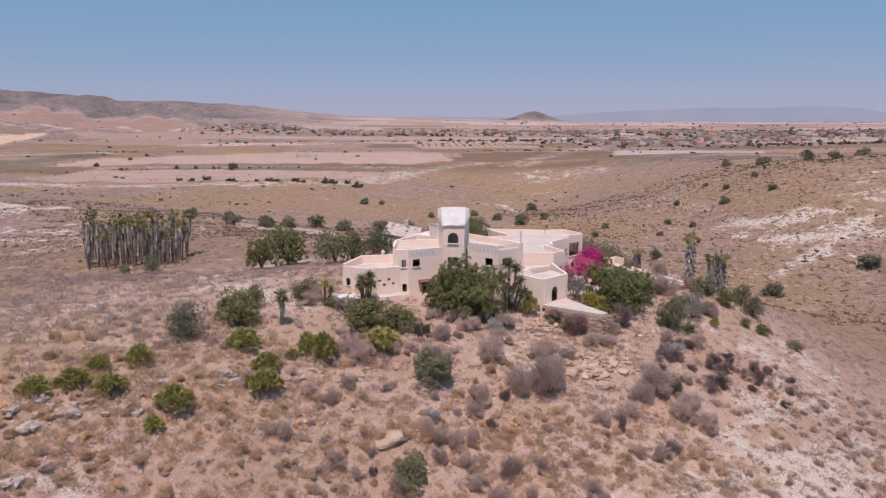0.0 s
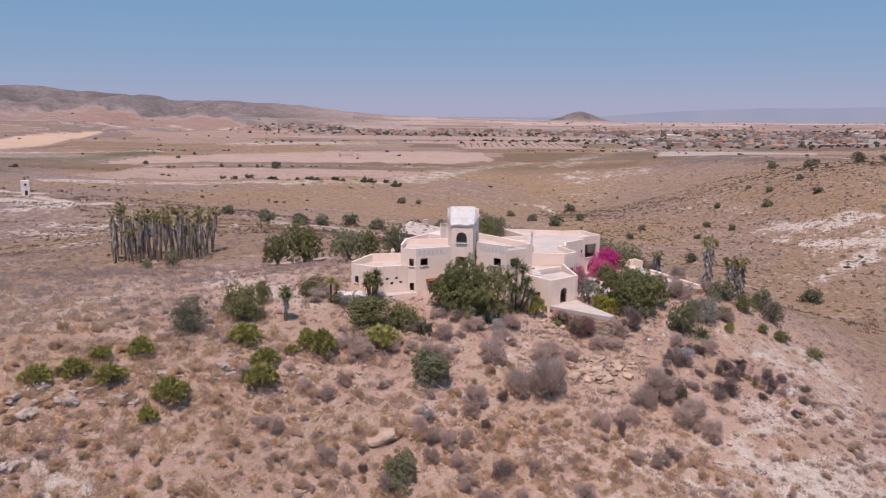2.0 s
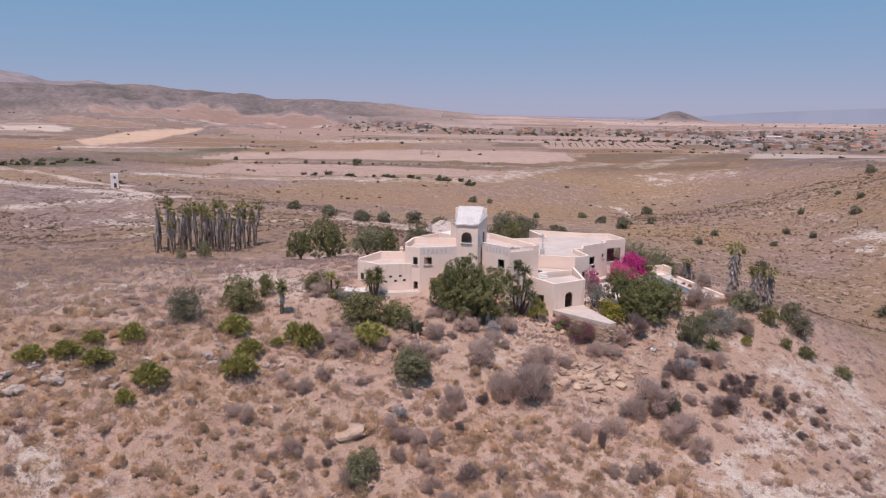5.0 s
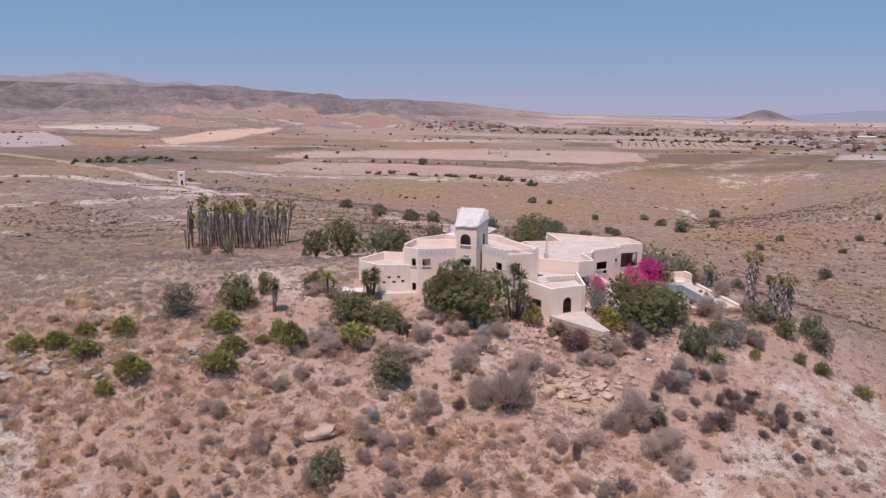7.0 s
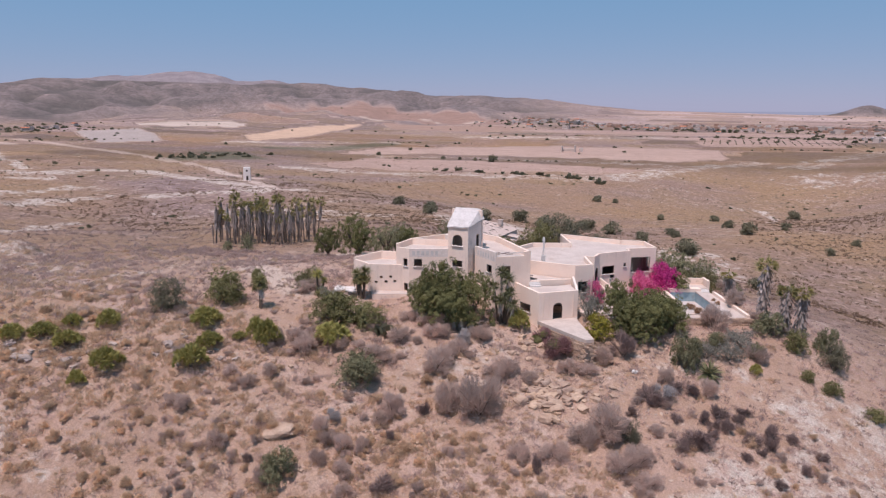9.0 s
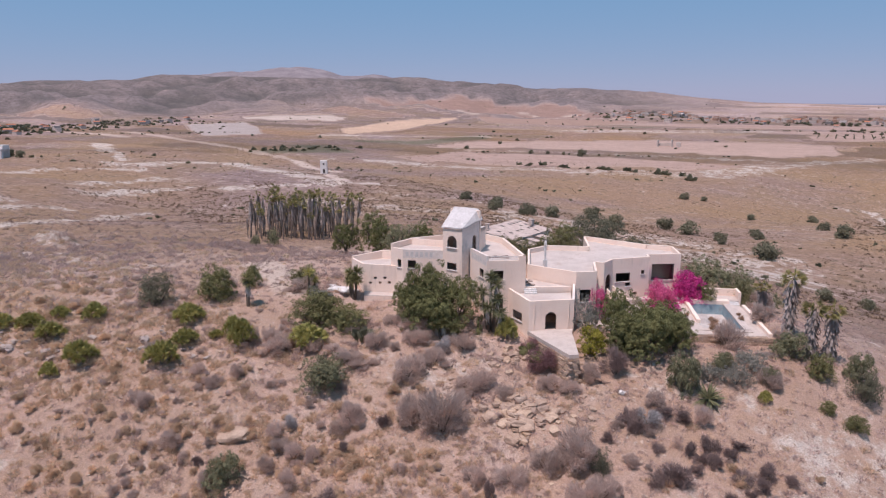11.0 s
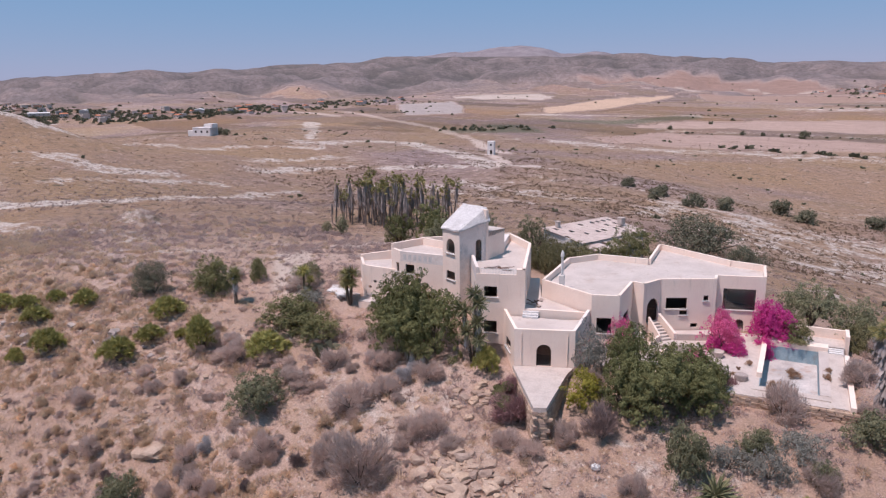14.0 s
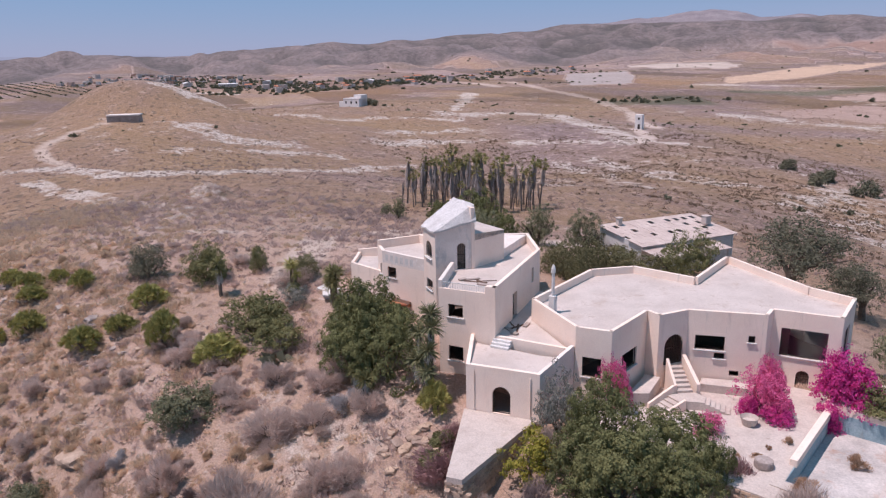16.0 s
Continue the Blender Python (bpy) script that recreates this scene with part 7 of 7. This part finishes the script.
scatter("field_scrub", "brown scrub dotted over the dry field", "scrub", 15000, (-200, 80, 30, 220), DARK_SCRUB, far_t, (0.2, 0.65), lambda x, y: smooth(-0.1, 0.5, fbm(x + 33, y, 16.0, 3)), 205)
scatter("hill_scrub", "pale scrub over the further hills", "scrub", 34000, (-470, 340, -60, 560), HILL_SCRUB, mid_t, (0.25, 0.95), lambda x, y: smooth(70, 120, np.hypot(x + 10, y - 80)) * (0.25 + 0.75 * smooth(-0.2, 0.4, fbm(x, y, 30.0, 3))), 206)
scatter("hill_grass", "straw grass tussocks over the further hills", "grass", 16000, (-470, 340, -60, 560), RUST, mid_t, (0.25, 0.8), lambda x, y: 0.8 * smooth(70, 120, np.hypot(x + 10, y - 80)) * smooth(-0.1, 0.4, fbm(x + 50, y + 20, 45.0, 3)), 207)
scatter("slope_scrub", "dense brown cushions of scrub over the facing hillside", "scrub", 22000, (30, 290, 150, 440), HILL_SCRUB, mid_t, (0.35, 1.15), lambda x, y: 0.35 + 0.65 * smooth(-0.3, 0.2, fbm(x + 5, y + 40, 14.0, 3)), 214, True, 0.05)
scatter("terrace_scrub", "brown scrub cushions over the terraced slope", "scrub", 15000, (-210, 20, 150, 300), HILL_SCRUB, mid_t, (0.3, 1.0), lambda x, y: smooth(-0.25, 0.2, fbm(x + 25, y * 2.0, 16.0, 3)), 215, True, 0.08)
scatter("slope_weeds", "low withered weeds on the stony flank", "scrub", 9000, (22, 100, 50, 125), MAUVE_SCRUB, far_t, (0.2, 0.7), lambda x, y: 0.3 + 0.7 * smooth(-0.2, 0.3, fbm(x + 7, y + 3, 6.0, 3)), 216)
scatter("hill_bushes", "dark bushes dotted over hills and valley", "scrub", 2600, (-480, 360, 40, 580), FAR_LEAF, tuft_templates(4, 6, 16, 0.3, 0.05), (0.5, 1.8), lambda x, y: smooth(0.05, 0.5, fbm(x + 10, y + 90, 60.0, 3)), 208)


def plain_density(x, y):
    r = np.hypot(x, y - 90)
    rows = np.abs(fbm(x, y * 2.5, 160.0, 3))
    return (1 - zones(x, y)[3]) * smooth(500, 760, r) * (1 - smooth(1150, 1500, r) * np.where(x < 100, 1.0, 0.5)) * smooth(0.16, 0.02, rows) * (0.25 + 0.75 * smooth(-0.1, 0.3, fbm(x, y, 400.0, 2)))


tree_t = tuft_templates(5, 6, 20, 0.36, 0.02)
scatter("far_trees", "dark trees and hedges scattered over the distant plain", "trees", 9000, (-1500, 1300, 300, 2000), FAR_LEAF, tree_t, (1.2, 3.2), plain_density, 209, False)


def town_trees():
    rs = np.random.RandomState(303)
    x = np.concatenate([c[0] + rs.randn(c[5]) * c[2] * 0.8 for c in TOWN])
    y = np.concatenate([c[1] + rs.randn(c[5]) * c[3] * 0.8 for c in TOWN])
    s = rs.uniform(1.6, 4.2, len(x))
    p = tree_t[rs.randint(0, len(tree_t), len(x))] * s[:, None, None, None] + np.stack([x, y, height(x, y)], -1)[:, None, None, :]
    tagged(new("town_trees", quads_mesh("town_trees", p.reshape(-1, 4, 3), FAR_LEAF)), "dark garden trees between the distant town houses", "trees", kind="stuff")


town_trees()


def hedgerows():
    rs = np.random.RandomState(305)
    pts = []
    # the first row is added in place of a terrace edge's shadow line
    for x0, y0, x1, y1, step in ((-260, 541, -60, 600, 7), (-380, 690, -250, 722, 8), (40, 760, 260, 742, 6), (-820, 560, -700, 800, 8), (-300, 905, 100, 932, 10), (150, 960, 520, 940, 8), (-640, 420, -560, 560, 7)):
        n = int(math.hypot(x1 - x0, y1 - y0) / step)
        f = rs.rand(n)
        pts.append(np.stack([x0 + (x1 - x0) * f + rs.randn(n), y0 + (y1 - y0) * f + rs.randn(n)], 1))
    p = np.concatenate(pts)
    s = rs.uniform(0.6, 1.9, len(p))
    v = tree_t[rs.randint(0, len(tree_t), len(p))] * s[:, None, None, None] + np.stack([p[:, 0], p[:, 1], height(p[:, 0], p[:, 1])], -1)[:, None, None, :]
    tagged(new("hedgerows", quads_mesh("hedgerows", v.reshape(-1, 4, 3), FAR_LEAF)), "thin dark hedges between the far fields, one standing for a terrace edge's shadow", "hedges", kind="stuff")


hedgerows()


def grove_rows(name, label, cx, cy, step, nx, ny, turn, size, seed):
    rs = np.random.RandomState(seed)
    i, j = np.meshgrid(np.arange(nx), np.arange(ny))
    u, v = (i.ravel() - nx / 2) * step + rs.randn(nx * ny) * 0.4, (j.ravel() - ny / 2) * step + rs.randn(nx * ny) * 0.4
    c, s = math.cos(radians(turn)), math.sin(radians(turn))
    x, y = cx + u * c - v * s, cy + u * s + v * c
    z = height(x, y)
    t = tree_t[rs.randint(0, len(tree_t), len(x))] * (size * rs.uniform(0.7, 1.2, len(x)))[:, None, None, None]
    p = t + np.stack([x, y, z], -1)[:, None, None, :]
    tagged(new(name, quads_mesh(name, p.reshape(-1, 4, 3), FAR_LEAF)), label, "trees", kind="stuff")


grove_rows("orchard_rows", "rows of orchard trees on the plain", 55, 860, 8, 20, 9, 3, 0.8, 301)
grove_rows("orchard_rows", "dark rows of olive trees at the hill foot", -900, -5, 14, 22, 9, 15, 1.9, 302)

# ---- rocks ----
def rock_mesh(seed, flat):
    rs = random.Random(seed)
    bm = bmesh.new()
    bmesh.ops.create_icosphere(bm, subdivisions=2, radius=0.5)
    off = Vector((seed * 3.1, seed * 1.7, 0))
    for v in bm.verts:
        d = v.co.normalized()
        q = Vector([max(-0.36, min(0.36, c)) for c in v.co])
        v.co = q * (1.15 + 0.35 * noise.noise(d * 1.6 + off))
        v.co.z = round(v.co.z / 0.12) * 0.12 * 0.5 + v.co.z * 0.5
        v.co.z *= flat
    me = bpy.data.meshes.new("rock")
    bm.to_mesh(me)
    bm.free()
    return me


def rocks(label, mat, spots, meshes, seed, group):
    """spots: x, y, spread, number, size."""
    rng = random.Random(seed)
    for x0, y0, sp, n, size in spots:
        for _ in range(n):
            x, y = x0 + rng.gauss(0, sp), y0 + rng.gauss(0, sp * 0.6)
            s = size * rng.uniform(0.45, 1.25)
            ob = new("rock", rng.choice(meshes))
            ob.matrix_basis = pose(x, y, ground_z(x, y) + s * 0.08, rng.uniform(-18, 18), rng.uniform(-18, 18), rng.uniform(0, 360)) @ Matrix.Diagonal((s, s * rng.uniform(0.6, 1.0), s * rng.uniform(0.6, 1.0), 1))
            tagged(ob, label, "rock", group)


tan_rocks = [rock_mesh(k, 0.55) for k in range(5)]
for me in tan_rocks:
    me.materials.append(STONE)
grey_rocks = [rock_mesh(20 + k, 0.5) for k in range(5)]
for me in grey_rocks:
    me.materials.append(GREY_ROCK)
rocks("broken tan limestone block from the outcrop", STONE, ((17.4, 82.8, 1.2, 42, 1.5), (20.4, 83.4, 1.4, 24, 1.3), (18.6, 80.8, 1.5, 14, 1.7), (13.4, 89.6, 1.0, 16, 0.95), (12.6, 87.8, 1.0, 8, 0.9), (23.4, 84.0, 2.0, 10, 0.8), (-10.0, 72.5, 1.6, 7, 0.7), (8.6, 82.0, 2.5, 8, 0.6), (-8.0, 68.5, 5.0, 16, 0.65), (-15.0, 64.5, 5.0, 16, 0.6), (2.0, 70.5, 4.0, 10, 0.5), (24.0, 76.5, 5.0, 16, 0.65), (10.5, 79.5, 4.0, 12, 0.6), (14.0, 74.0, 5.0, 12, 0.5)), tan_rocks, 401, "outcrop rocks")
rocks("grey weathered rock ledge in the slope", GREY_ROCK, ((-34.0, 58.6, 1.4, 9, 1.3), (-36.5, 56.5, 1.0, 7, 1.4), (-30.2, 60.0, 1.6, 8, 1.2), (-28.0, 63.5, 2.0, 9, 1.0), (-21.5, 67.2, 1.6, 9, 1.3), (-33.5, 51.5, 0.8, 3, 1.5), (-22.0, 70.5, 2.0, 6, 0.8), (-16.0, 70.0, 1.8, 6, 0.8), (30.0, 62.0, 5.0, 7, 0.7)), grey_rocks, 402, "slope rocks")
big = new("rock_slab", tan_rocks[1])
big.matrix_basis = pose(-5.4, 66.2, ground_z(-5.4, 66.2) + 0.25, 14, -10, 25) @ Matrix.Diagonal((3.4, 2.2, 1.9, 1))
tagged(big, "big smooth tan rock slab tilted in the slope", "rock")
wst = new("white_stone", grey_rocks[0])
wst.matrix_basis = pose(26.1, 89.4, ground_z(26.1, 89.4) + 0.15, 0, 0, 30) @ Matrix.Diagonal((0.8, 0.7, 0.9, 1))
wst.data = wst.data.copy()
wst.data.materials.clear()
wst.data.materials.append(WHITE)
tagged(wst, "single white boulder lying on the slope", "boulder")
peb = []
for k in range(6):
    rs = np.random.RandomState(500 + k)
    v = np.array([[1, 0, 0], [0, 1, 0], [-1, 0, 0], [0, -1, 0], [0, 0, 0.8]], float) * 0.5 + rs.randn(5, 3) * 0.12
    peb.append(np.array([[v[0], v[1], v[4]], [v[1], v[2], v[4]], [v[2], v[3], v[4]], [v[3], v[0], v[4]]]))
scatter("loose_stones", "loose pale stones strewn over the bare slope", "stones", 70000, (-80, 82, 34, 104), STONE_LOOSE, np.array(peb), (0.06, 0.42), lambda x, y: 0.2 + 0.8 * smooth(0.0, 0.5, fbm(x + 17, y + 5, 8.0, 3)), 210)
